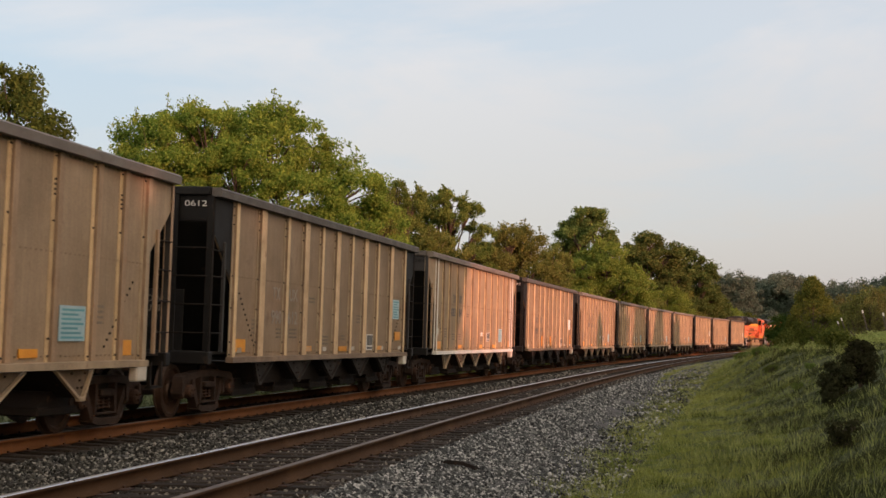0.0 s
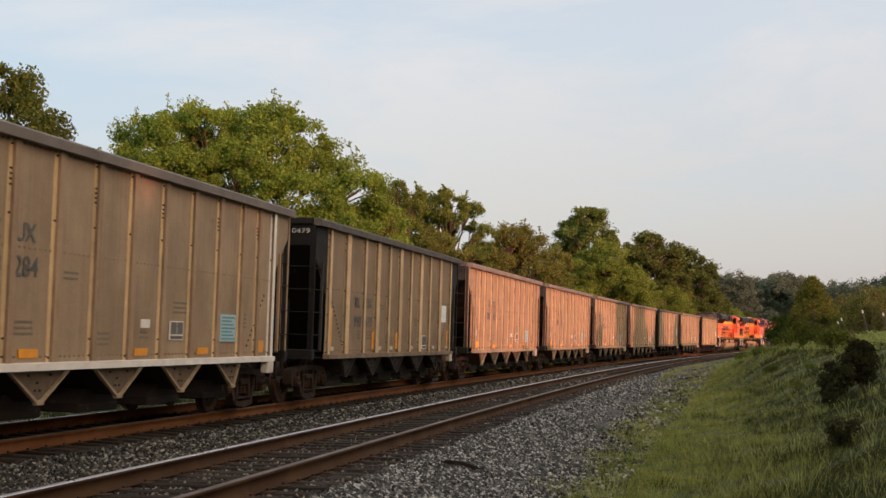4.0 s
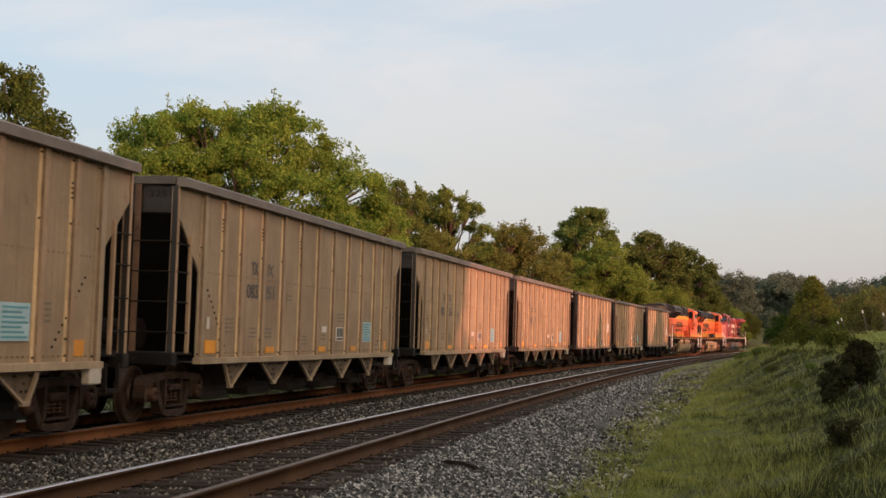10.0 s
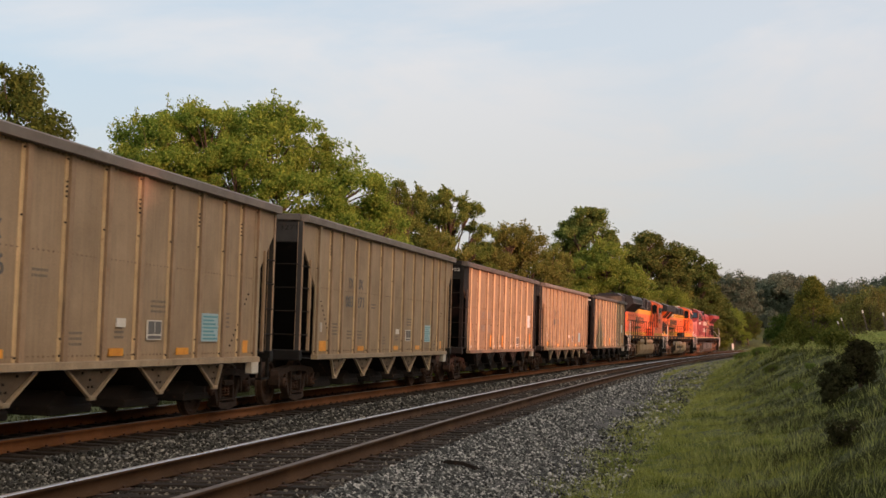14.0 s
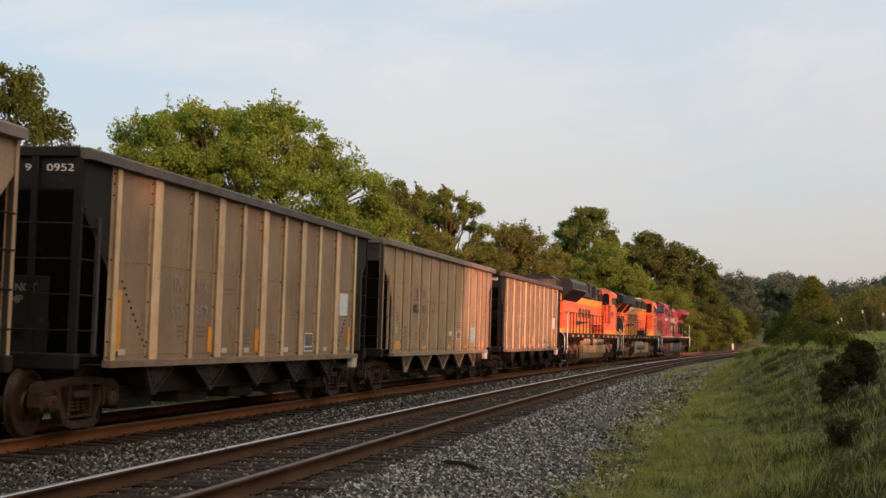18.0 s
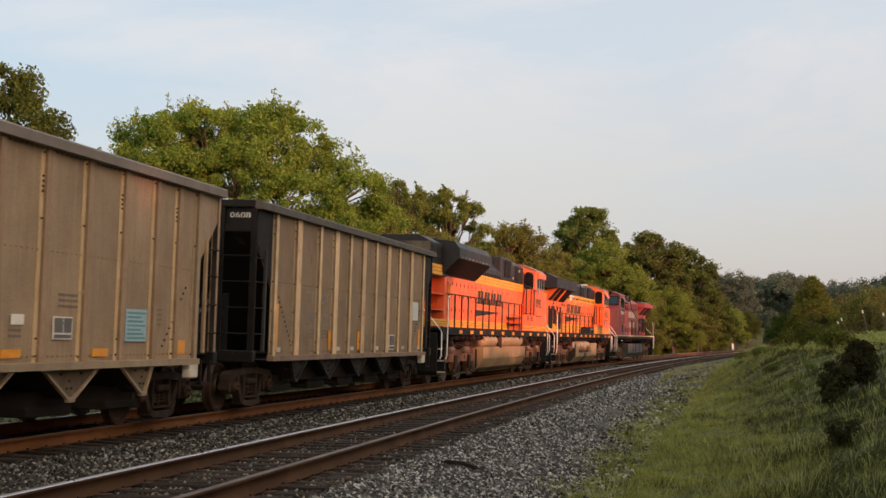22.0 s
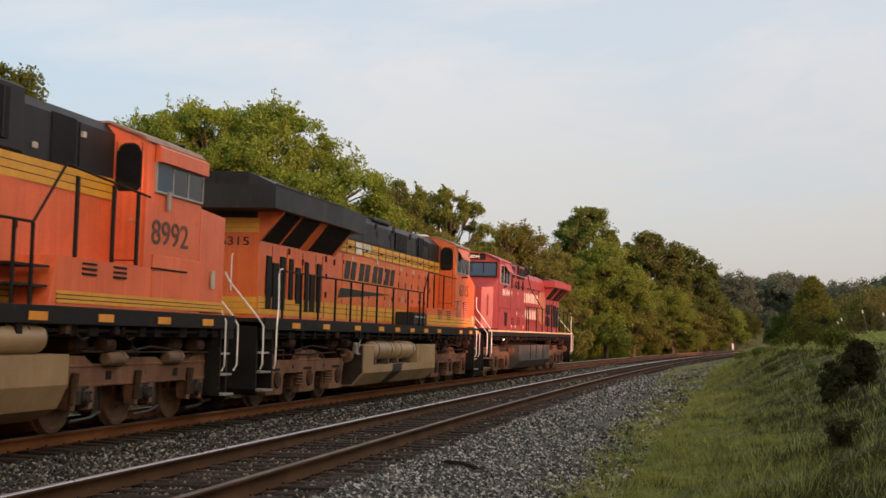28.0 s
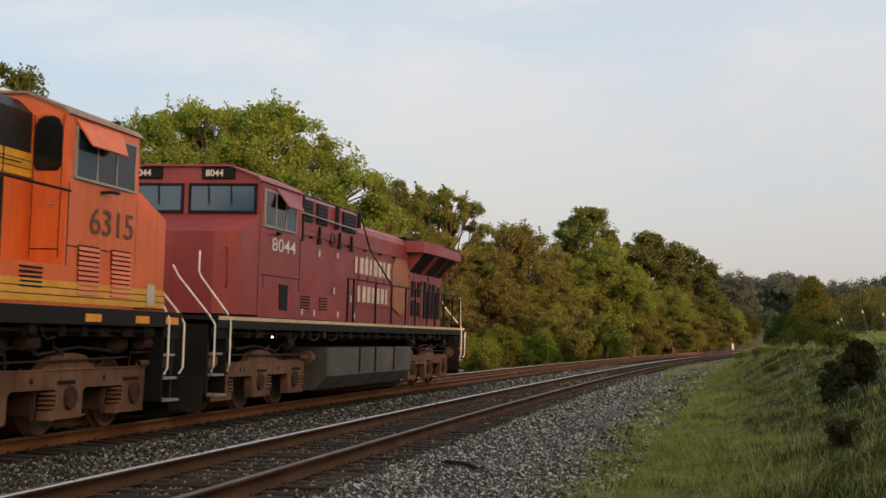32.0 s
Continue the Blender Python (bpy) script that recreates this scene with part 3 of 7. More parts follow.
def stones(name, n, s0, s1, bands, size, mat, label, power=1.7):
    s = s0 + (s1 - s0) * rng.random(n) ** power
    pick = rng.integers(0, len(bands), n)
    b = np.array(bands)[pick]
    off = b[:, 0] + (b[:, 1] - b[:, 0]) * rng.random(n)
    x, y, _, _ = line_at(0, s, off)
    z = np.where(off > 2.2, np.maximum(bed_z(off, s), ground_z(x, y)), bed_z(off, s))
    r = size * (0.55 + 0.8 * rng.random(n)) * (1 + np.maximum(0, s - 22) / 45)
    a, c = rng.random(n) * 6.28, rng.random(n) * 6.28
    shape = OCTA_V[None] * (0.65 + 0.7 * rng.random((n, 6, 1))) * np.array([1, 0.85, 0.65])
    ca, sa, cc, sc = np.cos(a)[:, None], np.sin(a)[:, None], np.cos(c)[:, None], np.sin(c)[:, None]
    px, py, pz = shape[..., 0], shape[..., 1], shape[..., 2]
    py, pz = py * cc - pz * sc, py * sc + pz * cc
    px, py = px * ca - py * sa, px * sa + py * ca
    v = np.stack([px, py, pz], -1) * r[:, None, None] + np.stack([x, y, z + r * 0.35], -1)[:, None]
    f = (OCTA_F[None] + 6 * np.arange(n)[:, None, None]).reshape(-1, 3)
    return tagged(new(name, many(name, v.reshape(-1, 3), f, mat)), label, "ballast", kind="stuff")


PEBBLE = pebbles("pale_and_dark_stones", [(0.008, 0.008, 0.008), (0.026, 0.027, 0.026), (0.056, 0.058, 0.055), (0.115, 0.117, 0.110), (0.42, 0.41, 0.38)])
SOOTY = pebbles("brown_stained_stones", [(0.006, 0.006, 0.005), (0.016, 0.015, 0.012), (0.034, 0.032, 0.027), (0.070, 0.067, 0.058), (0.30, 0.285, 0.25)])
CRIB = pebbles("oil_dark_stones", [(0.010, 0.008, 0.007), (0.024, 0.020, 0.016), (0.060, 0.051, 0.042), (0.24, 0.215, 0.18)])
stones("stained_stones", 32000, 10.5, 85, [(-3.35, -1.45)], 0.032, SOOTY, "brown-stained ballast stones between the two tracks")
stones("ballast_stones", 84000, 10.5, 85, [(1.35, 2.9), (1.35, 3.3), (1.5, 4.0)], 0.032, PEBBLE, "loose angular grey ballast stones on the track shoulder")
stones("crib_stones", 20000, 10.5, 60, [(-1.3, 1.4)], 0.030, CRIB, "oil-darkened ballast stones between the ties")


# ---- tracks ----
HEAD = [(-0.074, -0.172), (-0.074, -0.158), (-0.012, -0.142), (-0.009, -0.05), (-0.036, -0.040), (-0.038, -0.008), (-0.030, 0.0), (0.030, 0.0), (0.038, -0.008), (0.036, -0.040), (0.009, -0.05), (0.012, -0.142), (0.074, -0.158), (0.074, -0.172)]


def rail_mesh(track, off, web, head):
    s = np.concatenate([np.arange(-20, 100, 1.5), np.arange(100, 221, 3.0)])
    rows = [np.stack(line_at(track, s, off + a, b)[:3], -1) for a, b in HEAD]
    v = np.stack(rows, 1).reshape(-1, 3)
    k, f, slot = len(HEAD), [], []
    for j in range(len(s) - 1):
        for q in range(k):
            w = (q + 1) % k
            f.append((j * k + q, j * k + w, (j + 1) * k + w, (j + 1) * k + q))
            slot.append(1 if q in (5, 6, 7) else 0)
    return many("rail", v, f, web, head, slots=slot)


def lay_track(track, ties, label, web):
    tr = thing("railway_track", label, "railway track", kind="structure")
    for off in (-0.7535, 0.7535):
        part("rail", rail_mesh(track, off, web, SHINE if off < 0 else DULL), None, tr, "rusty steel rail with a worn head")
    shapes = [Geo().box(-1.3, 1.3, -0.115, 0.115, -0.36, -0.172, 0.015).mesh("tie", TIE) for _ in range(1)]
    plate = Geo().box(-0.18, 0.18, -0.09, 0.09, -0.172, -0.160, 0.004).box(-0.1, -0.078, -0.05, -0.02, -0.16, -0.135).box(0.078, 0.1, 0.02, 0.05, -0.16, -0.135).mesh("tie_plate", RUSTY)
    r = random.Random(5 + track)
    rest = Geo()
    s = 6.0
    while s < 150:
        off, tilt = r.uniform(-0.06, 0.06), r.uniform(-1.2, 1.2)
        x, y, z, a = (float(q) for q in line_at(track, s, off))
        m = pose(x, y, z + r.uniform(-0.012, 0.004), 0, math.degrees(BANK[track]), -math.degrees(a) + tilt)
        if s < ties:
            t = part("tie", shapes[0], None, tr, at=m)
            if s < 40:
                for e in (-0.7535, 0.7535):
                    part("tie_plate", plate, None, t, at=pose(e - off, 0, 0))
        else:
            w = Geo().box(-1.3, 1.3, -0.115, 0.115, -0.36, -0.172)
            rest.put([m @ Vector(p) for p in w.v], w.f)
        s += 0.5 + r.uniform(-0.03, 0.03)
    tagged(part("far_ties", rest, TIE, tr), kind="stuff")
    return tr


lay_track(0, 95, "rusty rails on dark creosoted timber ties in ballast", RUST_RAIL)
lay_track(1, 50, "orange-rusted rails on dark ties carrying the train", FAR_RAIL)

# a dropped tie plate and a scrap of rubber on the shoulder
x, y, z, _ = (float(q) for q in line_at(0, 16.6, 1.93))
scrap = thing("dark_scrap", "dark bent strip of scrap lying on the ballast", "debris")
part("strip", Geo().prism([(-0.30, 0.02), (-0.1, 0.06), (0.12, 0.05), (0.3, 0.0), (0.3, 0.05), (0.1, 0.1), (-0.12, 0.11), (-0.3, 0.06)], "y", -0.03, 0.03), UNDER, scrap)
scrap.matrix_basis = pose(x, y, float(bed_z(1.93, 16.6)) - 0.01, 0, 0, -22)

# pale post by the line
x, y = 3.85, 212.0
post = thing("marker_post", "short white marker post beside the track", "post")
zg = float(ground_z(np.array(x), np.array(y)))
part("post", Geo().box(-0.15, 0.15, -0.08, 0.08, -0.1, 0.92 - zg, 0.02).prism([(-0.15, 0.92 - zg), (0.15, 0.92 - zg), (0.0, 0.97 - zg)], "y", -0.08, 0.08), WHITE, post)
post.matrix_basis = pose(x, y, zg - 0.02)


# ---- grass ----
def blades(name, n, place, tall, wide, mat, label, seed, per=9):
    """Tufts of leaning blades of grass, each a folded sliver."""
    g = np.random.default_rng(seed)
    x, y, keep = place(g, n // per)
    x, y = np.repeat(x[keep], per), np.repeat(y[keep], per)
    k = len(x)
    far = 1 + np.maximum(0, y - 18) / 55
    tuft = np.repeat((0.55 + 0.9 * g.random(k // per) ** 1.5), per)
    la = g.random(k) * 6.28
    spread = 0.13 * far * tuft * g.random(k)
    x, y = x + np.cos(la) * spread, y + np.sin(la) * spread
    z = ground_z(x, y) - 0.02
    h = tall * tuft * (0.6 + 0.6 * g.random(k)) * (0.8 + 0.5 * lumps(x, y, 4.0)) * (0.85 + 0.15 * far)
    w = wide * (0.7 + 0.6 * g.random(k)) * far
    lean = h * (0.35 + 0.9 * g.random(k))
    a = la + 1.57 + g.normal(0, 0.6, k)
    b = np.stack([x, y, z], -1)
    side = np.stack([np.cos(a) * w, np.sin(a) * w, 0 * w], -1)
    tip = b + np.stack([np.cos(la) * lean, np.sin(la) * lean, h], -1)
    midp = b + np.stack([np.cos(la) * lean * 0.35, np.sin(la) * lean * 0.35, h * 0.62], -1)
    v = np.stack([b - side, b + side, midp + side * 0.7, midp - side * 0.7, tip], 1).reshape(-1, 3)
    i = 5 * np.arange(k)[:, None]
    tri = np.concatenate([i + np.array([[0, 1, 2]]), i + np.array([[0, 2, 3]]), i + np.array([[3, 2, 4]])])
    return tagged(new(name, many(name, v, tri, mat)), label, "grass", kind="stuff")


def right_bank(g, n):
    """The strip between the ballast and the foot of the bank, with outliers on the stones."""
    y = 10.5 + 75 * g.random(n) ** 1.9
    off = 2.3 - 0.7 * smooth((y - 42) / 25) + (4.2 + 0.05 * y) * g.random(n)
    x = line_x(y) + off
    edge = 2.75 - 0.95 * smooth((y - 42) / 25) + 0.12 * smooth((40 - y) / 26) + 0.55 * lumps(x, y, 3.9) + 0.50 * lumps(x, y, 1.3, 3.0)
    patch = (lumps(x, y, 2.3, 5.0) > 0.20) & (off > edge - 1.0)
    return x, y, ((off > edge) | patch) & (g.random(n) < 0.24 + 0.76 * smooth((off - edge) / 1.1)) & (g.random(n) < 1.12 - smooth((off - 3.9 - 0.8 * lumps(x, y, 5.0, 7.0)) / 3.4)) & (g.random(n) < 0.55 + 0.6 * lumps(x, y, 1.7, 9.0))


def bank_side(g, n):
    """The bank's own slope and top."""
    y = 11 + 72 * g.random(n) ** 1.7
    off = 4.0 + (3.6 + 0.13 * y) * g.random(n)
    x = line_x(y) + off
    return x, y, (g.random(n) < 0.08 + smooth((off - 4.0 - 0.8 * lumps(x, y, 5.0, 7.0)) / 3.2)) & (g.random(n) < 0.6 + 0.6 * lumps(x, y, 2.6, 4.0))


def left_strip(g, n, near, length):
    y = near + length * g.random(n) ** 1.2
    off = -SPACING - 2.7 - 9 * g.random(n) ** 1.4
    return line_x(y) + off, y, lumps(line_x(y) + off, y, 3.0) > -0.55


blades("grass", 760000, right_bank, 0.105, 0.0026, GRASS, "unmown yellow-green grass beside the ballast", 21)
blades("seeding_grass", 120000, right_bank, 0.27, 0.0016, STRAW, "pale seeding grass stalks among the green grass", 22)
blades("bank_grass", 430000, bank_side, 0.14, 0.0031, BANKGRASS, "grass on the bank's slope, its shade put into the green", 24)
blades("bank_stalks", 18000, bank_side, 0.32, 0.0032, STRAW, "pale stalks among the bank's grass", 25)
# near verge takes the dark grass colour, for the train's shade
blades("shaded_verge_grass", 30000, lambda g, n: left_strip(g, n, 12, 55), 0.24, 0.010, BANKGRASS, "grass verge behind the tracks, darkened to read as shaded", 23)
blades("verge_grass", 40000, lambda g, n: left_strip(g, n, 67, 100), 0.22, 0.012, GRASS, "light grass verge along the foot of the woods", 26)
# ---- trees ----
def leaf_mesh(name, centres, radii, per, size, mat, seed, flat=0.8, droop=0.0, core=0.45):
    """Folded leaves scattered in clumps round the centres."""
    g = np.random.default_rng(seed)
    c = np.repeat(np.asarray(centres), per, 0)
    r = np.repeat(np.asarray(radii), per)
    n = len(c)
    d = g.normal(size=(n, 3))
    d /= np.linalg.norm(d, axis=1)[:, None]
    p = c + d * (r * g.random(n) ** core)[:, None] * np.array([1, 1, flat])
    a = g.normal(size=(n, 3)) + np.array([0, 0, -droop])
    a /= np.linalg.norm(a, axis=1)[:, None]
    b = np.cross(a, g.normal(size=(n, 3)))
    b /= np.linalg.norm(b, axis=1)[:, None]
    s = (size * (0.6 + 0.8 * g.random(n)))[:, None]
    up = np.cross(a, b) * s * 0.18
    v = np.stack([p - a * s, p + b * s * 0.55 + up, p + a * s, p - b * s * 0.55 + up], 1)
    return many(name, v.reshape(-1, 3), np.arange(4 * n).reshape(-1, 4), mat)


def tree_kind(name, label, category, leaf, tall, wide, base, clumps, per, size, seed, shape="round", clump_r=0.8, gaps=0.35, bark=None):
    """A tree: tapered trunk with limbs to the crown's clumps, and a crown of many leaves. Origin at the foot."""
    g = np.random.default_rng(seed)
    ob = thing(name, label, category)
    ks, rs = [], []
    lobes = g.normal(size=(7, 3))
    lobes /= np.linalg.norm(lobes, axis=1)[:, None]
    while len(ks) < clumps:
        d = g.normal(size=3)
        d /= np.linalg.norm(d)
        swell = 0.72 + 0.34 * max(0.0, float((lobes @ d).max())) ** 3 + g.normal(0, 0.05)
        rad = g.random() ** gaps * swell
        h = (tall - base)
        if shape == "round":
            p = np.array([d[0] * wide / 2 * rad, d[1] * wide / 2 * rad, base + h * (0.5 + 0.5 * d[2] * rad)])
        elif shape == "cone":
            k = g.random() ** 1.5
            w = wide / 2 * (1 - k) ** 0.8 * (0.75 + 0.35 * g.random())
            p = np.array([math.cos(k * 91 + d[0] * 3) * w, math.sin(k * 91 + d[0] * 3) * w, base + h * k])
        else:
            k = g.random()
            w = wide / 2 * (0.35 + 0.65 * math.sin(min(1, k * 1.15) * math.pi) ** 0.7) * (0.6 + 0.5 * g.random())
            a = round(g.random() * 9) * 0.7 + k * 5
            p = np.array([math.cos(a) * w, math.sin(a) * w, base + h * round(k * 8) / 8 + 0.3 * g.normal()])
        ks.append(p)
        rs.append(clump_r * (0.55 + 0.8 * g.random()))
    ks, rs = np.array(ks), np.array(rs)
    reach = np.percentile(np.hypot(ks[:, 0], ks[:, 1]) + rs * 0.6, 96)
    ks[:, :2] *= (wide / 2) / reach
    peak, foot = (ks[:, 2] + rs * 0.6).max(), (ks[:, 2] - rs * 0.6).min()
    ks[:, 2] = base + (ks[:, 2] - foot) * (tall - base) / (peak - foot)
    wood = Geo()
    r0 = 0.018 * tall + 0.05
    bend = [(g.normal(0, 0.02 * tall), g.normal(0, 0.02 * tall)) for _ in range(3)]
    top = base + (tall - base) * 0.8
    spine = [Vector((0, 0, -0.3)), Vector((bend[0][0] * 0.3, bend[0][1] * 0.3, top * 0.3)), Vector((bend[1][0], bend[1][1], top * 0.65)), Vector((bend[2][0], bend[2][1], top))]
    wood.tube(spine, r0, 9, r0 * 0.25)
    for p in ks[:: max(1, len(ks) // 48)]:
        z0 = max(0.2, min(top, p[2] - (0.35 + 0.3 * g.random()) * math.hypot(p[0], p[1]) - 0.3))
        k = z0 / top
        start = spine[1].lerp(spine[2], min(1, k)) if k < 0.9 else spine[3]
        start = Vector((start.x, start.y, z0))
        m1 = start.lerp(Vector(p), 0.5) + Vector((0, 0, -0.05 * tall * g.random()))
        wood.tube([start, m1, Vector(p)], r0 * 0.3 * (1.05 - k * 0.6), 5, 0.015, caps=False)
    part("trunk", wood, bark or BARK, ob)
    part("crown", leaf_mesh("crown", ks, rs, per, size, leaf, seed + 1), None, ob)
    return ob


def lobed_tree(name, label, category, leaf, tall, wide, lobes, per_lobe, per, size, seed, clump_r=0.5, shoots=0, bark=None, core=0.7):
    """A tree whose limbs carry rounded masses of foliage. lobes: (x, y, height, radius) of each mass; clumps of leaves cover its outside."""
    g = np.random.default_rng(seed)
    ob = thing(name, label, category)
    ks, rs, wood = [], [], Geo()
    r0 = 0.016 * tall + 0.06
    fork = 0.34 * tall
    wood.tube([(0, 0, -0.3), (0.15, 0.1, fork * 0.5), (0.1, -0.1, fork)], r0, 9, r0 * 0.7)
    for x, y, h, rad in lobes:
        bend = Vector((x * 0.35, y * 0.35, fork + (h - fork) * 0.45))
        foot = Vector((0.1, -0.1, min(fork, h * 0.7)))
        wood.tube([foot, bend, Vector((x, y, h))], r0 * 0.42, 6, 0.03, caps=False)
        n = max(6, int(per_lobe * (rad / 2.0) ** 2))
        d = g.normal(size=(n, 3))
        d[:, 2] = np.where(d[:, 2] < -0.45, -d[:, 2], d[:, 2])
        d /= np.linalg.norm(d, axis=1)[:, None]
        reach = rad * (0.62 + 0.42 * g.random(n) ** 0.6) + g.normal(0, 0.10 * rad, n)
        p = np.array([x, y, h]) + d * reach[:, None] * np.array([1, 1, 0.86])
        ks.append(p)
        rs.append(clump_r * (0.45 + 0.9 * g.random(n)))
        for q in p[:: max(1, n // 7)]:
            wood.tube([Vector((x, y, h)).lerp(bend, 0.3), Vector((x, y, h)).lerp(Vector(q), 0.6) + Vector((0, 0, -0.1)), Vector(q)], 0.055, 5, 0.012, caps=False)
    ks, rs = np.concatenate(ks), np.concatenate(rs)
    ks[:, :2] *= (wide / 2) / np.percentile(np.hypot(ks[:, 0], ks[:, 1]), 93)
    ks[:, 2] *= (tall - 0.3) / np.percentile(ks[:, 2], 99.3)
    ends = []
    if shoots:
        high = ks[np.argsort(-(ks[:, 2] + 0.12 * np.abs(ks[:, 0])))[: len(ks) // 3]]
        for p in high[g.integers(0, len(high), shoots)]:
            out = Vector((g.normal(0, 0.30), g.normal(0, 0.30), 0.75)).normalized() * (0.5 + 0.7 * g.random())
            tip = Vector(p) + out
            wood.tube([Vector(p), tip], 0.02, 4, 0.006, caps=False)
            ends += [np.array(Vector(p).lerp(tip, w)) for w in (0.3, 0.55, 0.8, 1.0)]
    part("trunk", wood, bark or BARK, ob)
    counts = np.full(len(ks), per)
    if ends:
        ks, rs, counts = np.vstack([ks, ends]), np.append(rs, np.full(len(ends), 0.16)), np.append(counts, np.full(len(ends), 9))
    part("crown", leaf_mesh("crown", ks, rs, counts, size, leaf, seed + 1, flat=0.75, core=core), None, ob)
    return ob


def heap(seed, wide, base, tall, n, rad, lean=0.0, narrow=0.0):
    """Foliage masses heaped into a crown of that width between base and tall; narrow draws its top in."""
    g = random.Random(seed)
    out = [(0.0, 0.0, tall - rad * 0.9, rad)]
    while len(out) < n:
        k = g.random() ** 0.8
        half = max(0.2, wide / 2 - rad * 0.5) * (1 - narrow * k) * math.sqrt(max(0.05, 1 - max(0, (k - 0.45) / 0.6) ** 2))
        a, q = g.uniform(0, 6.28), g.random() ** 0.4
        out.append((math.cos(a) * half * q + lean * k, math.sin(a) * half * q, base + rad * 0.7 + (tall - base - 1.7 * rad) * k, rad * g.uniform(0.65, 1.12)))
    return out


def stand(ob, x, y, scale=1.0, turn=0.0, first=False, lift=-0.1, tall=None):
    """Plants a kind, or a copy of it, on the ground; tall: another scale for its height."""
    z = float(ground_z(np.array(float(x)), np.array(float(y)))) + lift
    m = pose(x, y, z, 0, 0, turn) @ Matrix.Diagonal((scale, scale, tall or scale, 1))
    if first:
        ob.matrix_basis = m
        return ob
    return copy_thing(ob, m @ Matrix.Diagonal((1 / ob.scale[0], 1 / ob.scale[1], 1 / ob.scale[2], 1)))


# the big spreading tree: a broad flat head, lower masses stepping down along the line
BIG = [(-3.5, 0.5, 11.5, 2.0), (-1.6, -1.2, 11.8, 2.0), (0.5, 0.8, 11.8, 2.0), (2.1, -0.8, 11.6, 2.0), (-4.6, -0.6, 9.9, 1.7), (3.7, 0.6, 10.2, 1.8), (5.1, -0.4, 9.1, 1.7), (6.0, 0.8, 7.7, 1.6),
       (-2.6, -2.2, 9.4, 2.0), (0.2, -2.6, 9.6, 2.1), (2.6, -2.0, 8.9, 2.0), (4.4, -1.6, 7.2, 1.9), (-4.6, 0.4, 7.4, 1.9), (-1.8, -2.4, 6.9, 2.0), (1.0, -2.8, 6.8, 2.0), (3.0, -2.4, 5.8, 1.8), (6.2, -1.0, 5.6, 1.6), (-3.6, 1.6, 5.2, 1.8), (-0.5, 2.2, 10.0, 2.2), (0.6, -2.2, 4.4, 1.8)]
big = lobed_tree("broadleaf_tree", "large spreading tree with light green feathery leaves", "tree", LEAF_LIGHT, 13.7, 13.0, BIG, 50, 230, 0.070, 31, 0.62, shoots=110, core=0.6)
stand(big, -22.4, 62, 1.0, 14, True)
pine = tree_kind("pine_tree", "tall pine with dark tufted needles", "tree", LEAF_PINE, 15.6, 6.6, 4.5, 120, 220, 0.10, 41, "tiers", 0.75)
stand(pine, -31.2, 56, 0.955, 0, True)

oak = tree_kind("oak_tree", "olive-green oak at the edge of the woods", "tree", LEAF_OAK, 13.0, 9.0, 1.2, 240, 150, 0.115, 51, clump_r=0.95, gaps=0.33)
elm = tree_kind("broadleaf_tree", "mid-green broadleaf tree at the edge of the woods", "tree", LEAF_MID, 11.0, 8.0, 0.6, 230, 150, 0.11, 71, clump_r=0.9, gaps=0.33)
dark_oak = lobed_tree("oak_tree", "dark olive oak with an open lumpy crown", "tree", LEAF_DARK, 14.0, 8.0, heap(61, 8.0, 2.4, 14.0, 26, 1.3), 36, 190, 0.090, 62, 0.58, shoots=24)
brown_oak = lobed_tree("oak_tree", "brownish olive oak leafy to the ground", "tree", LEAF_BROWN, 12.5, 8.0, heap(63, 8.0, 0.3, 12.5, 36, 1.45, narrow=0.15), 30, 170, 0.092, 64, 0.68, shoots=20)
pine2 = lobed_tree("pine_tree", "broad-crowned pine rising over the woods", "tree", LEAF_TALL, 16.2, 6.8, heap(65, 6.8, 9.2, 16.2, 20, 1.35, narrow=0.1), 40, 130, 0.11, 66, 0.62)
fresh = lobed_tree("broadleaf_tree", "fresh yellow-green tree leafy to the ground", "tree", LEAF_FRESH, 11.7, 8.6, heap(67, 8.6, 0.3, 11.7, 36, 1.6, narrow=0.15), 28, 170, 0.092, 68, 0.72, shoots=30)
black_oak = lobed_tree("oak_tree", "dense dark green oak with a rounded crown", "tree", LEAF_DEEP, 15.0, 9.0, heap(69, 9.0, 1.2, 15.0, 36, 1.6), 30, 120, 0.145, 70, 0.8)
shrub = tree_kind("shrub", "leafy shrub at the foot of the woods", "shrub", LEAF_MID, 3.4, 4.2, 0.1, 90, 120, 0.09, 91, clump_r=0.55, gaps=0.4)
thicket = tree_kind("shrub", "yellowing thicket shrub at the foot of the woods", "shrub", LEAF_OAK, 4.2, 4.0, 0.1, 90, 120, 0.09, 101, clump_r=0.6, gaps=0.4)

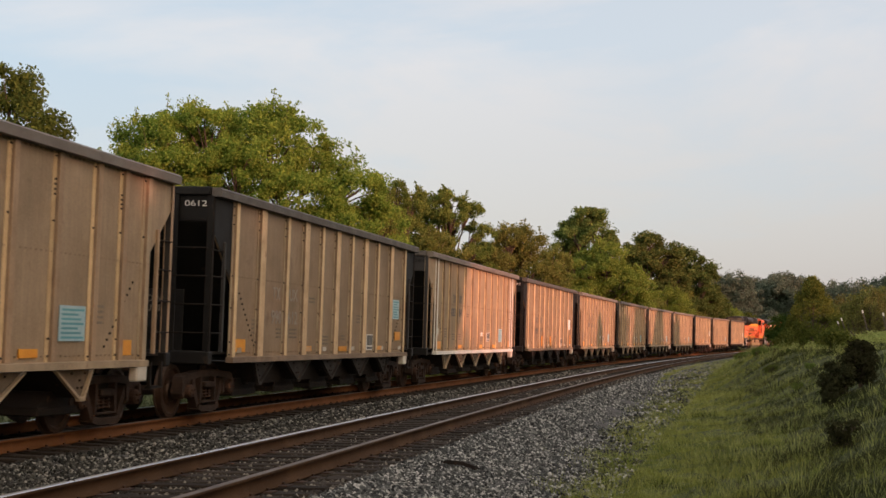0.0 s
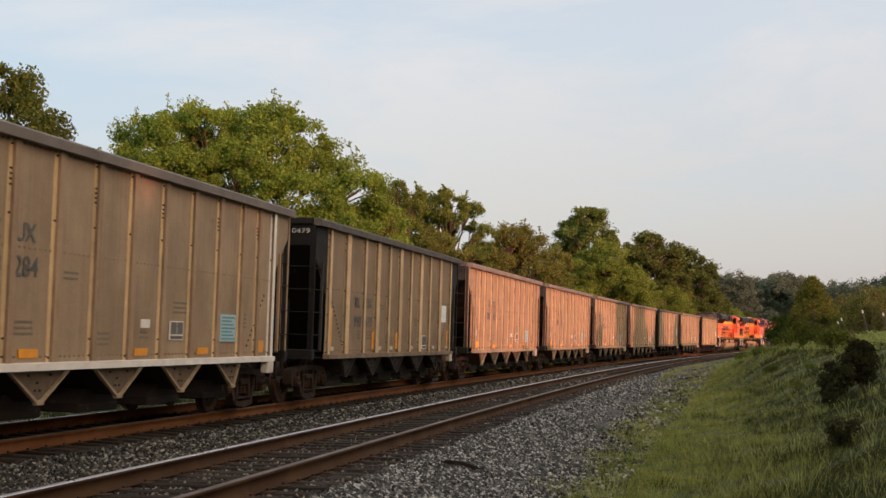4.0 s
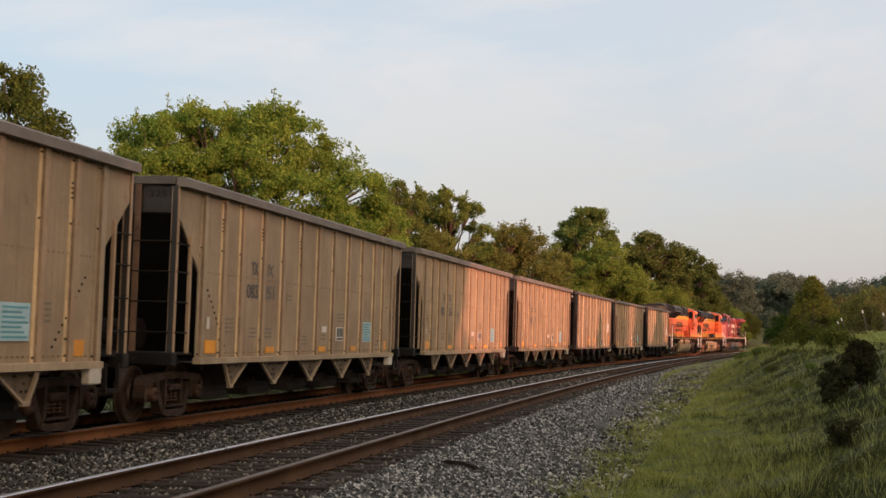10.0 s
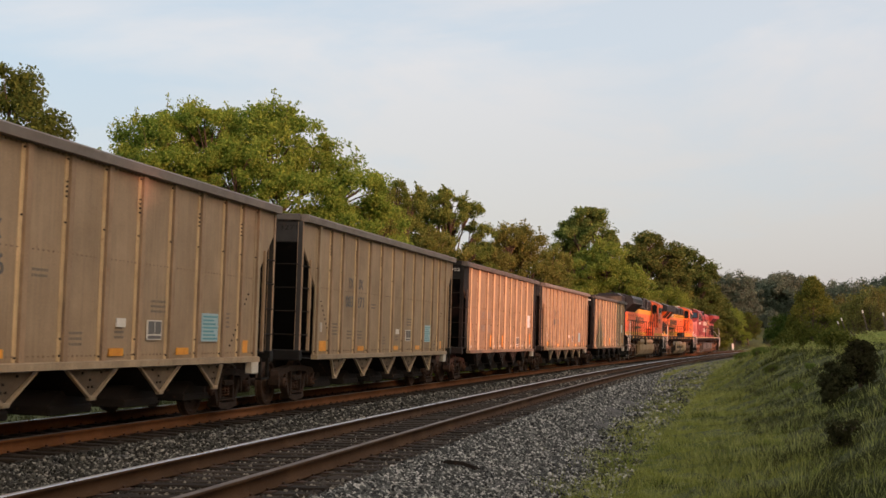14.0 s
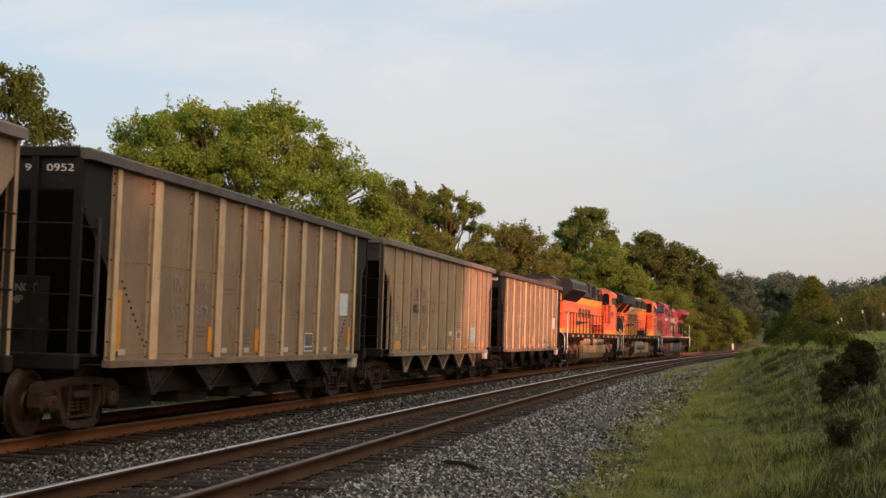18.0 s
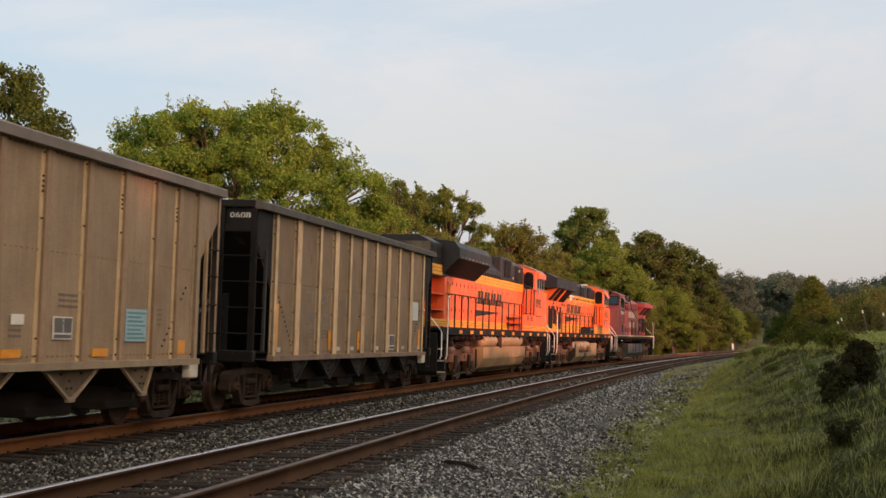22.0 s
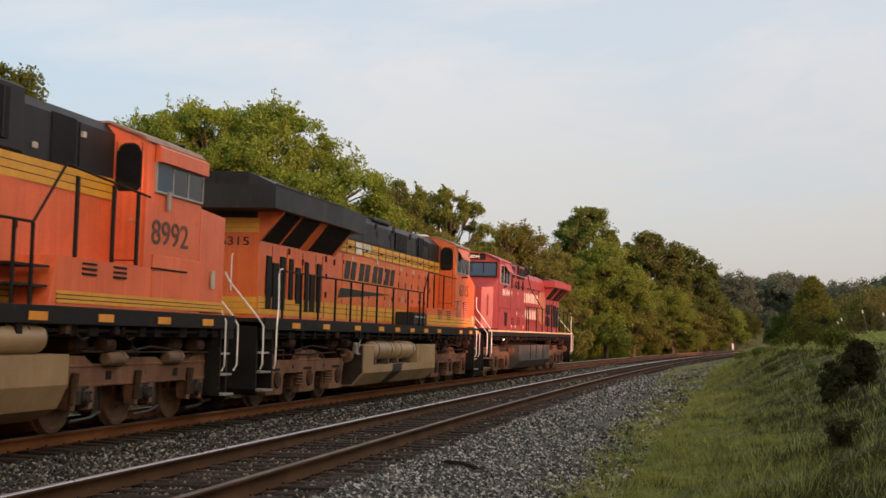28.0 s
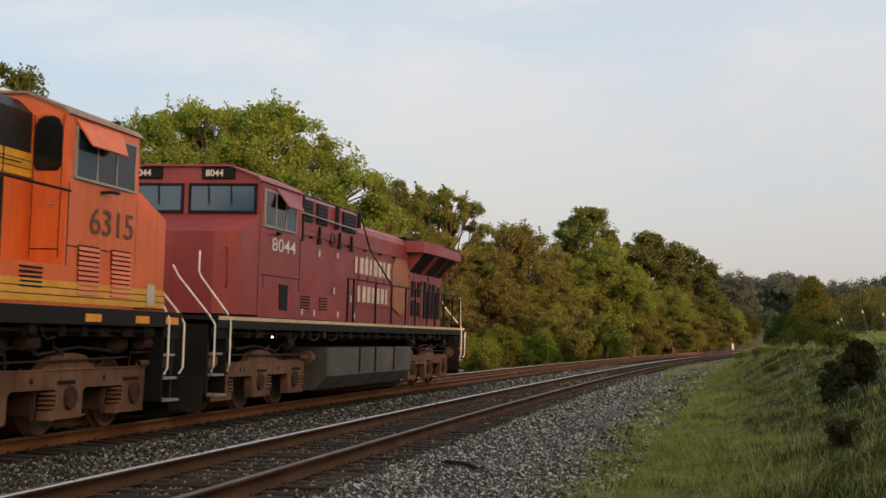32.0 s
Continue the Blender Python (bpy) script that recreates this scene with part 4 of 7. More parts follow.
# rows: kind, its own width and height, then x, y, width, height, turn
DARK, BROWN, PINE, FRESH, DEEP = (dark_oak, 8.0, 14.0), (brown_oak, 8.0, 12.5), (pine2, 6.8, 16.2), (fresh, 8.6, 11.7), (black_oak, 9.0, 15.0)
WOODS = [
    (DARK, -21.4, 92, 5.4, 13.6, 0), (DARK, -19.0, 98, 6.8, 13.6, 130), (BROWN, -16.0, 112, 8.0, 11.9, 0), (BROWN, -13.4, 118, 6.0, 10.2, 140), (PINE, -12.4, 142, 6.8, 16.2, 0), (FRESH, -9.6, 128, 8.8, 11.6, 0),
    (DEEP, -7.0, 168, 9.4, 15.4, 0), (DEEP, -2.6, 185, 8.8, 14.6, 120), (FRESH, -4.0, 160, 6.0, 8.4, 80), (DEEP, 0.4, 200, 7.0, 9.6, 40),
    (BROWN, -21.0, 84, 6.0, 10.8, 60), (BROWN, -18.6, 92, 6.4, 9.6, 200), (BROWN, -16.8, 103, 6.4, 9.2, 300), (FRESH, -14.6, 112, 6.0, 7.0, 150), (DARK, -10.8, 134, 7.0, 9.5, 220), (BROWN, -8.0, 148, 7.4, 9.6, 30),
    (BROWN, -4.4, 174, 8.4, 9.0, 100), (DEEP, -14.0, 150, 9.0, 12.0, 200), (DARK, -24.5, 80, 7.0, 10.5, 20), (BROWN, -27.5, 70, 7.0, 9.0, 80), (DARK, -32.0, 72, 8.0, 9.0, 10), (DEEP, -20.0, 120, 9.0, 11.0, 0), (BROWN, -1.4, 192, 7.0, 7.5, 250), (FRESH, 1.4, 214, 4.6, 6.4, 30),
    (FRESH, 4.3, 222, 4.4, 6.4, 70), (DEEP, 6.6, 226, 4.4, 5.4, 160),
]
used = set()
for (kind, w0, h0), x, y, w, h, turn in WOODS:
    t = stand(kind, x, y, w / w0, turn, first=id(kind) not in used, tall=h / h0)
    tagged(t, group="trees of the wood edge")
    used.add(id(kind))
r = random.Random(8)
first = {id(shrub): True, id(thicket): True}
for i in range(44):
    y = 66 + 157 * (i / 44) ** 1.05
    x = float(line_x(np.array(y))) - SPACING - 7.6 - r.uniform(0, 2.4)
    kind = (shrub, thicket)[r.random() < 0.45]
    t = stand(kind, x, y, r.uniform(0.50, 1.05), r.uniform(0, 360), first=first[id(kind)])
    first[id(kind)] = False
    tagged(t, group="shrubs at the wood's foot")

for i, (x, y, sc) in enumerate([(2.6, 224, 1.1), (1.4, 218, 1.2), (-0.6, 206, 1.3)]):
    tagged(stand((shrub, thicket)[i % 2], x, y, sc, i * 53), group="shrubs at the wood's foot")

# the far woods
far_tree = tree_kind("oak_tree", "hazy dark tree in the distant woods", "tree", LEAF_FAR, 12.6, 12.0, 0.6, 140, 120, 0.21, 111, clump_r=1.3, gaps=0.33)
r = random.Random(3)
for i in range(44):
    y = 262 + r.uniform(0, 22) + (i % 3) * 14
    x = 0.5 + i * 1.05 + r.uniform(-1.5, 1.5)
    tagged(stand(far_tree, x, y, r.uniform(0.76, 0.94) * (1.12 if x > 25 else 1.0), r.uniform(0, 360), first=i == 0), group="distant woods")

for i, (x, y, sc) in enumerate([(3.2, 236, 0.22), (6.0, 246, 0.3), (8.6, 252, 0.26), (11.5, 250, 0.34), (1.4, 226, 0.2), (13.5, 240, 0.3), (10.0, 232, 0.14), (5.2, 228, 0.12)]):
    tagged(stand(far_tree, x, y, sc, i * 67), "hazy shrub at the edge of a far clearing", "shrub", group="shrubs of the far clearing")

# a grove added out of view beside the line, to shade the near cars
GROVE = [(20, 17.5, 1.0), (22, 13, 1.0), (25, 14.5, 1.1), (29, 13, 1.1), (33, 11, 1.1), (27, 7, 1.1), (22, 6, 0.95), (31, 3, 1.15), (24, 0, 1.0), (25, -6, 1.0), (29, -10, 1.05), (36, 4, 1.1), (33, -14, 1.1), (26, -18, 1.1), (30, -24, 1.1), (40, -12, 1.2), (24, -26, 1.0), (44, 0, 1.2)]
for i, (x, y, sc) in enumerate(GROVE):
    tagged(stand((oak, elm)[i % 2], x, y, sc * 0.80, i * 47, first=i < 2), "unseen leafy tree added for its shade on the train", group="grove beside the line")
# more unseen trees, added to shade parts of the far cars
for i, (x, y, sc) in enumerate([(30, 64, 0.75), (33, 72, 0.85), (36, 82, 0.7), (40, 92, 0.8)]):
    tagged(stand((oak, elm)[i % 2], x, y, sc * 0.91, i * 71), "unseen leafy tree added for its shade on the train", group="grove beside the line")

# unseen scrub hedge added on the bank's shoulder keeps low sun off rails but for one gap
r = random.Random(14)
y = 12.0
while y < 122:
    if not 78 < y < 84:
        for out, ahead in ((18, 0.0), (21, 0.7)):
            kind, grow = ((shrub, 1.25), (thicket, 1.0))[r.random() < 0.5]
            tagged(stand(kind, float(line_x(np.array(y))) + out + r.uniform(-0.6, 0.6), y + ahead, r.uniform(0.58, 0.68) * grow, r.uniform(0, 360)), "unseen hedge shrub added to shade the rails", group="hedge on the bank")
    y += 1.5

# bank: cedar, bushes
cedar = tree_kind("cedar_tree", "bushy cedar with yellowing sprays on the bank", "tree", LEAF_CEDAR, 3.5, 4.4, 0.05, 230, 170, 0.048, 121, "cone", 0.34)
stand(cedar, 5.3, 70, 0.86, 0, True, lift=-0.1, tall=1.09)
cedar2 = tree_kind("cedar_tree", "dark green cedar thicket on the bank", "tree", LEAF_PINE, 2.4, 2.6, 0.02, 90, 110, 0.07, 125, "round", 0.36)
stand(cedar2, 4.1, 71.5, 0.85, 0, True)
round_bush = tree_kind("bush", "rounded yellow-green bush on the bank", "bush", LEAF_CEDAR, 1.25, 1.4, 0.02, 60, 110, 0.045, 131, clump_r=0.24)
stand(round_bush, 4.25, 46, 0.92, 0, True, -0.25)
russet = tree_kind("bush", "dark russet bush on the grassy bank", "bush", LEAF_RUSSET, 1.25, 1.0, 0.02, 60, 100, 0.04, 141, clump_r=0.18)
stand(russet, 2.68, 30, 0.80, 0, True, -0.22)
stand(russet, 3.25, 30.4, 0.80, 90, lift=0.05)
stand(russet, 2.45, 28.4, 0.4, 40, lift=-0.05)
weed = tree_kind("weed_clump", "dark dry weed clump in the grass", "weed", LEAF_RUSSET, 0.5, 0.5, 0.02, 26, 50, 0.028, 151, clump_r=0.1)
stand(weed, 1.8, 19.5, 1.0, 0, True)
green_weed = tree_kind("weed_clump", "leafy green weeds on the bank", "weed", LEAF_OAK, 0.7, 1.1, 0.02, 40, 60, 0.035, 155, clump_r=0.16)
for i, (x, y, sc) in enumerate([(2.7, 48, 0.5), (3.3, 52, 0.45), (2.9, 40, 0.5), (3.6, 58, 0.55), (3.0, 62, 0.6), (2.0, 44, 0.6), (2.3, 36, 0.5), (1.6, 58, 0.7), (1.2, 66, 0.7), (2.9, 22.5, 0.5), (3.4, 25, 0.6), (1.9, 52, 0.8), (1.5, 62, 0.8)]):
    stand(green_weed, x, y, sc * 0.8, i * 50, first=i == 0)
pale_weed = tree_kind("weed_clump", "tall pale seeding weeds on the bank", "weed", STRAW, 0.9, 0.9, 0.05, 30, 40, 0.035, 158, clump_r=0.14)
for i, (x, y, sc) in enumerate([(3.7, 60, 0.6), (4.2, 58, 0.7), (4.7, 57, 0.6), (4.6, 50, 0.7)]):
    stand(pale_weed, x, y, sc, i * 50, first=i == 0)
sapling = tree_kind("sapling", "spindly young tree with sparse yellowing leaves", "tree", LEAF_YELLOWING, 3.4, 2.6, 0.5, 60, 60, 0.06, 161, clump_r=0.35)
for i, (x, y, sc) in enumerate([(8.3, 78, 0.9), (9.8, 84, 1.0), (7.4, 86, 0.9), (10.6, 88, 1.1), (9.0, 92, 1.0), (7.4, 64, 0.6), (11.5, 96, 1.2)]):
    stand(sapling, x, y, sc, i * 60, first=i == 0)
dry = tree_kind("weed_clump", "patch of dry straw-coloured grass on the bank top", "weed", STRAW, 0.45, 1.6, 0.01, 40, 60, 0.04, 171, clump_r=0.18)
for i, (x, y, sc) in enumerate([(6.0, 56, 1.3), (6.8, 57, 1.4), (6.6, 54, 1.1), (7.4, 58, 1.5), (8.2, 60, 1.5), (7.0, 60, 1.5)]):
    stand(dry, x, y, sc, i * 77, first=i == 0)


# leaning fence stakes with pale tips along the bank top, and a far pole
def fence_stake(x, y, tall, lean_x, lean_y):
    z = float(ground_z(np.array(x), np.array(y)))
    st = thing("fence_stake", "dark leaning metal fence stake with a white tip", "fence stake", "fence on the bank")
    part("stake", Geo().prism([(-0.025, -0.02), (0.025, -0.02), (0.025, -0.008), (0.006, -0.008), (0.006, 0.03), (-0.006, 0.03), (-0.006, -0.008), (-0.025, -0.008)], "z", -0.3, tall - 0.16), POSTWOOD, st)
    part("tip", Geo().box(-0.027, 0.027, -0.022, 0.032, tall - 0.16, tall - 0.03, 0.006), WHITE, st, "white painted tip")
    st.matrix_basis = pose(x, y, z, lean_x, lean_y, 10)


for x, y, tall, a, b in [(6.9, 60, 1.55, 0, -12), (6.7, 52.5, 1.3, 4, -10), (6.4, 64, 1.35, 0, -14), (6.55, 68, 1.3, 3, -13), (6.5, 72, 1.2, 0, -12), (6.45, 75, 1.15, 2, -14), (6.4, 79, 1.15, 0, -12), (6.35, 83, 1.1, 0, -14), (6.3, 87, 1.1, 2, -12)]:
    fence_stake(x, y, tall, a, b)
pole = thing("utility_pole", "pale weathered wooden pole beyond the bank", "pole")
zp = float(ground_z(np.array(12.8), np.array(110.0)))
part("shaft", Geo().tube([(0, 0, -0.5), (0, 0, 5.4 - zp)], 0.13, 10, 0.10), PALEPOLE, pole)
pole.matrix_basis = pose(12.8, 110, zp)
# ---- rolling stock: common running gear ----
# a vehicle's own space: x along the line away from the camera, y to the left, z up from the rail heads; the camera's side is -y
WHEEL_R, LOCO_R = 0.457, 0.533
MOVING = []


def wheelset_mesh(r, mat=None):
    g = Geo()
    for side in (-1, 1):
        prof = [(0.09, 0.83), (0.17, 0.83), (0.19, 0.80), (r * 0.55, 0.775), (r - 0.10, 0.785), (r - 0.065, 0.825), (r - 0.008, 0.82), (r, 0.76), (r + 0.003, 0.735), (r + 0.028, 0.722), (r + 0.028, 0.70), (r - 0.065, 0.69), (r - 0.1, 0.735), (r * 0.55, 0.72), (0.19, 0.70), (0.09, 0.69)]
        g.lathe([(a, side * b) for a, b in prof], (0, 0, 0), "y", 28)
        for k in range(5):
            a = k * 1.2566
            g.tube([(math.cos(a) * r * 0.45, side * 0.765, math.sin(a) * r * 0.45), (math.cos(a) * r * 0.45, side * 0.80, math.sin(a) * r * 0.45)], 0.03, 6)
    g.tube([(0, -1.08, 0), (0, 1.08, 0)], 0.085, 10)
    return g.mesh("wheelset", mat or TREAD, smooth=False)


WHEELSET = wheelset_mesh(WHEEL_R)
LOCO_WHEELSET = wheelset_mesh(LOCO_R, LOCOWHEEL)


def side_frame_mesh():
    """A cast freight truck side: arched top, open windows between thin struts, a spring basket, and jaws over the bearings."""
    g = Geo()
    y0, y1 = -1.12, -0.94
    top = [(-1.16, 0.60), (-1.13, 0.70), (-1.00, 0.755), (-0.72, 0.77), (-0.40, 0.80), (0.40, 0.80), (0.72, 0.77), (1.00, 0.755), (1.13, 0.70), (1.16, 0.60), (0.98, 0.63), (0.78, 0.64), (0.40, 0.69), (-0.40, 0.69), (-0.78, 0.64), (-0.98, 0.63)]
    g.prism(top, "y", y0, y1)
    for e in (-1, 1):
        def bar(q, a, b):
            g.prism(q if e > 0 else q[::-1], "y", a, b)
        bar([(e * 1.07, 0.64), (e * 1.16, 0.62), (e * 1.17, 0.42), (e * 1.10, 0.34), (e * 1.06, 0.44)], y0 - 0.015, y1)
        bar([(e * 0.62, 0.66), (e * 0.74, 0.66), (e * 0.72, 0.40), (e * 0.66, 0.36)], y0 - 0.015, y1)
        bar([(e * 0.60, 0.64), (e * 0.72, 0.58), (e * 0.44, 0.13), (e * 0.34, 0.16)], y0 + 0.01, y1 - 0.02)
        bar([(e * 0.27, 0.70), (e * 0.35, 0.70), (e * 0.36, 0.24), (e * 0.29, 0.24)], y0 + 0.005, y1 - 0.02)
    g.prism([(-0.46, 0.14), (-0.30, 0.09), (0.30, 0.09), (0.46, 0.14), (0.43, 0.23), (0.26, 0.19), (-0.26, 0.19), (-0.43, 0.23)], "y", y0 - 0.02, y1 + 0.02)
    g.box(-0.23, 0.23, y0 - 0.03, y1, 0.50, 0.60, 0.02).box(-0.30, 0.30, y0 - 0.01, y1, 0.235, 0.265, 0.005)
    g.slot = 1
    for e in (-1, 1):
        g.box(e * 0.889 - 0.15, e * 0.889 + 0.15, y0 + 0.02, y1, 0.57, 0.645, 0.02)
        g.lathe([(0.0, -1.21), (0.085, -1.21), (0.115, -1.18), (0.125, -1.08), (0.135, -0.95)], (e * 0.889, 0, 0.46), "y", 14)
        for k in range(3):
            a = k * 2.09 + 0.5
            g.box(e * 0.889 + math.cos(a) * 0.06 - 0.017, e * 0.889 + math.cos(a) * 0.06 + 0.017, -1.235, -1.20, 0.46 + math.sin(a) * 0.06 - 0.017, 0.46 + math.sin(a) * 0.06 + 0.017)
    return g.mesh("side_frame", CASTING, RUSTY)


def spring_mesh():
    g = Geo()
    turns = 36
    g.tube([(math.cos(k * 0.87) * 0.062, math.sin(k * 0.87) * 0.062 - 1.02, 0.30 + 0.25 * k / turns) for k in range(turns + 1)], 0.017, 5)
    return g.mesh("coil_spring", RUSTY)


FRAME_MESH, SPRING_MESH = side_frame_mesh(), spring_mesh()
BOLSTER = Geo().box(-0.22, 0.22, -1.05, 1.05, 0.5, 0.72, 0.04).box(-0.35, 0.35, -0.35, 0.35, 0.66, 0.84, 0.03)
BOLSTER.box(-0.62, -0.5, -0.95, 0.95, 0.38, 0.48, 0.02).box(0.5, 0.62, -0.95, 0.95, 0.38, 0.48, 0.02)
BOLSTER = BOLSTER.mesh("truck", UNDER)


def add_truck(parent, x):
    tr = part("truck", BOLSTER, None, parent, "rusty cast freight truck", at=pose(x, 0, 0))
    for a in (0, 180):
        part("side_frame", FRAME_MESH, None, tr, at=pose(0, 0, 0, 0, 0, a))
        for cx in (-0.17, 0.0, 0.17):
            part("coil_spring", SPRING_MESH, None, tr, at=pose(0, 0, 0, 0, 0, a) @ pose(cx, 0, 0))
    for dx in (-0.889, 0.889):
        part("wheelset", WHEELSET, None, tr, "brown worn steel wheels on an axle", at=pose(dx, 0, WHEEL_R))


COUPLER = Geo().box(-0.95, -0.25, -0.09, 0.09, 0.76, 0.92, 0.02).box(-0.3, -0.02, -0.16, 0.13, 0.72, 0.98, 0.04).box(-0.16, 0.09, -0.02, 0.14, 0.74, 0.96, 0.03).mesh("coupler", RUSTY)
HOSE = Geo().tube([(-0.55, -0.35, 0.72), (-0.45, -0.36, 0.5), (-0.2, -0.33, 0.36), (-0.02, -0.3, 0.38)], 0.025, 6).mesh("air_hose", UNDER)


# ---- hopper cars ----
HALF = CAR / 2
END = HALF - 0.85
BODY = 0.19                              # the body's middle, ahead of the middle between couplers
WIDE_STAKES = [1.92, 3.20, 4.70, 5.80, 6.97, 8.03, 9.24, 10.33, 11.52, 12.78, 14.25]
SLIM_STAKES = [1.96, 2.88, 3.74, 4.87, 6.00, 7.12, 8.25, 9.38, 10.54, 11.68, 12.80, 13.65, 14.44]
SILL_Z, TOP_Z, SHEET_Y = 0.94, 3.92, 1.455


def stake_mesh(face_w, d, edge, web, face, bolts):
    """A rolled side stake, drawn from its flange's edge: a bolted flange on the sheet, a web standing out, and the broad outer face."""
    z0, z1, f = SILL_Z + 0.10, TOP_Z - 0.16, 0.085
    g = Geo()
    # light and shade across flange, web and face are put into their colours
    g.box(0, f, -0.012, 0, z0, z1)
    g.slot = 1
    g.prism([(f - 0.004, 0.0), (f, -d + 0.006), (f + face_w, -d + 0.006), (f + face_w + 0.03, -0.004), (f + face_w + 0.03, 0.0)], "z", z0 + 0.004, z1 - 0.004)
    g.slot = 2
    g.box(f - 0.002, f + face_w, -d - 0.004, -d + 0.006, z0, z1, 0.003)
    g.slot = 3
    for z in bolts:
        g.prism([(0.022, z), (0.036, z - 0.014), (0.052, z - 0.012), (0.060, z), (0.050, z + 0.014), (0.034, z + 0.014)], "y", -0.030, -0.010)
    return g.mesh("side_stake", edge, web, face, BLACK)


def sheet_mesh(mat, cut_top, cut_z):
    """One side sheet with its ends cut away over the slope sheets."""
    i = HALF - 1.80
    g = Geo().prism([(-END, TOP_Z - 0.08), (-END, cut_top), (-i, cut_z), (-i, SILL_Z + 0.03), (i, SILL_Z + 0.03), (i, cut_z), (END, cut_top), (END, TOP_Z - 0.08)], "y", -SHEET_Y, -SHEET_Y + 0.03)
    g.box(-i, i, -SHEET_Y - 0.003, -SHEET_Y + 0.01, 2.42, 2.50)
    g.slot = 1
    k = -i + 0.1
    while k < i:
        g.box(k, k + 0.022, -SHEET_Y - 0.014, -SHEET_Y, 2.452, 2.474)
        g.box(k, k + 0.045, -SHEET_Y - 0.018, -SHEET_Y, TOP_Z - 0.185, TOP_Z - 0.16)
        g.box(k, k + 0.03, -SHEET_Y - 0.014, -SHEET_Y, SILL_Z + 0.16, SILL_Z + 0.185)
        k += 0.13
    g.slot = 2
    for e in (-1, 1):
        for j in range(11):
            a = j / 10
            x, z = e * (i - 0.38 - 0.84 * a), 2.15 - 0.93 * a
            g.box(x - 0.018, x + 0.018, -SHEET_Y - 0.02, -SHEET_Y, z, z + 0.036, 0.008)
    return g.mesh("side_sheet", mat, TANKPOST, UNDER)


def hopper_car(style, label, rim=None):
    """A five-pocket coal hopper. style: 'black' (wide stakes, black ends) or 'tan' (slim stakes, grey ends)."""
    dark = style == "black"
    endm, postm, ladderm = (BLACK, BLACK, ENDGREY) if dark else (ENDGREY, RUSTPOST, FACETAN)
    car = thing("hopper_car", label, "railroad car", "hopper cars of the coal train")
    sheet = sheet_mesh(TAN if dark else TAN2, 3.2 if dark else 3.36, 2.3 if dark else 2.44)
    for a in (0, 180):
        part("side_sheet", sheet, None, car, at=pose(BODY, 0, 0, 0, 0, a))
    if dark:
        i = HALF - 1.80
        for e in (-1, 1):
            q = [(e * END, TOP_Z - 0.08), (e * END, 3.2), (e * i, 2.3), (e * i, TOP_Z - 0.08)]
            cm = Geo().prism(q if e < 0 else q[::-1], "y", -SHEET_Y - 0.006, -SHEET_Y - 0.001).mesh("end_paint_panel", BLACK)
            for a in (0, 180):
                part("end_paint_panel", cm, None, car, "black-painted end corner", at=pose(BODY, 0, 0, 0, 0, a))
    chord = Geo().prism([(-1.60, TOP_Z - 0.155), (-1.60, TOP_Z - 0.03), (-1.56, TOP_Z), (-1.42, TOP_Z), (-1.42, TOP_Z - 0.155)], "x", -END - 0.02, END + 0.02).mesh("top_chord", CHORD if dark else PALECHORD)
    for a in (0, 180):
        part("top_chord", chord, None, car, at=pose(BODY, 0, 0, 0, 0, a))
        part("end_chord", Geo().box(END - 0.06, END + 0.09, -1.415, 1.415, TOP_Z - 0.13, TOP_Z + 0.01, 0.015), BLACK if dark else CHORD, car, at=pose(BODY, 0, 0, 0, 0, a))
    sill = Geo().prism([(-1.57, SILL_Z), (-1.57, SILL_Z + 0.09), (-1.50, SILL_Z + 0.10), (-1.43, SILL_Z + 0.10), (-1.43, SILL_Z)], "x", -HALF + 1.92, HALF - 1.53).mesh("side_sill", TANKPOST if dark else rim)
    for a in (0, 180):
        part("side_sill", sill, None, car, at=pose(0, 0, 0, 0, 0, a))
    few, row = (3.70, 2.86, 1.10), (3.70, 3.40, 3.335, 3.27, 3.205, 2.86, 1.34, 1.12)
    three = (3.68, 3.53, 3.37, 2.46, 1.9, 1.3, 1.08)
    if dark:
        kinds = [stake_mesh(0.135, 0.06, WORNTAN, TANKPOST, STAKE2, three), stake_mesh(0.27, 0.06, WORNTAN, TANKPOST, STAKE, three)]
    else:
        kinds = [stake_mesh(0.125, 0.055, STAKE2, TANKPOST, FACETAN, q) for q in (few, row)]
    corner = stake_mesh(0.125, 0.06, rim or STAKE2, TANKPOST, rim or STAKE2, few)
    for a in (0, 180):
        for k, d in enumerate(WIDE_STAKES if dark else SLIM_STAKES):
            me = corner if not dark and k in (0, len(SLIM_STAKES) - 1) else kinds[k % 2]
            x = d - HALF
            part("side_stake", me, None, car, at=pose(x if a == 0 else -x, -SHEET_Y if a == 0 else SHEET_Y, 0, 0, 0, a))
    # ends
    for a in (0, 180):
        e = pose(BODY, 0, 0, 0, 0, a)
        joint = pose(0, 0, 0, 0, 0, a)
        part("end_panel", Geo().box(END - 0.03, END + 0.01, -1.45, 1.45, 3.36, TOP_Z - 0.12), endm, car, at=e)
        part("slope_sheet", Geo().prism([(END - 0.03, 3.42), (END, 3.34), (END - 2.35, 1.0), (END - 2.43, 1.0)], "y", -1.42, 1.42), BLACK, car, at=e)
        part("end_sill", Geo().box(END - 0.10, END + 0.10, -1.5, 1.5, 0.92, 1.14, 0.02), BLACK, car, at=e)
        part("end_platform", Geo().box(END - 1.0, END + 0.02, -1.38, 1.38, 1.085, 1.13), UNDER, car, at=e)
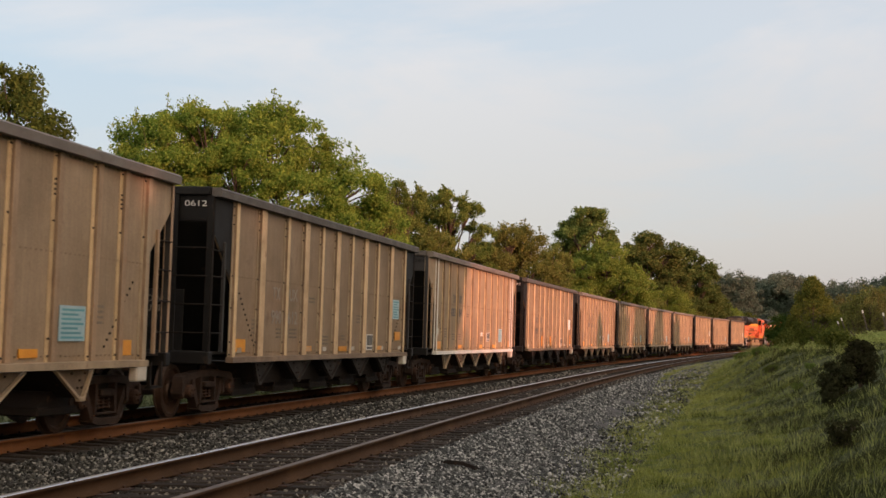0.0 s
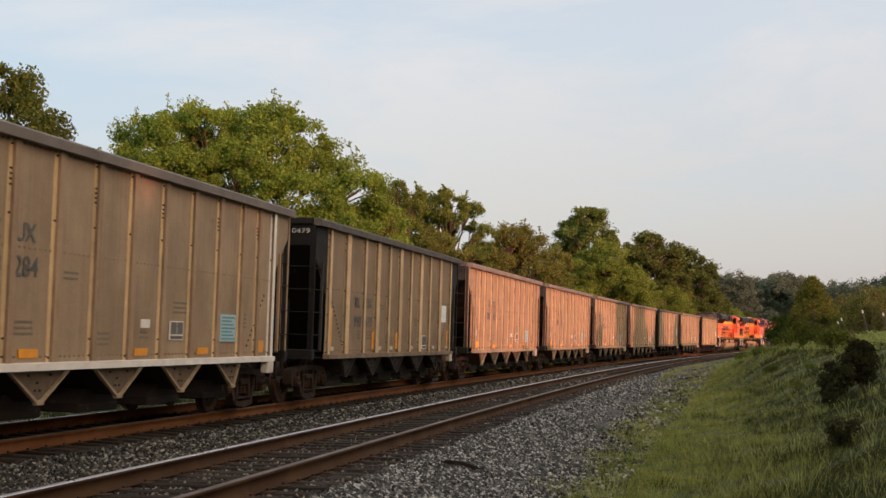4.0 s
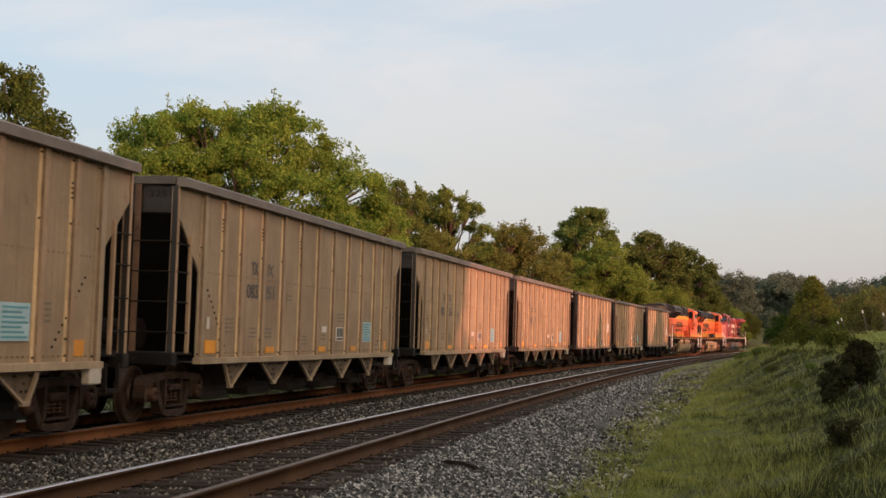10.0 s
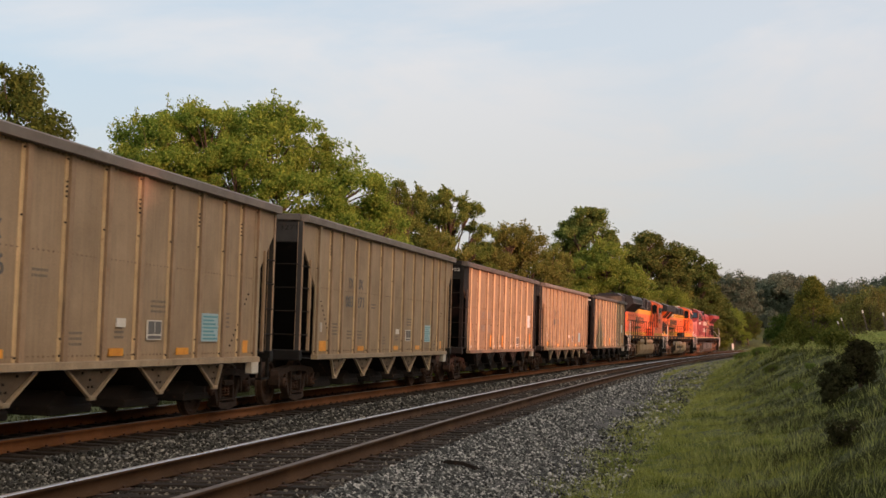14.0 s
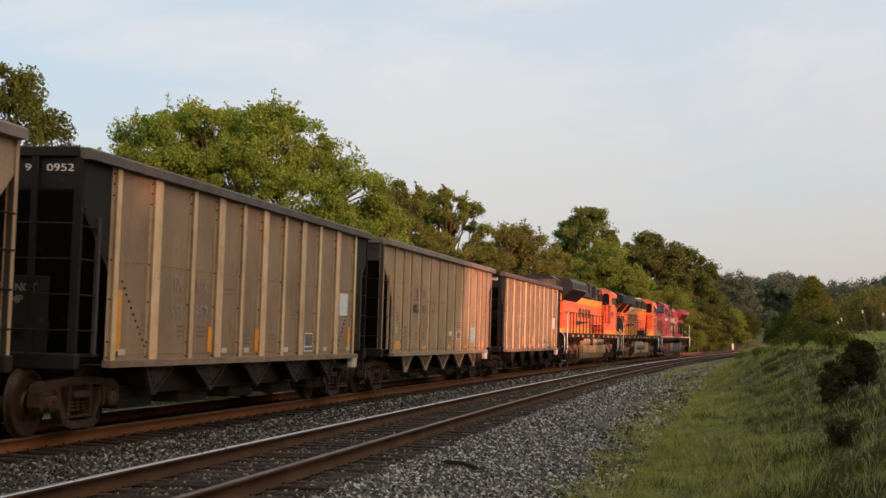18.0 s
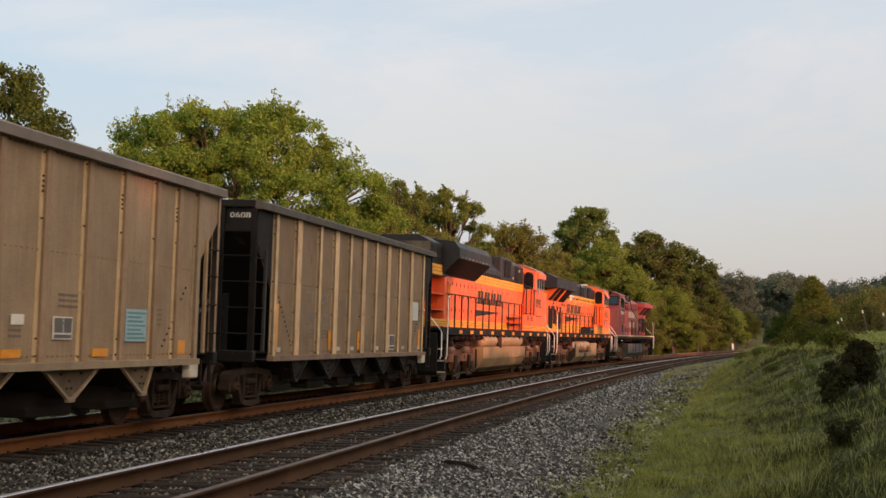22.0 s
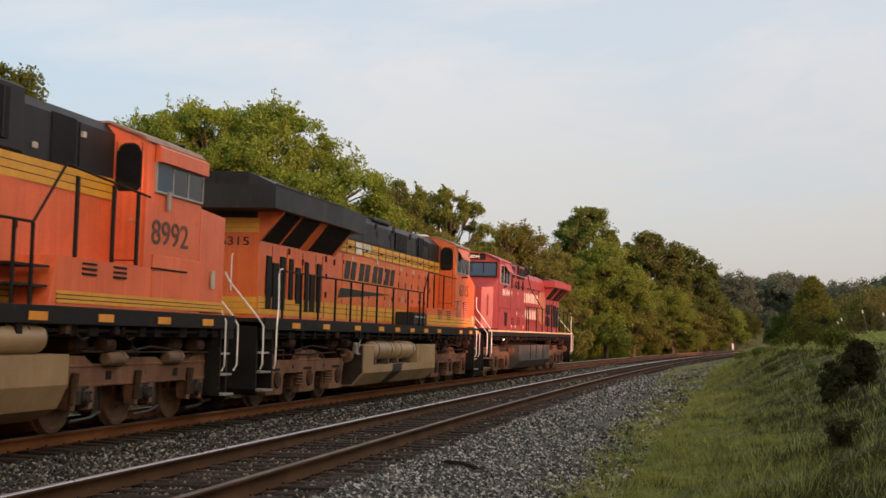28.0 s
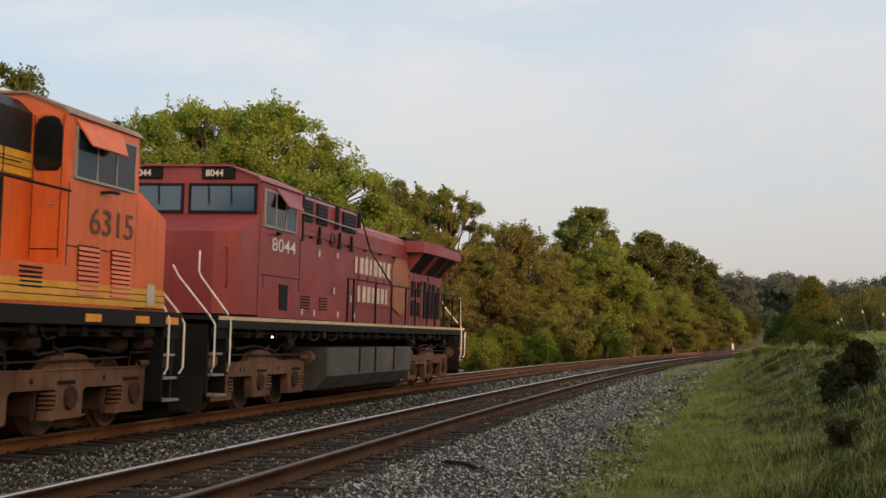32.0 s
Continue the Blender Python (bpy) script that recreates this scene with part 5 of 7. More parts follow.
        for y in (-0.80, 0.80):
            part("end_post", Geo().prism([(-0.06, -0.05), (0.06, -0.05), (0.06, 0.05), (0.03, 0.05), (0.03, -0.02), (-0.06, -0.02)], "z", 1.12, TOP_Z - 0.12), postm, car, at=e @ pose(END + 0.02, y, 0))
        for y in (-1.42, 1.42):
            angle = Geo().box(-0.03, 0.035, -0.045, 0.045, 1.12, TOP_Z - 0.14)
            angle.slot = 1
            angle.box(-0.045, 0.03, -0.058, -0.046, 1.12, TOP_Z - 0.155).box(-0.045, 0.03, 0.046, 0.058, 1.12, TOP_Z - 0.155)
            part("corner_post", angle.mesh("corner_post", endm, UNDER if dark else FACETAN), None, car, at=e @ pose(END + 0.01, y, 0))
        for y in (-1.47, 1.47):
            part("ladder_post", Geo().box(-0.035, 0.035, -0.03, 0.03, 1.12, 3.02, 0.01), ladderm, car, at=e @ pose(END - 0.52, y, 0))
            for z in (1.45, 1.93, 2.41, 2.86):
                part("rung", Geo().tube([(END - 0.52, y, z), (END + 0.02, y, z)], 0.016, 6), UNDER, car, at=e)
        for z in (1.45, 1.93, 2.41, 2.89):
            part("rung", Geo().tube([(END + 0.07, 0.52, z), (END + 0.07, 1.40, z)], 0.016, 6), UNDER, car, at=e)
        part("brake_cylinder", Geo().tube([(END - 0.75, 0.55, 1.42), (END - 0.75, -0.35, 1.42)], 0.25, 14).box(END - 0.9, END - 0.6, -0.2, 0.4, 1.13, 1.25), UNDER, car, at=e)
        part("brake_valve", Geo().box(END - 0.5, END - 0.2, -1.1, -0.8, 1.13, 1.55, 0.03).tube([(END - 0.35, -0.8, 1.4), (END - 0.35, -0.35, 1.4)], 0.03, 6), UNDER, car, at=e)
        part("coupler", COUPLER, None, car, at=joint @ pose(HALF, 0, 0))
        part("air_hose", HOSE, None, car, at=joint @ pose(HALF, 0, 0))
        part("sill_step", Geo().box(END - 0.75, END - 0.70, -1.55, -1.5, 0.62, 1.0).box(END - 0.35, END - 0.30, -1.55, -1.5, 0.62, 1.0).box(END - 0.75, END - 0.30, -1.56, -1.46, 0.60, 0.64), UNDER, car, at=e)
    part("jacking_pad", Geo().box(HALF - 1.9, HALF - 1.55, -1.56, -1.42, 0.72, 0.99, 0.02), PALE, car, "pale jacking pad")
    # sheets added to darken the see-through gaps between the pockets
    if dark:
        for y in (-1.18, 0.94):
            part("pocket_skirt", Geo().prism([(-4.9, 0.98), (-4.6, 0.50), (4.6, 0.50), (4.9, 0.98)], "y", y, y + 0.24), UNDER, car, "added dark sheet closing the gaps behind the pockets", at=pose(0.12, 0, 0))
    part("center_sill", Geo().box(-HALF + 0.9, HALF - 0.9, -0.28, 0.28, 0.68, 1.0, 0.02), UNDER, car)
    # discharge pockets
    def chute_mesh(lo, hi):
        """The triangular side plate of a pocket with its flanged edges, and the sloping body behind it."""
        zt, zb = SILL_Z - 0.02, 0.545
        g = Geo().prism([(-lo, zt), (-0.03, zb + 0.02), (0.03, zb + 0.02), (hi, zt)], "y", -1.42, -1.39)
        g.slot = 1
        for e, w in ((-1, lo), (1, hi)):
            q = [(e * (w + 0.075), zt), (e * (w + 0.02), zt), (e * 0.035, zb), (e * 0.085, zb - 0.02)]
            g.prism(q if e < 0 else q[::-1], "y", -1.46, -1.41)
        g.box(-0.09, 0.09, -1.47, -1.40, zb - 0.05, zb + 0.015, 0.01)
        g.slot = 2
        for x, z in ((-0.10, zb + 0.12), (0.02, zb + 0.12), (-0.05, zb + 0.22), (-lo * 0.4, zt - 0.06), (hi * 0.4, zt - 0.06)):
            g.box(x, x + 0.03, -1.436, -1.415, z, z + 0.03)
        g.prism([(-lo - 0.05, zt), (-0.08, zb), (0.08, zb), (hi + 0.05, zt)], "y", -1.38, -0.29)
        g.box(-0.62, 0.62, -1.15, -0.3, 0.30, 0.42, 0.02)
        g.prism([(-0.62, 0.42), (-0.30, 0.62), (0.30, 0.62), (0.62, 0.42)], "y", -1.12, -0.30)
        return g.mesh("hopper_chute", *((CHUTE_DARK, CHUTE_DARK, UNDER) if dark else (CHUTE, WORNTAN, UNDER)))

    cms = [chute_mesh(0.25, 0.70), chute_mesh(0.70, 0.70), chute_mesh(0.70, 0.25)]
    beam = Geo().box(-0.06, 0.06, -0.9, 0.9, 0.42, 0.52).mesh("door_beam", UNDER)
    for k in range(5):
        x = 3.64 + k * 2.285 - HALF
        for a in (0, 180):
            cm = cms[1] if 0 < k < 4 else cms[0 if (k == 0) == (a == 0) else 2]
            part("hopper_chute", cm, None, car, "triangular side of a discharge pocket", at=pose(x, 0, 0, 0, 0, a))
        if k < 4:
            part("door_beam", beam, None, car, at=pose(x + 1.1, 0, 0))
    for e in (-1, 1):
        add_truck(car, e * (HALF - 1.95))
    # plates on the camera's side
    face = -SHEET_Y - 0.02

    def plate(name, x, z, w, h, mat, label=""):
        return part(name, Geo().box(0, w, -0.008, 0.008, 0, h), mat, car, label, at=pose(x - HALF, face, z))

    for x, z, w, h in ((5.3, 1.10, 0.46, 0.11), (8.6, 1.10, 0.46, 0.11), (11.0, 1.10, 0.46, 0.11), (2.3, 1.11, 0.48, 0.22), (13.75, 1.11, 0.46, 0.22)) if not dark else ():
        plate("reflector", x, z, w, h, AMBER, "amber reflector tape")
    px, pz, ph = (10.88, 1.11, 0.38) if dark else (9.85, 1.33, 0.30)
    plate("stencil_plate", px, pz, 0.52, ph, WHITE, "black and white stencil panel")
    for a, b, c, d in ((0.03, 0.25, 0.3, 0.94), (0.28, 0.49, 0.3, 0.94), (0.03, 0.49, 0.06, 0.22)):
        part("stencil_field", Geo().box(a, b, -0.014, -0.006, ph * c, ph * d), GREYMARK, car, at=pose(px - HALF, face, pz))
    if not dark:
        plate("small_notice", 8.8, 1.51, 0.30, 0.13, WHITE, "small white notice")
        plate("small_notice", 2.35, 1.52, 0.12, 0.20, PALE, "small pale notice")
    else:
        for x in (2.3, 6.3, 7.4, 9.6, 12.2, 14.0):
            plate("small_notice", x, 1.11, 0.24, 0.09, PALE, "small pale notice")
    bars = Geo()
    q = random.Random(17)
    for x0, z0, n, w in ((3.08, 1.46, 4, 0.55), (4.42, 1.38, 3, 0.36), (5.2, 1.38, 3, 0.45), (6.4, 2.12, 2, 0.4), (7.3, 1.25, 3, 0.5), (8.8, 1.35, 2, 0.3), (10.0, 1.75, 3, 0.6), (12.95, 1.55, 4, 0.35)):
        for k in range(n):
            c = 0.0
            while c < w:
                l = q.uniform(0.03, 0.10)
                bars.box(x0 + c - HALF, x0 + min(w, c + l) - HALF, face + 0.014, face + 0.019, z0 + 0.075 * k, z0 + 0.075 * k + 0.034)
                c += l + 0.022
    tagged(part("stencil_text", bars, FINEPRINT, car, "faded stencil lines"), kind="stuff")
    return car


def placard(car, dark, pale):
    """A tall placard with printed lines near the far end of the camera's side, and the reflectors of the dark-ended cars."""
    face = -SHEET_Y - 0.02
    x, z, w, h = (13.33, 1.90, 0.62, 0.50) if dark else (12.0, 1.31, 0.72, 0.47)
    pl = part("placard", Geo().box(0, w, -0.008, 0.008, 0, h), WHITEPLATE if pale else BLUEPLATE, car, "pale placard" if pale else "light blue placard with printed lines", at=pose(x - HALF, face, z))
    if not pale:
        for k in range(7):
            part("printed_line", Geo().box(0.05, w - 0.05 - 0.08 * (k % 3), -0.013, -0.006, h * (0.07 + k * 0.13), h * (0.13 + k * 0.13)), TEAL, pl)
    if dark:
        spots = ((2.2, 1.16, 0.15, 0.88), (5.66, 1.14, 0.16, 0.42), (7.95, 1.13, 0.16, 0.42), (14.05, 1.15, 0.14, 0.5)) if pale else ((2.2, 1.12, 0.52, 0.23), (6.15, 1.11, 0.46, 0.11), (8.6, 1.10, 0.6, 0.11), (13.6, 1.35, 0.55, 0.22), (11.9, 1.11, 0.4, 0.1))
        for x, z, w, h in spots:
            part("reflector", Geo().box(0, w, -0.008, 0.008, 0, h), AMBER, car, "amber reflector tape", at=pose(x - HALF, face, z))


def number(car, digits, dark, clear):
    """The car's number in two halves either side of a stake, owner's marks as bars, and the number on the end."""
    face = -SHEET_Y - 0.012
    ink = GREYMARK if clear else FAINT
    left, right, zn, zm = (4.10, 5.06, 1.66, 2.12) if dark else (4.22, 5.12, 2.11, 2.54)
    for txt, x in ((digits[:3], left), (digits[3:], right)):
        part("car_number", letters(txt, 0.25, ink, bold=0.003, span=0.58), None, car, "faded car number", at=pose(x - HALF, face, zn))
    for txt, x, w in (("TX", left + (0.04 if dark else 0.20), 0.42 if dark else 0.36), ("UX", right + (0.06 if dark else 0.0), 0.50)):
        part("owner_mark", letters(txt, 0.235, ink, bold=0.003, span=w), None, car, "faded reporting mark", at=pose(x - HALF, face, zm))
    end = letters(digits[:2] + "  " + digits[2:], 0.10, WHITE if dark else BLACK, bold=-0.001, span=0.72)
    part("end_number", end, None, car, "white number on the black end" if dark else "grey number on the end", at=pose(BODY - END - 0.025, -0.62, 3.60, 0, 0, -90))
    if dark:
        part("notice_board", Geo().box(BODY - END + 0.53, BODY - END + 0.56, -0.75, 0.2, 1.12, 2.2, 0.01), BLACK, car, "black sheet behind the end platform")
        for k, txt in enumerate(("DO NOT", "HUMP")):
            part("end_notice", letters(txt, 0.11, FINEPRINT, bold=0.002), None, car, "faded notice on the end", at=pose(BODY - END + 0.52, 0.05, 1.98 - 0.17 * k, 0, 0, -90))


TAN_LABEL = "tan coal hopper car with slim side stakes and dark grey ends"
BLACK_LABEL = "tan coal hopper car with wide stakes and black ends"
proto = {"tan": hopper_car("tan", TAN_LABEL, WORNTAN), "pale": hopper_car("tan", "tan coal hopper car with white sill and corner stake", WHITE), "black": hopper_car("black", BLACK_LABEL)}
TRAIN = [("tan", "083207", 0), ("black", "990612", 0), ("pale", "083284", 0), ("black", "990479", 1), ("tan", "083263", 0), ("tan", "083251", 0), ("tan", "083256", 0), ("tan", "083271", 0), ("black", "990952", 1), ("tan", "083247", 0), ("black", "990608", 1)]
cars = []
for k, (style, digits, pale) in enumerate(TRAIN):
    cars.append(copy_thing(proto[style], pose(0, 0, 0)))
for style in proto:
    for o in (*proto[style].children_recursive, proto[style]):
        bpy.data.objects.remove(o)
for k, (style, digits, pale) in enumerate(TRAIN):
    placard(cars[k], style == "black", pale)
    number(cars[k], digits, style == "black", style != "black" or digits == "990479")
    MOVING.append((cars[k], k * CAR - HALF - (0.15 if k == 9 else 0.0), 6.14))
# ---- locomotives ----
# d runs from the end away from the cab: d = 0 at that coupler, LOCO at the cab's; mid is the middle
MID = LOCO / 2


def both(name, geo, mat, parent, label="", smooth=False):
    """The same part on either side of a vehicle; geo is drawn on the -y side and mirrored."""
    out = []
    me = geo.mesh(name, *(mat if isinstance(mat, (tuple, list)) else (mat,)), smooth=smooth)
    flip = Geo()
    flip.v, flip.f, flip.m = [(x, -y, z) for x, y, z in geo.v], [q[::-1] for q in geo.f], list(geo.m)
    me2 = flip.mesh(name, *(mat if isinstance(mat, (tuple, list)) else (mat,)), smooth=smooth)
    for m in (me, me2):
        out.append(part(name, m, None, parent, label))
    return out


def loft(bottom, z0, tops):
    """A solid on a plan polygon, with its own top height at every corner."""
    n = len(bottom)
    g = Geo()
    g.put([(x, y, z0) for x, y in bottom] + [(x, y, z) for (x, y), z in zip(bottom, tops)], [tuple(range(n))[::-1], tuple(range(n, 2 * n))] + [(i, (i + 1) % n, n + (i + 1) % n, n + i) for i in range(n)])
    return g


def loco_truck(parent, x, emd):
    """A six-wheel truck: cast side frames with pedestals, springs, brake cylinders and three wheelsets."""
    core = Geo().box(-2.5, 2.5, -0.6, 0.6, 0.72, 0.98, 0.04).box(-0.4, 0.4, -0.95, 0.95, 0.75, 1.15, 0.04).box(-2.2, -1.6, -0.6, 0.6, 0.35, 0.8, 0.1).box(1.3, 1.9, -0.6, 0.6, 0.35, 0.8, 0.1).box(-0.3, 0.3, -0.6, 0.6, 0.35, 0.8, 0.1)
    tr = part("truck", core, UNDER, parent, "dust-caked six-wheel locomotive truck", at=pose(x, 0, 0))
    y0, y1 = -1.22, -1.08
    axles = (-2.04, 0.0, 2.04)
    g = Geo()
    if emd:
        # a deep beam with raised humps and short open pedestals
        g.prism([(-2.75, 0.66), (-2.75, 0.98), (-2.45, 1.10), (-2.0, 1.10), (-1.75, 0.98), (-0.7, 0.97), (-0.45, 1.06), (0.45, 1.06), (0.7, 0.97), (1.75, 0.98), (2.0, 1.10), (2.45, 1.10), (2.75, 0.98), (2.75, 0.66)], "y", y0, y1)
        g.box(-2.70, 2.70, y0 - 0.015, y0 + 0.02, 0.94, 0.975, 0.006).box(-2.70, 2.70, y0 - 0.015, y0 + 0.02, 0.665, 0.70, 0.006)
        for a in axles:
            for e in (-1, 1):
                q = [(a + e * 0.19, 0.70), (a + e * 0.40, 0.70), (a + e * 0.33, 0.36), (a + e * 0.20, 0.34)]
                g.prism(q if e < 0 else q[::-1], "y", y0 - 0.01, y1 + 0.02)
        both("side_frame", g, TRUCKDUST, tr, "dusty cast side frame")
        for a in axles:
            jb = Geo().box(a - 0.185, a + 0.185, y0 - 0.05, y1 + 0.05, 0.38, 0.66, 0.05).lathe([(0.0, y0 - 0.11), (0.08, y0 - 0.11), (0.12, y0 - 0.09), (0.13, y0 - 0.04)], (a, 0, LOCO_R), "y", 12)
            for k in range(4):
                c = k * 1.57 + 0.78
                jb.box(a + math.cos(c) * 0.085 - 0.016, a + math.cos(c) * 0.085 + 0.016, y0 - 0.125, y0 - 0.10, LOCO_R + math.sin(c) * 0.085 - 0.016, LOCO_R + math.sin(c) * 0.085 + 0.016)
            both("journal_box", jb, OILY, tr, "oily journal box")
            both("damper", Geo().tube([(a - 0.32, y0 - 0.06, 0.86), (a - 0.42, y0 - 0.06, 0.44)], 0.045, 8).tube([(a - 0.32, y0 - 0.06, 0.86), (a - 0.365, y0 - 0.06, 0.67)], 0.062, 8), RUSTY, tr)
            both("brake_head", Geo().prism([(a + 0.46, 0.30), (a + 0.60, 0.30), (a + 0.66, 0.62), (a + 0.56, 0.66)], "y", -1.16, -0.72).tube([(a + 0.56, -1.2, 0.66), (a + 0.62, -1.2, 0.30), (a + 0.30, -1.2, 0.22), (a - 0.3, -1.2, 0.20)], 0.026, 6), OILY, tr)
        both("beam_pocket", Geo().box(-1.32, -1.12, y0 - 0.006, y0 + 0.02, 0.74, 0.88, 0.02).box(1.12, 1.32, y0 - 0.006, y0 + 0.02, 0.74, 0.88, 0.02), UNDER, tr)
        for a in (-1.15, 1.0):
            both("brake_cylinder", Geo().lathe([(0.0, a - 0.32), (0.08, a - 0.32), (0.105, a - 0.28), (0.105, a + 0.10), (0.125, a + 0.12), (0.125, a + 0.18), (0.06, a + 0.20), (0.05, a + 0.40), (0.0, a + 0.40)], (0, -1.27, 1.05), "x", 14), LOCOWHEEL, tr, "brown brake cylinder", smooth=False)
        both("link_arm", Geo().tube([(2.70, -1.28, 1.05), (2.82, -1.28, 0.98), (2.84, -1.28, 0.45), (2.66, -1.26, 0.30), (2.4, -1.2, 0.28)], 0.034, 8).tube([(-2.2, -1.28, 1.16), (2.6, -1.28, 1.12)], 0.016, 6), RUSTY, tr)
    else:
        # a deep plate with arched openings, each pedestal foot carrying its spring
        g.prism([(-2.62, 0.66), (-2.62, 0.93), (-1.55, 0.93), (-0.8, 0.90), (-0.5, 1.10), (-0.2, 1.14), (0.2, 1.14), (0.5, 1.10), (0.8, 0.90), (1.2, 0.92), (2.52, 0.93), (2.52, 0.66)], "y", y0, y1)
        for a in axles:
            g.prism([(a - 0.56, 0.25), (a - 0.56, 0.38), (a - 0.36, 0.40), (a - 0.32, 0.62), (a - 0.44, 0.68), (a + 0.54, 0.68), (a + 0.44, 0.60), (a + 0.42, 0.25)], "y", y0, y1 + 0.02)
        g.box(-2.5, 2.5, y0 - 0.012, y0 + 0.02, 0.90, 0.93, 0.006)
        both("side_frame", g, TRUCKDUST, tr, "dusty deep cast side frame")
        for a in axles:
            jb = Geo().lathe([(0.0, y0 - 0.03), (0.09, y0 - 0.03), (0.11, y0 - 0.05), (0.155, y0 - 0.05), (0.17, y0 - 0.02), (0.17, y0 + 0.01)], (a + 0.04, 0, LOCO_R), "y", 16)
            jb.box(a - 0.04, a + 0.12, y0 - 0.055, y0 - 0.02, LOCO_R - 0.10, LOCO_R + 0.10, 0.02)
            both("journal_cover", jb, (RUSTY), tr, "brown oval journal cover")
            both("pedestal_slot", Geo().box(a - 0.32, a + 0.20, y0 - 0.008, y0 + 0.02, 0.715, 0.77), UNDER, tr)
            sp = Geo()
            for k in range(4):
                z = 0.39 + k * 0.062
                sp.lathe([(0.07, z), (0.115, z + 0.010), (0.122, z + 0.026), (0.115, z + 0.042), (0.07, z + 0.052)], (a - 0.48, -1.15, 0), "z", 12)
            both("coil_spring", sp, TRUCKDUST, tr, "dusty coil spring")
            both("brake_head", Geo().prism([(a - 0.86, 0.32), (a - 0.72, 0.30), (a - 0.66, 0.60), (a - 0.78, 0.66)], "y", -1.12, -0.72).tube([(a - 0.74, -1.12, 0.66), (a - 0.80, -1.12, 0.26)], 0.03, 6), RUSTY, tr)
        for a in (-1.02, 1.08):
            both("lightening_hole", Geo().lathe([(0.0, y0 - 0.004), (0.045, y0 - 0.004), (0.045, y0 + 0.01)], (a, 0, 0.78), "y", 10), UNDER, tr)
        both("brake_rod", Geo().tube([(-2.3, -1.25, 1.03), (0.0, -1.27, 1.045), (1.75, -1.25, 1.07)], 0.017, 6), RUSTY, tr)
        for e in (-1, 1):
            both("brake_cylinder", Geo().lathe([(0.0, e * 2.98), (0.10, e * 2.98), (0.13, e * 2.92), (0.13, e * 2.72), (0.155, e * 2.70), (0.155, e * 2.62), (0.05, e * 2.60), (0.045, e * 2.2)], (0, -1.24, 0.97), "x", 14), TRUCKDUST, tr, "dusty brake cylinder")
            both("cylinder_guard", Geo().tube([(e * 1.78, -1.27, 0.95), (e * 1.82, -1.28, 1.14), (e * 2.70, -1.28, 1.14), (e * 2.76, -1.27, 0.98)], 0.016, 6), RUSTY, tr)
            both("frame_strut", Geo().prism([(e * 2.50, 0.93), (e * 2.75, 0.90), (e * 2.45, 0.50), (e * 2.30, 0.66)], "y", y0 + 0.02, y1), TRUCKDUST, tr)
    both("truck_pipe", Geo().tube([(-1.9, -1.16, 1.18), (-1.2, -1.2, 1.24), (-0.9, -1.2, 1.12), (0.3, -1.18, 1.22), (1.3, -1.2, 1.16)], 0.022, 6).tube([(-0.4, -1.14, 1.4), (-0.45, -1.2, 1.22), (-0.2, -1.22, 1.12)], 0.026, 6), OILY, tr)
    for a in axles:
        part("wheelset", LOCO_WHEELSET, None, tr, "brown worn steel wheels on an axle", at=pose(a, 0, LOCO_R))


def stripes(parent, x0, x1, z0, h, y, name="stripe"):
    """Three yellow bands with thin dark lines between them, on both sides of a hood or sill."""
    both("stripe_ground", Geo().box(x0, x1, -y - 0.004, -y, z0, z0 + h), HOODBLACK, parent)
    t = (h - 2 * 0.014) / 3
    for k in range(3):
        z = z0 + k * (t + 0.014)
        both("yellow_stripe", Geo().box(x0, x1, -y - 0.010, -y - 0.003, z, z + t), YELLOW, parent, "yellow stripe")


def doors(parent, x0, x1, z0, z1, y, mat, w=0.72, name="hood_door"):
    """Hood doors side by side, with seams, hinges and latches."""
    n = max(1, round((x1 - x0) / w))
    for k in range(n):
        a, b = x0 + (x1 - x0) * k / n, x0 + (x1 - x0) * (k + 1) / n
        g = Geo().box(a + 0.008, b - 0.008, -y - 0.018, -y + 0.01, z0, z1, 0.006)
        g.slot = 1
        for z in (z0 + 0.2, z1 - 0.25):
            g.box(a + 0.02, a + 0.06, -y - 0.032, -y - 0.012, z, z + 0.1)
        g.box(b - 0.10, b - 0.07, -y - 0.035, -y - 0.012, (z0 + z1) / 2, (z0 + z1) / 2 + 0.14)
        both(name, g, (mat, RUSTY if mat not in (HOODBLACK,) else HOODBLACK), parent)


def railing(parent, pts, z_deck, mat=None, r=0.019):
    """A handrail through pts (x, z) over the walkway's edge with a stanchion at each."""
    y = -1.52
    both("handrail", Geo().tube([(x, y, z) for x, z in pts], r, 8), mat or BLACK, parent)
    for x, z in pts[1:]:
        both("stanchion", Geo().box(x - 0.026, x + 0.026, y - 0.02, y + 0.02, z_deck - 0.18, z, 0.008), BLACK, parent)


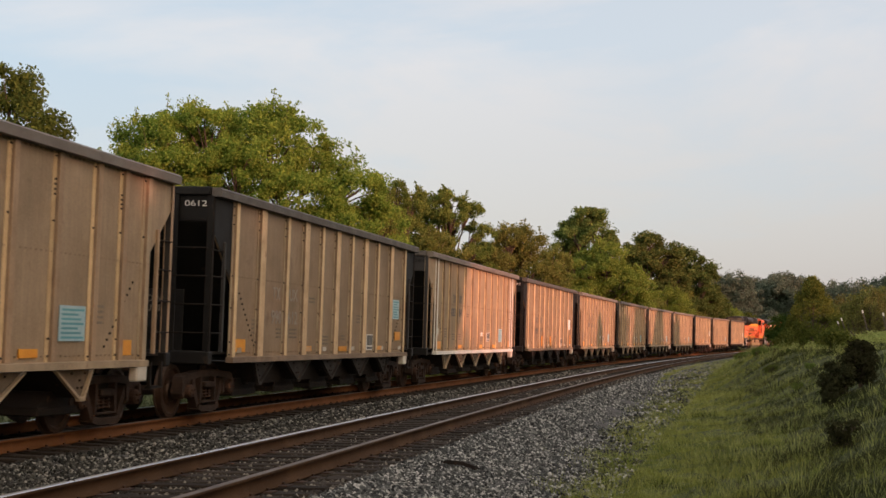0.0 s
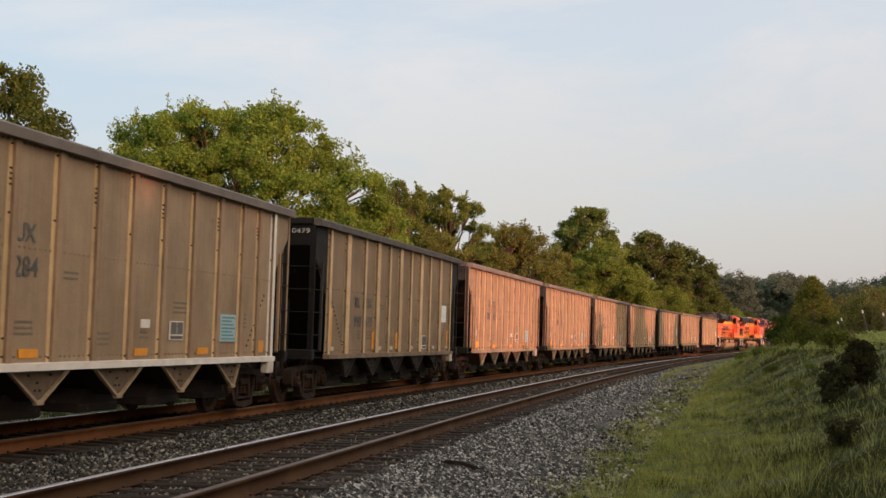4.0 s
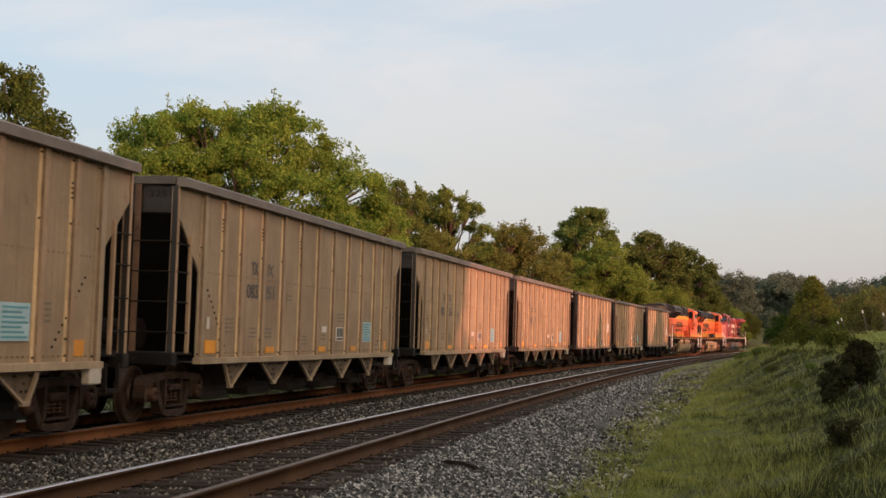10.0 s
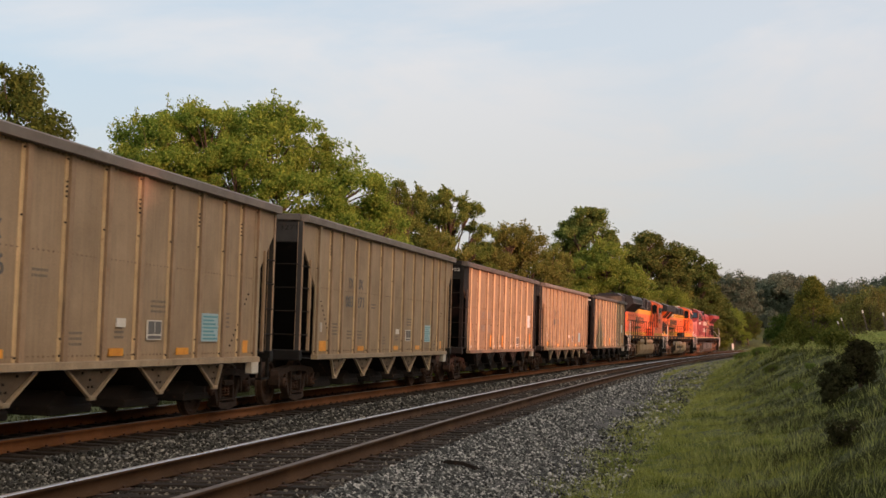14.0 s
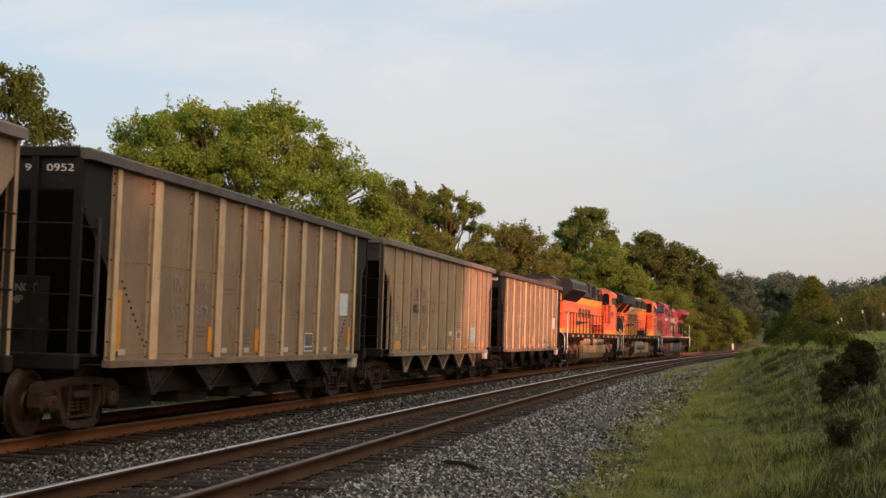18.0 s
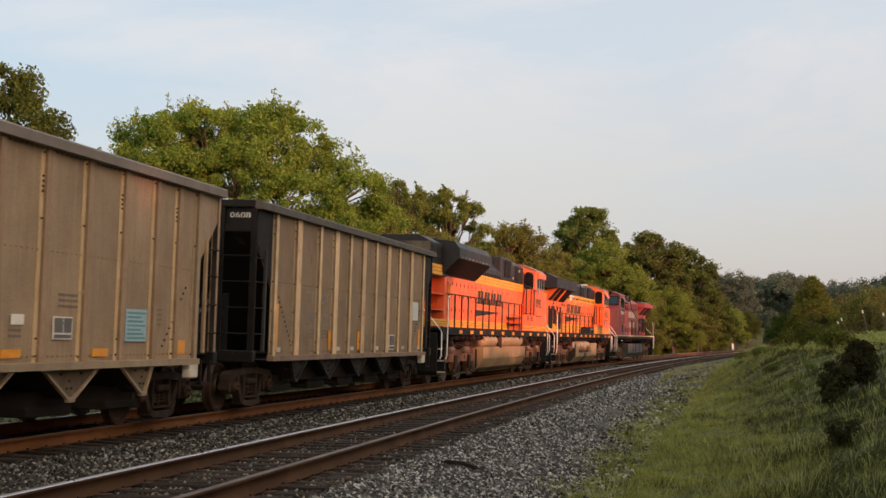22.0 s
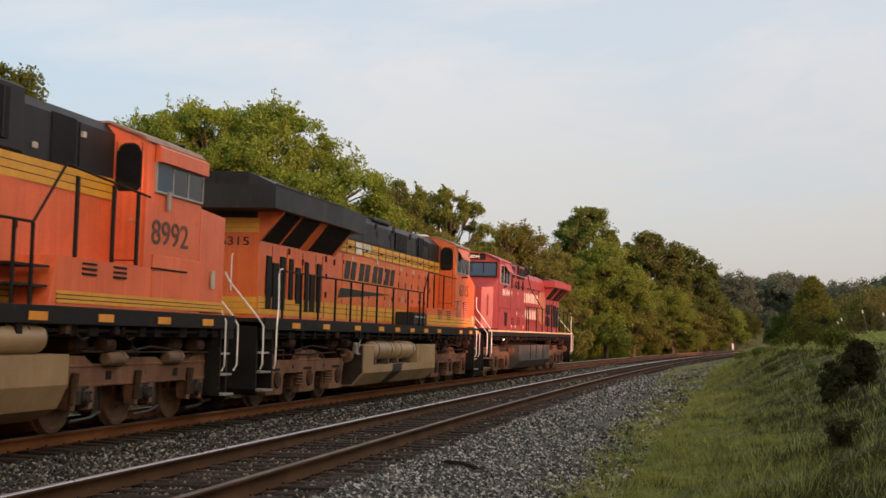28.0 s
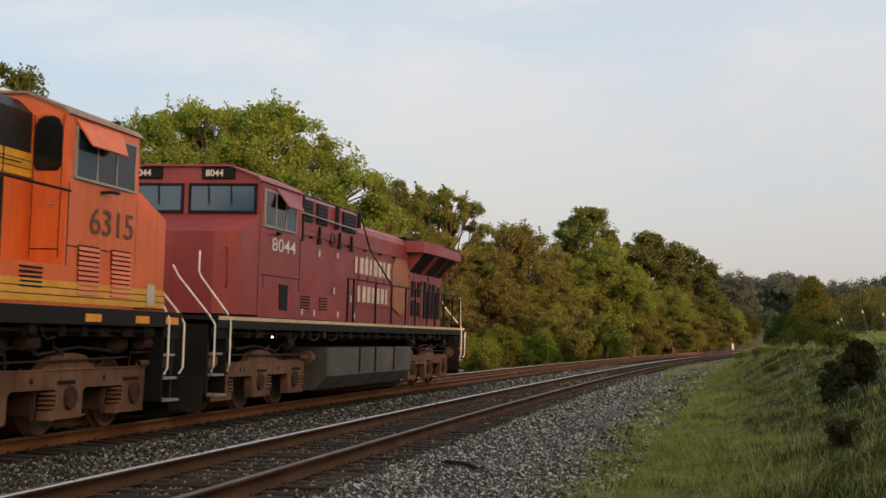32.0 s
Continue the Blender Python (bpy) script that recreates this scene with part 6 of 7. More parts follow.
def end_steps(parent, x, e, plow):
    """Corner steps, pilot sheet, coupler and white curved grab rails at one end; e is +1 for the cab's end."""
    both("step_well", Geo().box(min(x, x - e * 0.62), max(x, x - e * 0.62), -1.0, -0.95, 0.40, 1.56).box(x - e * 0.62 - 0.02, x - e * 0.62 + 0.02, -1.5, -0.95, 0.38, 1.56).box(min(x, x - e * 0.62), max(x, x - e * 0.62), -1.49, -1.45, 1.36, 1.56), BLACK, parent)
    for k, z in enumerate((0.38, 0.72, 1.08)):
        both("step", Geo().box(min(x - e * 0.04, x - e * 0.56), max(x - e * 0.04, x - e * 0.56), -1.55 + 0.05 * k, -1.15, z, z + 0.035), STEEL, parent, "worn steel step edge")
    part("pilot", Geo().prism([(x - e * 0.08, 0.30), (x, 0.42), (x, 1.60), (x - e * 0.08, 1.60)], "y", -1.40, 1.40), BLACK, parent)
    if plow:
        part("plow", loft([(x + e * 0.02, -1.35), (x + e * 0.35, -0.2), (x + e * 0.35, 0.2), (x + e * 0.02, 1.35)], 0.12, [0.72, 0.6, 0.6, 0.72]), BLACK, parent)
    for dx, zt in ((0.0, 2.72), (0.66, 2.72)):
        xx = x - e * (dx - 0.03)
        if dx and e > 0:
            path = [(xx, -1.53, 0.80), (xx + 0.03, -1.57, 0.90), (xx + 0.03, -1.57, 1.66), (xx + 0.03, -1.50, 1.80), (xx + 0.20, -1.06, 2.42), (xx + 0.22, -1.02, 2.52), (xx + 0.22, -1.02, 2.88)]
        elif dx:
            path = [(xx, -1.53, 0.80), (xx + e * 0.03, -1.57, 0.90), (xx + e * 0.02, -1.57, 1.62), (xx - e * 0.10, -1.55, 1.95), (xx - e * 0.10, -1.54, 2.60), (xx - e * 0.16, -1.53, 2.70), (xx - e * 0.34, -1.52, 2.73)]
        else:
            path = [(xx, -1.50, 0.80), (xx + e * 0.03, -1.55, 0.90), (xx + e * 0.03, -1.55, 1.60), (xx + e * 0.05, -1.45, 1.75), (xx + e * 0.05, -0.85, 2.42), (xx + e * 0.05, -0.75, 2.60)]
        both("grab_rail", Geo().tube(path, 0.018, 8), RAILWHITE, parent, "white curved grab rail")
    part("coupler", COUPLER, None, parent, at=pose(e * MID, 0, 0, 0, 0, 0 if e > 0 else 180))
    for y in (-0.55, 0.5):
        part("air_hose", HOSE, None, parent, at=pose(e * MID, y, 0.1, 0, 0, 0 if e > 0 else 180))


def window(parent, x0, x1, z0, z1, y, split=2, name="side_window"):
    """A cab side window: pale frame, dark panes."""
    w = 0.035
    for s in (-1, 1):
        win = part(name, Geo().box(x0, x1, s * y - 0.012, s * y + 0.012, z0, z1), GRILLE, parent)
        fr = Geo().box(x0 - w, x1 + w, s * y - 0.03, s * y + 0.03, z1, z1 + w).box(x0 - w, x1 + w, s * y - 0.03, s * y + 0.03, z0 - w, z0).box(x0 - w, x0, s * y - 0.03, s * y + 0.03, z0, z1).box(x1, x1 + w, s * y - 0.03, s * y + 0.03, z0, z1)
        for k in range(1, split):
            xm = x0 + (x1 - x0) * k / split
            fr.box(xm - 0.02, xm + 0.02, s * y - 0.028, s * y + 0.028, z0, z1)
        part("window_frame", fr, STEEL, win, "pale metal window frame")
        for k in range(split):
            a, b = x0 + (x1 - x0) * k / split + 0.022, x0 + (x1 - x0) * (k + 1) / split - 0.022
            part("pane", Geo().box(a, b, s * y - 0.018, s * y + 0.018, z0 + 0.005, z1 - 0.005), GLASS if k == 0 else DARKGLASS, win)


def cab_body(parent, x0, x1, nose, mat, nose_top, slope, y=1.49, unit=True):
    """The cab, its roof, rear doors, windshields and the short nose before it."""
    z0 = 1.80
    prof = [(-y, z0), (-y, 4.28), (-y + 0.06, 4.36), (-0.88, 4.57), (0.88, 4.57), (y - 0.06, 4.36), (y, 4.28), (y, z0)]
    cab = part("cab", Geo().prism(prof, "x", x0, x1), mat, parent)
    part("cab_roof", Geo().prism([(-y - 0.035, 4.30), (-y + 0.05, 4.385), (-0.88, 4.60), (0.88, 4.60), (y - 0.05, 4.385), (y + 0.035, 4.30), (y + 0.015, 4.285), (y - 0.06, 4.355), (0.87, 4.565), (-0.87, 4.565), (-y + 0.06, 4.355), (-y - 0.015, 4.285)], "x", x0 - 0.05, x1 + 0.08), RED if mat is RED else ROOFDUST, cab, "" if mat is RED else "dust-greyed roof sheet")
    if unit:
        part("roof_unit", Geo().box(x0 + 0.05, x0 + 0.55, -0.5, 0.5, 4.585, 4.67, 0.03), PALE, cab, "pale roof air-conditioning unit")
    part("nose", loft([(x1, -y + 0.004), (nose - 0.30, -1.47), (nose, -1.10), (nose, 1.10), (nose - 0.30, 1.47), (x1, y - 0.004)], z0, [nose_top + slope, nose_top, nose_top - 0.05, nose_top - 0.05, nose_top, nose_top + slope]), mat, cab)
    part("nose_door", Geo().box(nose - 0.01, nose + 0.02, -0.36, 0.36, 1.9, nose_top - 0.25, 0.01), mat, cab)
    zw0, zw1 = nose_top + slope + 0.06, 4.20
    for s in (-1, 1):
        a, b = (0.10, 1.36) if s > 0 else (-1.36, -0.10)
        ws = part("windshield", Geo().box(x1 + 0.004, x1 + 0.022, a, b, zw0, zw1, 0.008), WINDSHIELD, cab, "blue-grey windshield")
        part("windshield_gasket", Geo().box(x1, x1 + 0.03, a - 0.05, b + 0.05, zw1, zw1 + 0.05).box(x1, x1 + 0.03, a - 0.05, b + 0.05, zw0 - 0.05, zw0).box(x1, x1 + 0.03, a - 0.05, a, zw0, zw1).box(x1, x1 + 0.03, b, b + 0.05, zw0, zw1), GRILLE, ws)
        for yy in (a + 0.35, a + 0.8):
            part("wiper", Geo().tube([(x1 + 0.04, yy, zw1 + 0.05), (x1 + 0.05, yy + 0.02, zw0 + 0.12)], 0.012, 5), GRILLE, ws)
        nb = part("number_board", Geo().box(x1, x1 + 0.05, a + 0.20, a + 0.86, 4.33, 4.555, 0.015), GRILLE, cab, "black number board")
        nb["side"] = s
        # rear door beside the hood
        dr = part("rear_door", Geo().box(x0 - 0.025, x0 + 0.01, s * 1.43 if s < 0 else 0.98, s * 0.98 if s < 0 else 1.43, z0 + 0.15, 4.30, 0.008), mat, cab)
        lo, hi = (-1.39, -1.03) if s < 0 else (1.03, 1.39)
        arch = [(0.0, 3.64), (0.05, 3.57), (0.31, 3.57), (0.36, 3.64), (0.36, 4.10), (0.31, 4.20), (0.24, 4.235), (0.12, 4.235), (0.05, 4.20), (0.0, 4.10)]
        part("door_gasket", Geo().prism([(lo + 0.18 + (u - 0.18) * 1.14, 3.90 + (w - 3.90) * 1.09) for u, w in arch], "x", x0 - 0.036, x0 - 0.02), GRILLE, dr)
        part("door_window", Geo().prism([(lo + u, w) for u, w in arch], "x", x0 - 0.044, x0 - 0.03), DARKGLASS, dr)
        part("door_seam", Geo().box(x0 - 0.030, x0 - 0.02, lo - 0.03, lo - 0.018, z0 + 0.6, 4.28).box(x0 - 0.030, x0 - 0.02, hi + 0.018, hi + 0.03, z0 + 0.6, 4.28).box(x0 - 0.030, x0 - 0.02, lo - 0.03, hi + 0.03, 2.50, 2.515), GRILLE, dr)
        part("door_handle", Geo().tube([(x0 - 0.03, lo + 0.05, 3.10), (x0 - 0.07, lo + 0.05, 3.10), (x0 - 0.07, lo + 0.14, 3.10)], 0.012, 6), STEEL, dr)
    both("cab_seam", Geo().box(x1 - 0.005, x1 + 0.012, -y - 0.006, -y + 0.01, z0, 4.1), mat, cab)
    both("grab_iron", Geo().tube([(nose - 0.14, -1.28, 3.0), (nose - 0.13, -1.33, 2.95), (nose - 0.13, -1.33, 2.3), (nose - 0.14, -1.28, 2.25)], 0.014, 6), mat, cab)
    return cab


def road_number(parent, text, x, z, h, y, side, mat, label, span=1.4):
    part("road_number", letters(text, h, mat, bold=0.006 * h, span=span), None, parent, label, at=pose(x, side * y, z, 0, 0, 0 if side < 0 else 180))


def brand_blocks(parent, x, z, h, w, y, side, letters_n=4):
    """The owner's slanted mark on the hood, as plain dark blocks with yellow edges over a wedge."""
    for k in range(letters_n):
        a = x + k * w
        for grow, dy, mat, nm in ((0.025, 0.022, YELLOW, "mark_edge"), (0.0, 0.028, HOODBLACK, "mark_block")):
            q = [(a - grow, z - grow), (a + w * 0.78 + grow, z - grow), (a + w * 0.78 + 0.16 + grow, z + h + grow), (a + 0.16 - grow, z + h + grow)]
            g = Geo()
            for u0, u1, w0, w1 in ((0, 0.44, 0, 1), (0.56, 0.98, 0, 1)):
                at = lambda u, w: (q[0][0] + (q[1][0] - q[0][0]) * u + (q[3][0] - q[0][0]) * w, q[0][1] + (q[3][1] - q[0][1]) * w)
                g.prism([at(u0, w0), at(u1, w0), at(u1, w1), at(u0, w1)], "y", side * (y + dy - 0.004), side * (y + dy))
            part(nm, g, mat, parent)
    for grow, dy, mat, nm in ((0.02, 0.022, YELLOW, "mark_edge"), (0.0, 0.028, HOODBLACK, "mark_wedge")):
        part(nm, Geo().prism([(x - 0.45 - grow * 2, z - 0.47 - grow), (x + 4.55 + grow * 6, z - 0.24), (x - 0.23 - grow, z - 0.22 + grow)], "y", side * (y + dy - 0.004), side * (y + dy)), mat, parent)


def deck_and_sill(parent, x0, x1, sill_mat, marks):
    part("deck", Geo().box(x0, x1, -1.50, 1.50, 1.68, 1.75), HOODBLACK, parent)
    both("side_sill", Geo().box(x0 + 0.02, x1 - 0.02, -1.55, -1.50, 1.53, 1.765, 0.008), sill_mat, parent)
    part("main_frame", Geo().box(x0 + 0.3, x1 - 0.3, -0.75, 0.75, 1.18, 1.68), UNDER, parent)
    for x in marks:
        both("reflector", Geo().box(x, x + 0.46, -1.562, -1.548, 1.575, 1.685), AMBER, parent, "amber reflector tape")
    g = Geo()
    k = x0 + 0.8
    r = random.Random(len(marks))
    while k < x1 - 0.8:
        g.box(k, k + r.uniform(0.08, 0.4), -1.46, -1.2, 1.38, 1.53)
        k += r.uniform(0.5, 1.1)
    both("pipe_run", Geo().tube([(x0 + 0.8, -1.42, 1.46), (0, -1.42, 1.44), (x1 - 0.8, -1.42, 1.46)], 0.03, 6).tube([(x0 + 1.2, -1.34, 1.38), (x1 - 1.2, -1.34, 1.39)], 0.022, 6), UNDER, parent)
    both("conduit_boxes", g, UNDER, parent)
    for k, d in enumerate((0.24, 0.31, 0.66, 0.72, 0.79)):
        q = x0 + (x1 - x0) * d
        both("drain_pipe", Geo().tube([(q, -1.47, 1.53), (q + 0.05, -1.48, 1.40), (q + 0.22, -1.46, 1.33), (q + 0.45, -1.44, 1.36)], 0.014, 6), (RUSTY, OILY)[k % 2], parent)
        both("hanging_bracket", Geo().box(q - 0.35, q - 0.20, -1.52, -1.40, 1.40, 1.54, 0.01), (UNDER, RUSTY)[k % 3 == 0], parent)


def emd_loco():
    lo = thing("locomotive", "weathered orange and black road locomotive with flared radiators", "locomotive", "locomotives behind the coal train")
    X = lambda d: d - MID
    deck_and_sill(lo, X(0.62), X(21.55), BLACK, [X(d) for d in (2.9, 4.6, 6.1, 8.1, 10.1, 12.2, 14.3, 16.2, 18.2, 20.0)])
    # rear hood with its open corner bay
    part("rear_hood", Geo().box(X(1.22), X(3.45), -0.97, 0.97, 3.36, 4.40, 0.02).prism([(-0.97, 4.38), (-0.6, 4.58), (0.6, 4.58), (0.97, 4.38)], "x", X(1.22), X(3.45)), HOODBLACK, lo)
    part("rear_hood_wall", Geo().box(X(1.24), X(3.4), -0.55, 0.55, 1.76, 3.37), FADED, lo)
    part("rear_end_sheet", Geo().box(X(1.20), X(1.30), -0.97, 0.97, 1.76, 3.37, 0.01), FADED, lo)
    both("bay_post", Geo().box(X(3.22), X(3.46), -0.97, -0.5, 1.76, 3.37, 0.01), FADED, lo)
    for z in (2.3, 2.8):
        both("bay_shelf", Geo().box(X(1.3), X(3.22), -0.95, -0.55, z, z + 0.03), FADED, lo)
    both("hose_reel", Geo().lathe([(0.17, -1.0), (0.19, -1.02), (0.21, -1.0), (0.19, -0.98), (0.17, -1.0)], (X(3.7), 0, 3.02), "y", 16), AMBER, lo, "orange hanging hose loop")
    for a in (1.40, 2.02):
        for k in range(7):
            both("louvre", Geo().prism([(-0.998, 3.96 + k * 0.062), (-0.965, 4.00 + k * 0.062), (-0.965, 3.96 + k * 0.062)], "x", X(a), X(a + 0.48)), ENDGREY, lo)
    part("end_dust", Geo().box(X(1.205), X(1.225), -0.95, 0.95, 3.77, 4.39), ENDDUST, lo, "dust-caked upper hood end")
    for y, nm in ((-0.975, "rear_stripe"),):
        both("stripe_ground", Geo().box(X(1.2), X(2.75), -0.978, -0.972, 3.40, 3.74), HOODBLACK, lo)
        for k in range(3):
            both("yellow_stripe", Geo().box(X(1.2), X(2.75), -0.986, -0.974, 3.41 + k * 0.11, 3.505 + k * 0.11), YELLOW, lo, "yellow stripe")
    for k in range(3):
        part("end_stripe", Geo().box(X(1.185), X(1.205), -0.97, 0.97, 3.41 + k * 0.11, 3.505 + k * 0.11), YELLOW, lo, "yellow stripe")
        part("end_stripe", Geo().box(X(1.185), X(1.205), -0.97, 0.97, 1.80 + k * 0.10, 1.885 + k * 0.10), YELLOW, lo, "yellow stripe")
    # long hood
    part("long_hood", Geo().box(X(3.4), X(17.70), -0.95, 0.95, 1.76, 3.42).box(X(13.2), X(17.70), -0.95, 0.95, 3.42, 3.70), FADED, lo)
    part("upper_hood", Geo().prism([(-0.95, 3.42), (-0.95, 4.0), (-0.62, 4.36), (0.62, 4.36), (0.95, 4.0), (0.95, 3.42)], "x", X(3.4), X(13.2)), HOODBLACK, lo)
    doors(lo, X(3.6), X(7.9), 2.10, 3.40, 0.95, FADED, 0.62)
    doors(lo, X(7.95), X(15.0), 2.10, 3.40, 0.95, FADED, 0.95)
    stripes(lo, X(7.85), X(17.68), 3.40, 0.32, 0.956)
    stripes(lo, X(1.3), X(14.9), 1.80, 0.22, 0.97)
    # flared radiators
    both("radiator_flare", Geo().prism([(-0.93, 3.42), (-1.52, 3.98), (-1.52, 4.28), (-1.36, 4.50), (-0.2, 4.60), (-0.2, 3.42)], "x", X(2.75), X(7.95)), HOODBLACK, lo)
    both("radiator_grille", Geo().prism([(-0.985, 3.455), (-1.50, 3.945), (-1.51, 3.955), (-0.995, 3.465)], "x", X(2.95), X(7.75)), GRILLE, lo)
    both("flare_edge", Geo().box(X(2.74), X(7.96), -1.535, -1.515, 3.96, 4.30, 0.006), HOODBLACK, lo)
    for k in range(9):
        both("flare_latch", Geo().box(X(3.1 + k * 0.55), X(3.16 + k * 0.55), -1.55, -1.53, 3.99, 4.04), STEEL, lo)
    for d in (3.6, 5.3, 7.0):
        part("fan", Geo().lathe([(0.0, 4.66), (0.5, 4.66), (0.66, 4.63), (0.68, 4.56)], (X(d), 0, 0), "z", 20), HOODBLACK, lo)
    part("exhaust_housing", Geo().box(X(9.9), X(12.0), -0.62, 0.62, 4.3, 4.60, 0.03).box(X(10.6), X(11.3), -0.3, 0.3, 4.58, 4.7, 0.03), HOODBLACK, lo)
    part("brake_grid_housing", Geo().box(X(12.6), X(15.0), -0.98, 0.98, 3.72, 4.62, 0.04), HOODBLACK, lo)
    both("brake_grid", Geo().box(X(13.3), X(14.55), -1.01, -0.97, 3.86, 4.52), GRILLE, lo, "dark brake grid")
    for k in range(7):
        both("grid_bar", Geo().box(X(13.32 + k * 0.175), X(13.35 + k * 0.175), -1.022, -1.005, 3.86, 4.52), HOODBLACK, lo)
    part("filter_housing", Geo().prism([(-0.95, 3.69), (-0.95, 4.40), (-0.80, 4.56), (0.80, 4.56), (0.95, 4.40), (0.95, 3.69)], "x", X(15.0), X(17.70)), HOODBLACK, lo)
    both("filter_opening", Geo().box(X(15.75), X(16.45), -0.965, -0.94, 3.72, 4.42), GRILLE, lo)
    both("filter_seam", Geo().box(X(16.55), X(16.575), -0.962, -0.94, 3.70, 4.40), GRILLE, lo)
    for d, z in ((15.25, 3.85), (16.62, 4.2)):
        both("small_notice", Geo().box(X(d), X(d + 0.10), -0.985, -0.945, z, z + 0.08), PALE, lo)
    for k in range(11):
        both("hood_lug", Geo().box(X(8.3 + k * 0.45), X(8.34 + k * 0.45), -0.99, -0.93, 3.70, 3.84), HOODBLACK, lo)
    cab = cab_body(lo, X(17.70), X(19.86), X(21.35), FADED, 3.44, 0.06)
    window(cab, X(18.02), X(19.84), 3.60, 4.0, 1.495, 3)
    both("sun_visor", Geo().prism([(-1.50, 4.30), (-1.60, 4.24), (-1.60, 4.03), (-1.57, 4.02), (-1.50, 4.03)], "x", X(17.98), X(19.9)), FADED, cab)
    both("mirror", Geo().box(X(18.42), X(18.5), -1.56, -1.50, 3.32, 3.62, 0.01), STEEL, cab)
    road_number(lo, "8992", X(17.95), 2.79, 0.37, 1.499, -1, FADEDINK, "dark road number", 1.42)
    # low side boxes beside and behind the cab, with steps
    both("side_box", loft([(X(15.05), -1.50), (X(19.95), -1.50), (X(19.95), -1.0), (X(15.05), -0.96)], 1.77, [2.42, 2.42, 2.42, 2.42]), FADED, lo)
    both("side_box_slope", Geo().prism([(X(14.85), 1.77), (X(15.05), 1.77), (X(15.05), 2.42)], "y", -1.495, -0.96), FADED, lo)
    for d, z in ((15.75, 2.2), (16.7, 2.2)):
        g = Geo()
        for k in range(3):
            g.box(X(d), X(d + 0.42), -1.515, -1.495, z + k * 0.07, z + k * 0.07 + 0.03)
        both("side_vent", g, GRILLE, lo)
    both("box_door", Geo().box(X(18.0), X(19.9), -1.512, -1.49, 1.95, 2.62, 0.006), FADED, lo)
    both("box_handle", Geo().box(X(17.95), X(19.3), -1.53, -1.505, 2.40, 2.425), GRILLE, lo)
    stripes(lo, X(15.05), X(20.94), 1.81, 0.16, 1.503)
    for k, z in enumerate((2.0, 2.25)):
        both("walkway_step", Geo().box(X(13.95), X(14.95), -1.45, -0.97, z, z + 0.03), HOODBLACK, lo)
    part("notice", Geo().box(X(20.4), X(20.55), -1.52, -1.50, 2.2, 2.5), PALE, lo)
    railing(lo, [(X(1.05), 2.77)] + [(X(d), 2.79) for d in (1.49, 2.34, 3.31, 4.30, 5.49, 6.72, 7.78, 9.0, 10.24, 11.5, 12.7, 13.9, 14.35)], 1.76)
    both("cab_handrail", Geo().tube([(X(14.35), -1.52, 2.79), (X(15.15), -1.52, 3.62), (X(17.75), -1.54, 3.46)], 0.019, 8), BLACK, lo)
    for d in (15.5, 16.6, 17.4):
        both("stanchion", Geo().box(X(d) - 0.035, X(d) + 0.035, -1.53, -1.49, 2.42, 3.50, 0.006), BLACK, lo)
    brand_blocks(lo, X(8.30), 2.66, 0.48, 1.17, 0.95, -1)
    # under the deck
    part("fuel_tank", Geo().prism([(-1.50, 1.14), (-1.50, 0.74), (-1.36, 0.42), (-1.02, 0.25), (1.02, 0.25), (1.36, 0.42), (1.50, 0.74), (1.50, 1.14)], "x", X(7.05), X(15.5)), TANK, lo, "dusty tan fuel tank")
    for a, b in ((7.2, 9.7), (10.6, 15.0)):
        both("air_reservoir", Geo().lathe([(0.0, X(a)), (0.12, X(a) + 0.02), (0.2, X(a) + 0.1), (0.215, X(a) + 0.2), (0.215, X(b) - 0.2), (0.2, X(b) - 0.1), (0.12, X(b) - 0.02), (0.0, X(b))], (0, -1.30, 1.345), "x", 18), TANK, lo, "dusty tan air reservoir", smooth=True)
    both("air_filter", Geo().box(X(9.85), X(10.25), -1.5, -1.2, 1.2, 1.5, 0.05).tube([(X(10.05), -1.48, 1.1), (X(10.05), -1.48, 1.5)], 0.09, 10), RUSTY, lo)
    for d, s in ((4.05, 1), (18.5, -1)):
        loco_truck(lo, X(d), True)
    for d in (2.0, 5.8, 16.2, 19.6):
        both("traction_duct", Geo().box(X(d), X(d) + 0.5, -1.2, -0.7, 1.12, 1.5, 0.08).tube([(X(d) + 0.7, -1.25, 1.25), (X(d) + 1.0, -1.25, 1.25)], 0.12, 10), RUSTY, lo)
    end_steps(lo, X(0.62), -1, False)
    end_steps(lo, X(21.62), 1, True)
    return lo


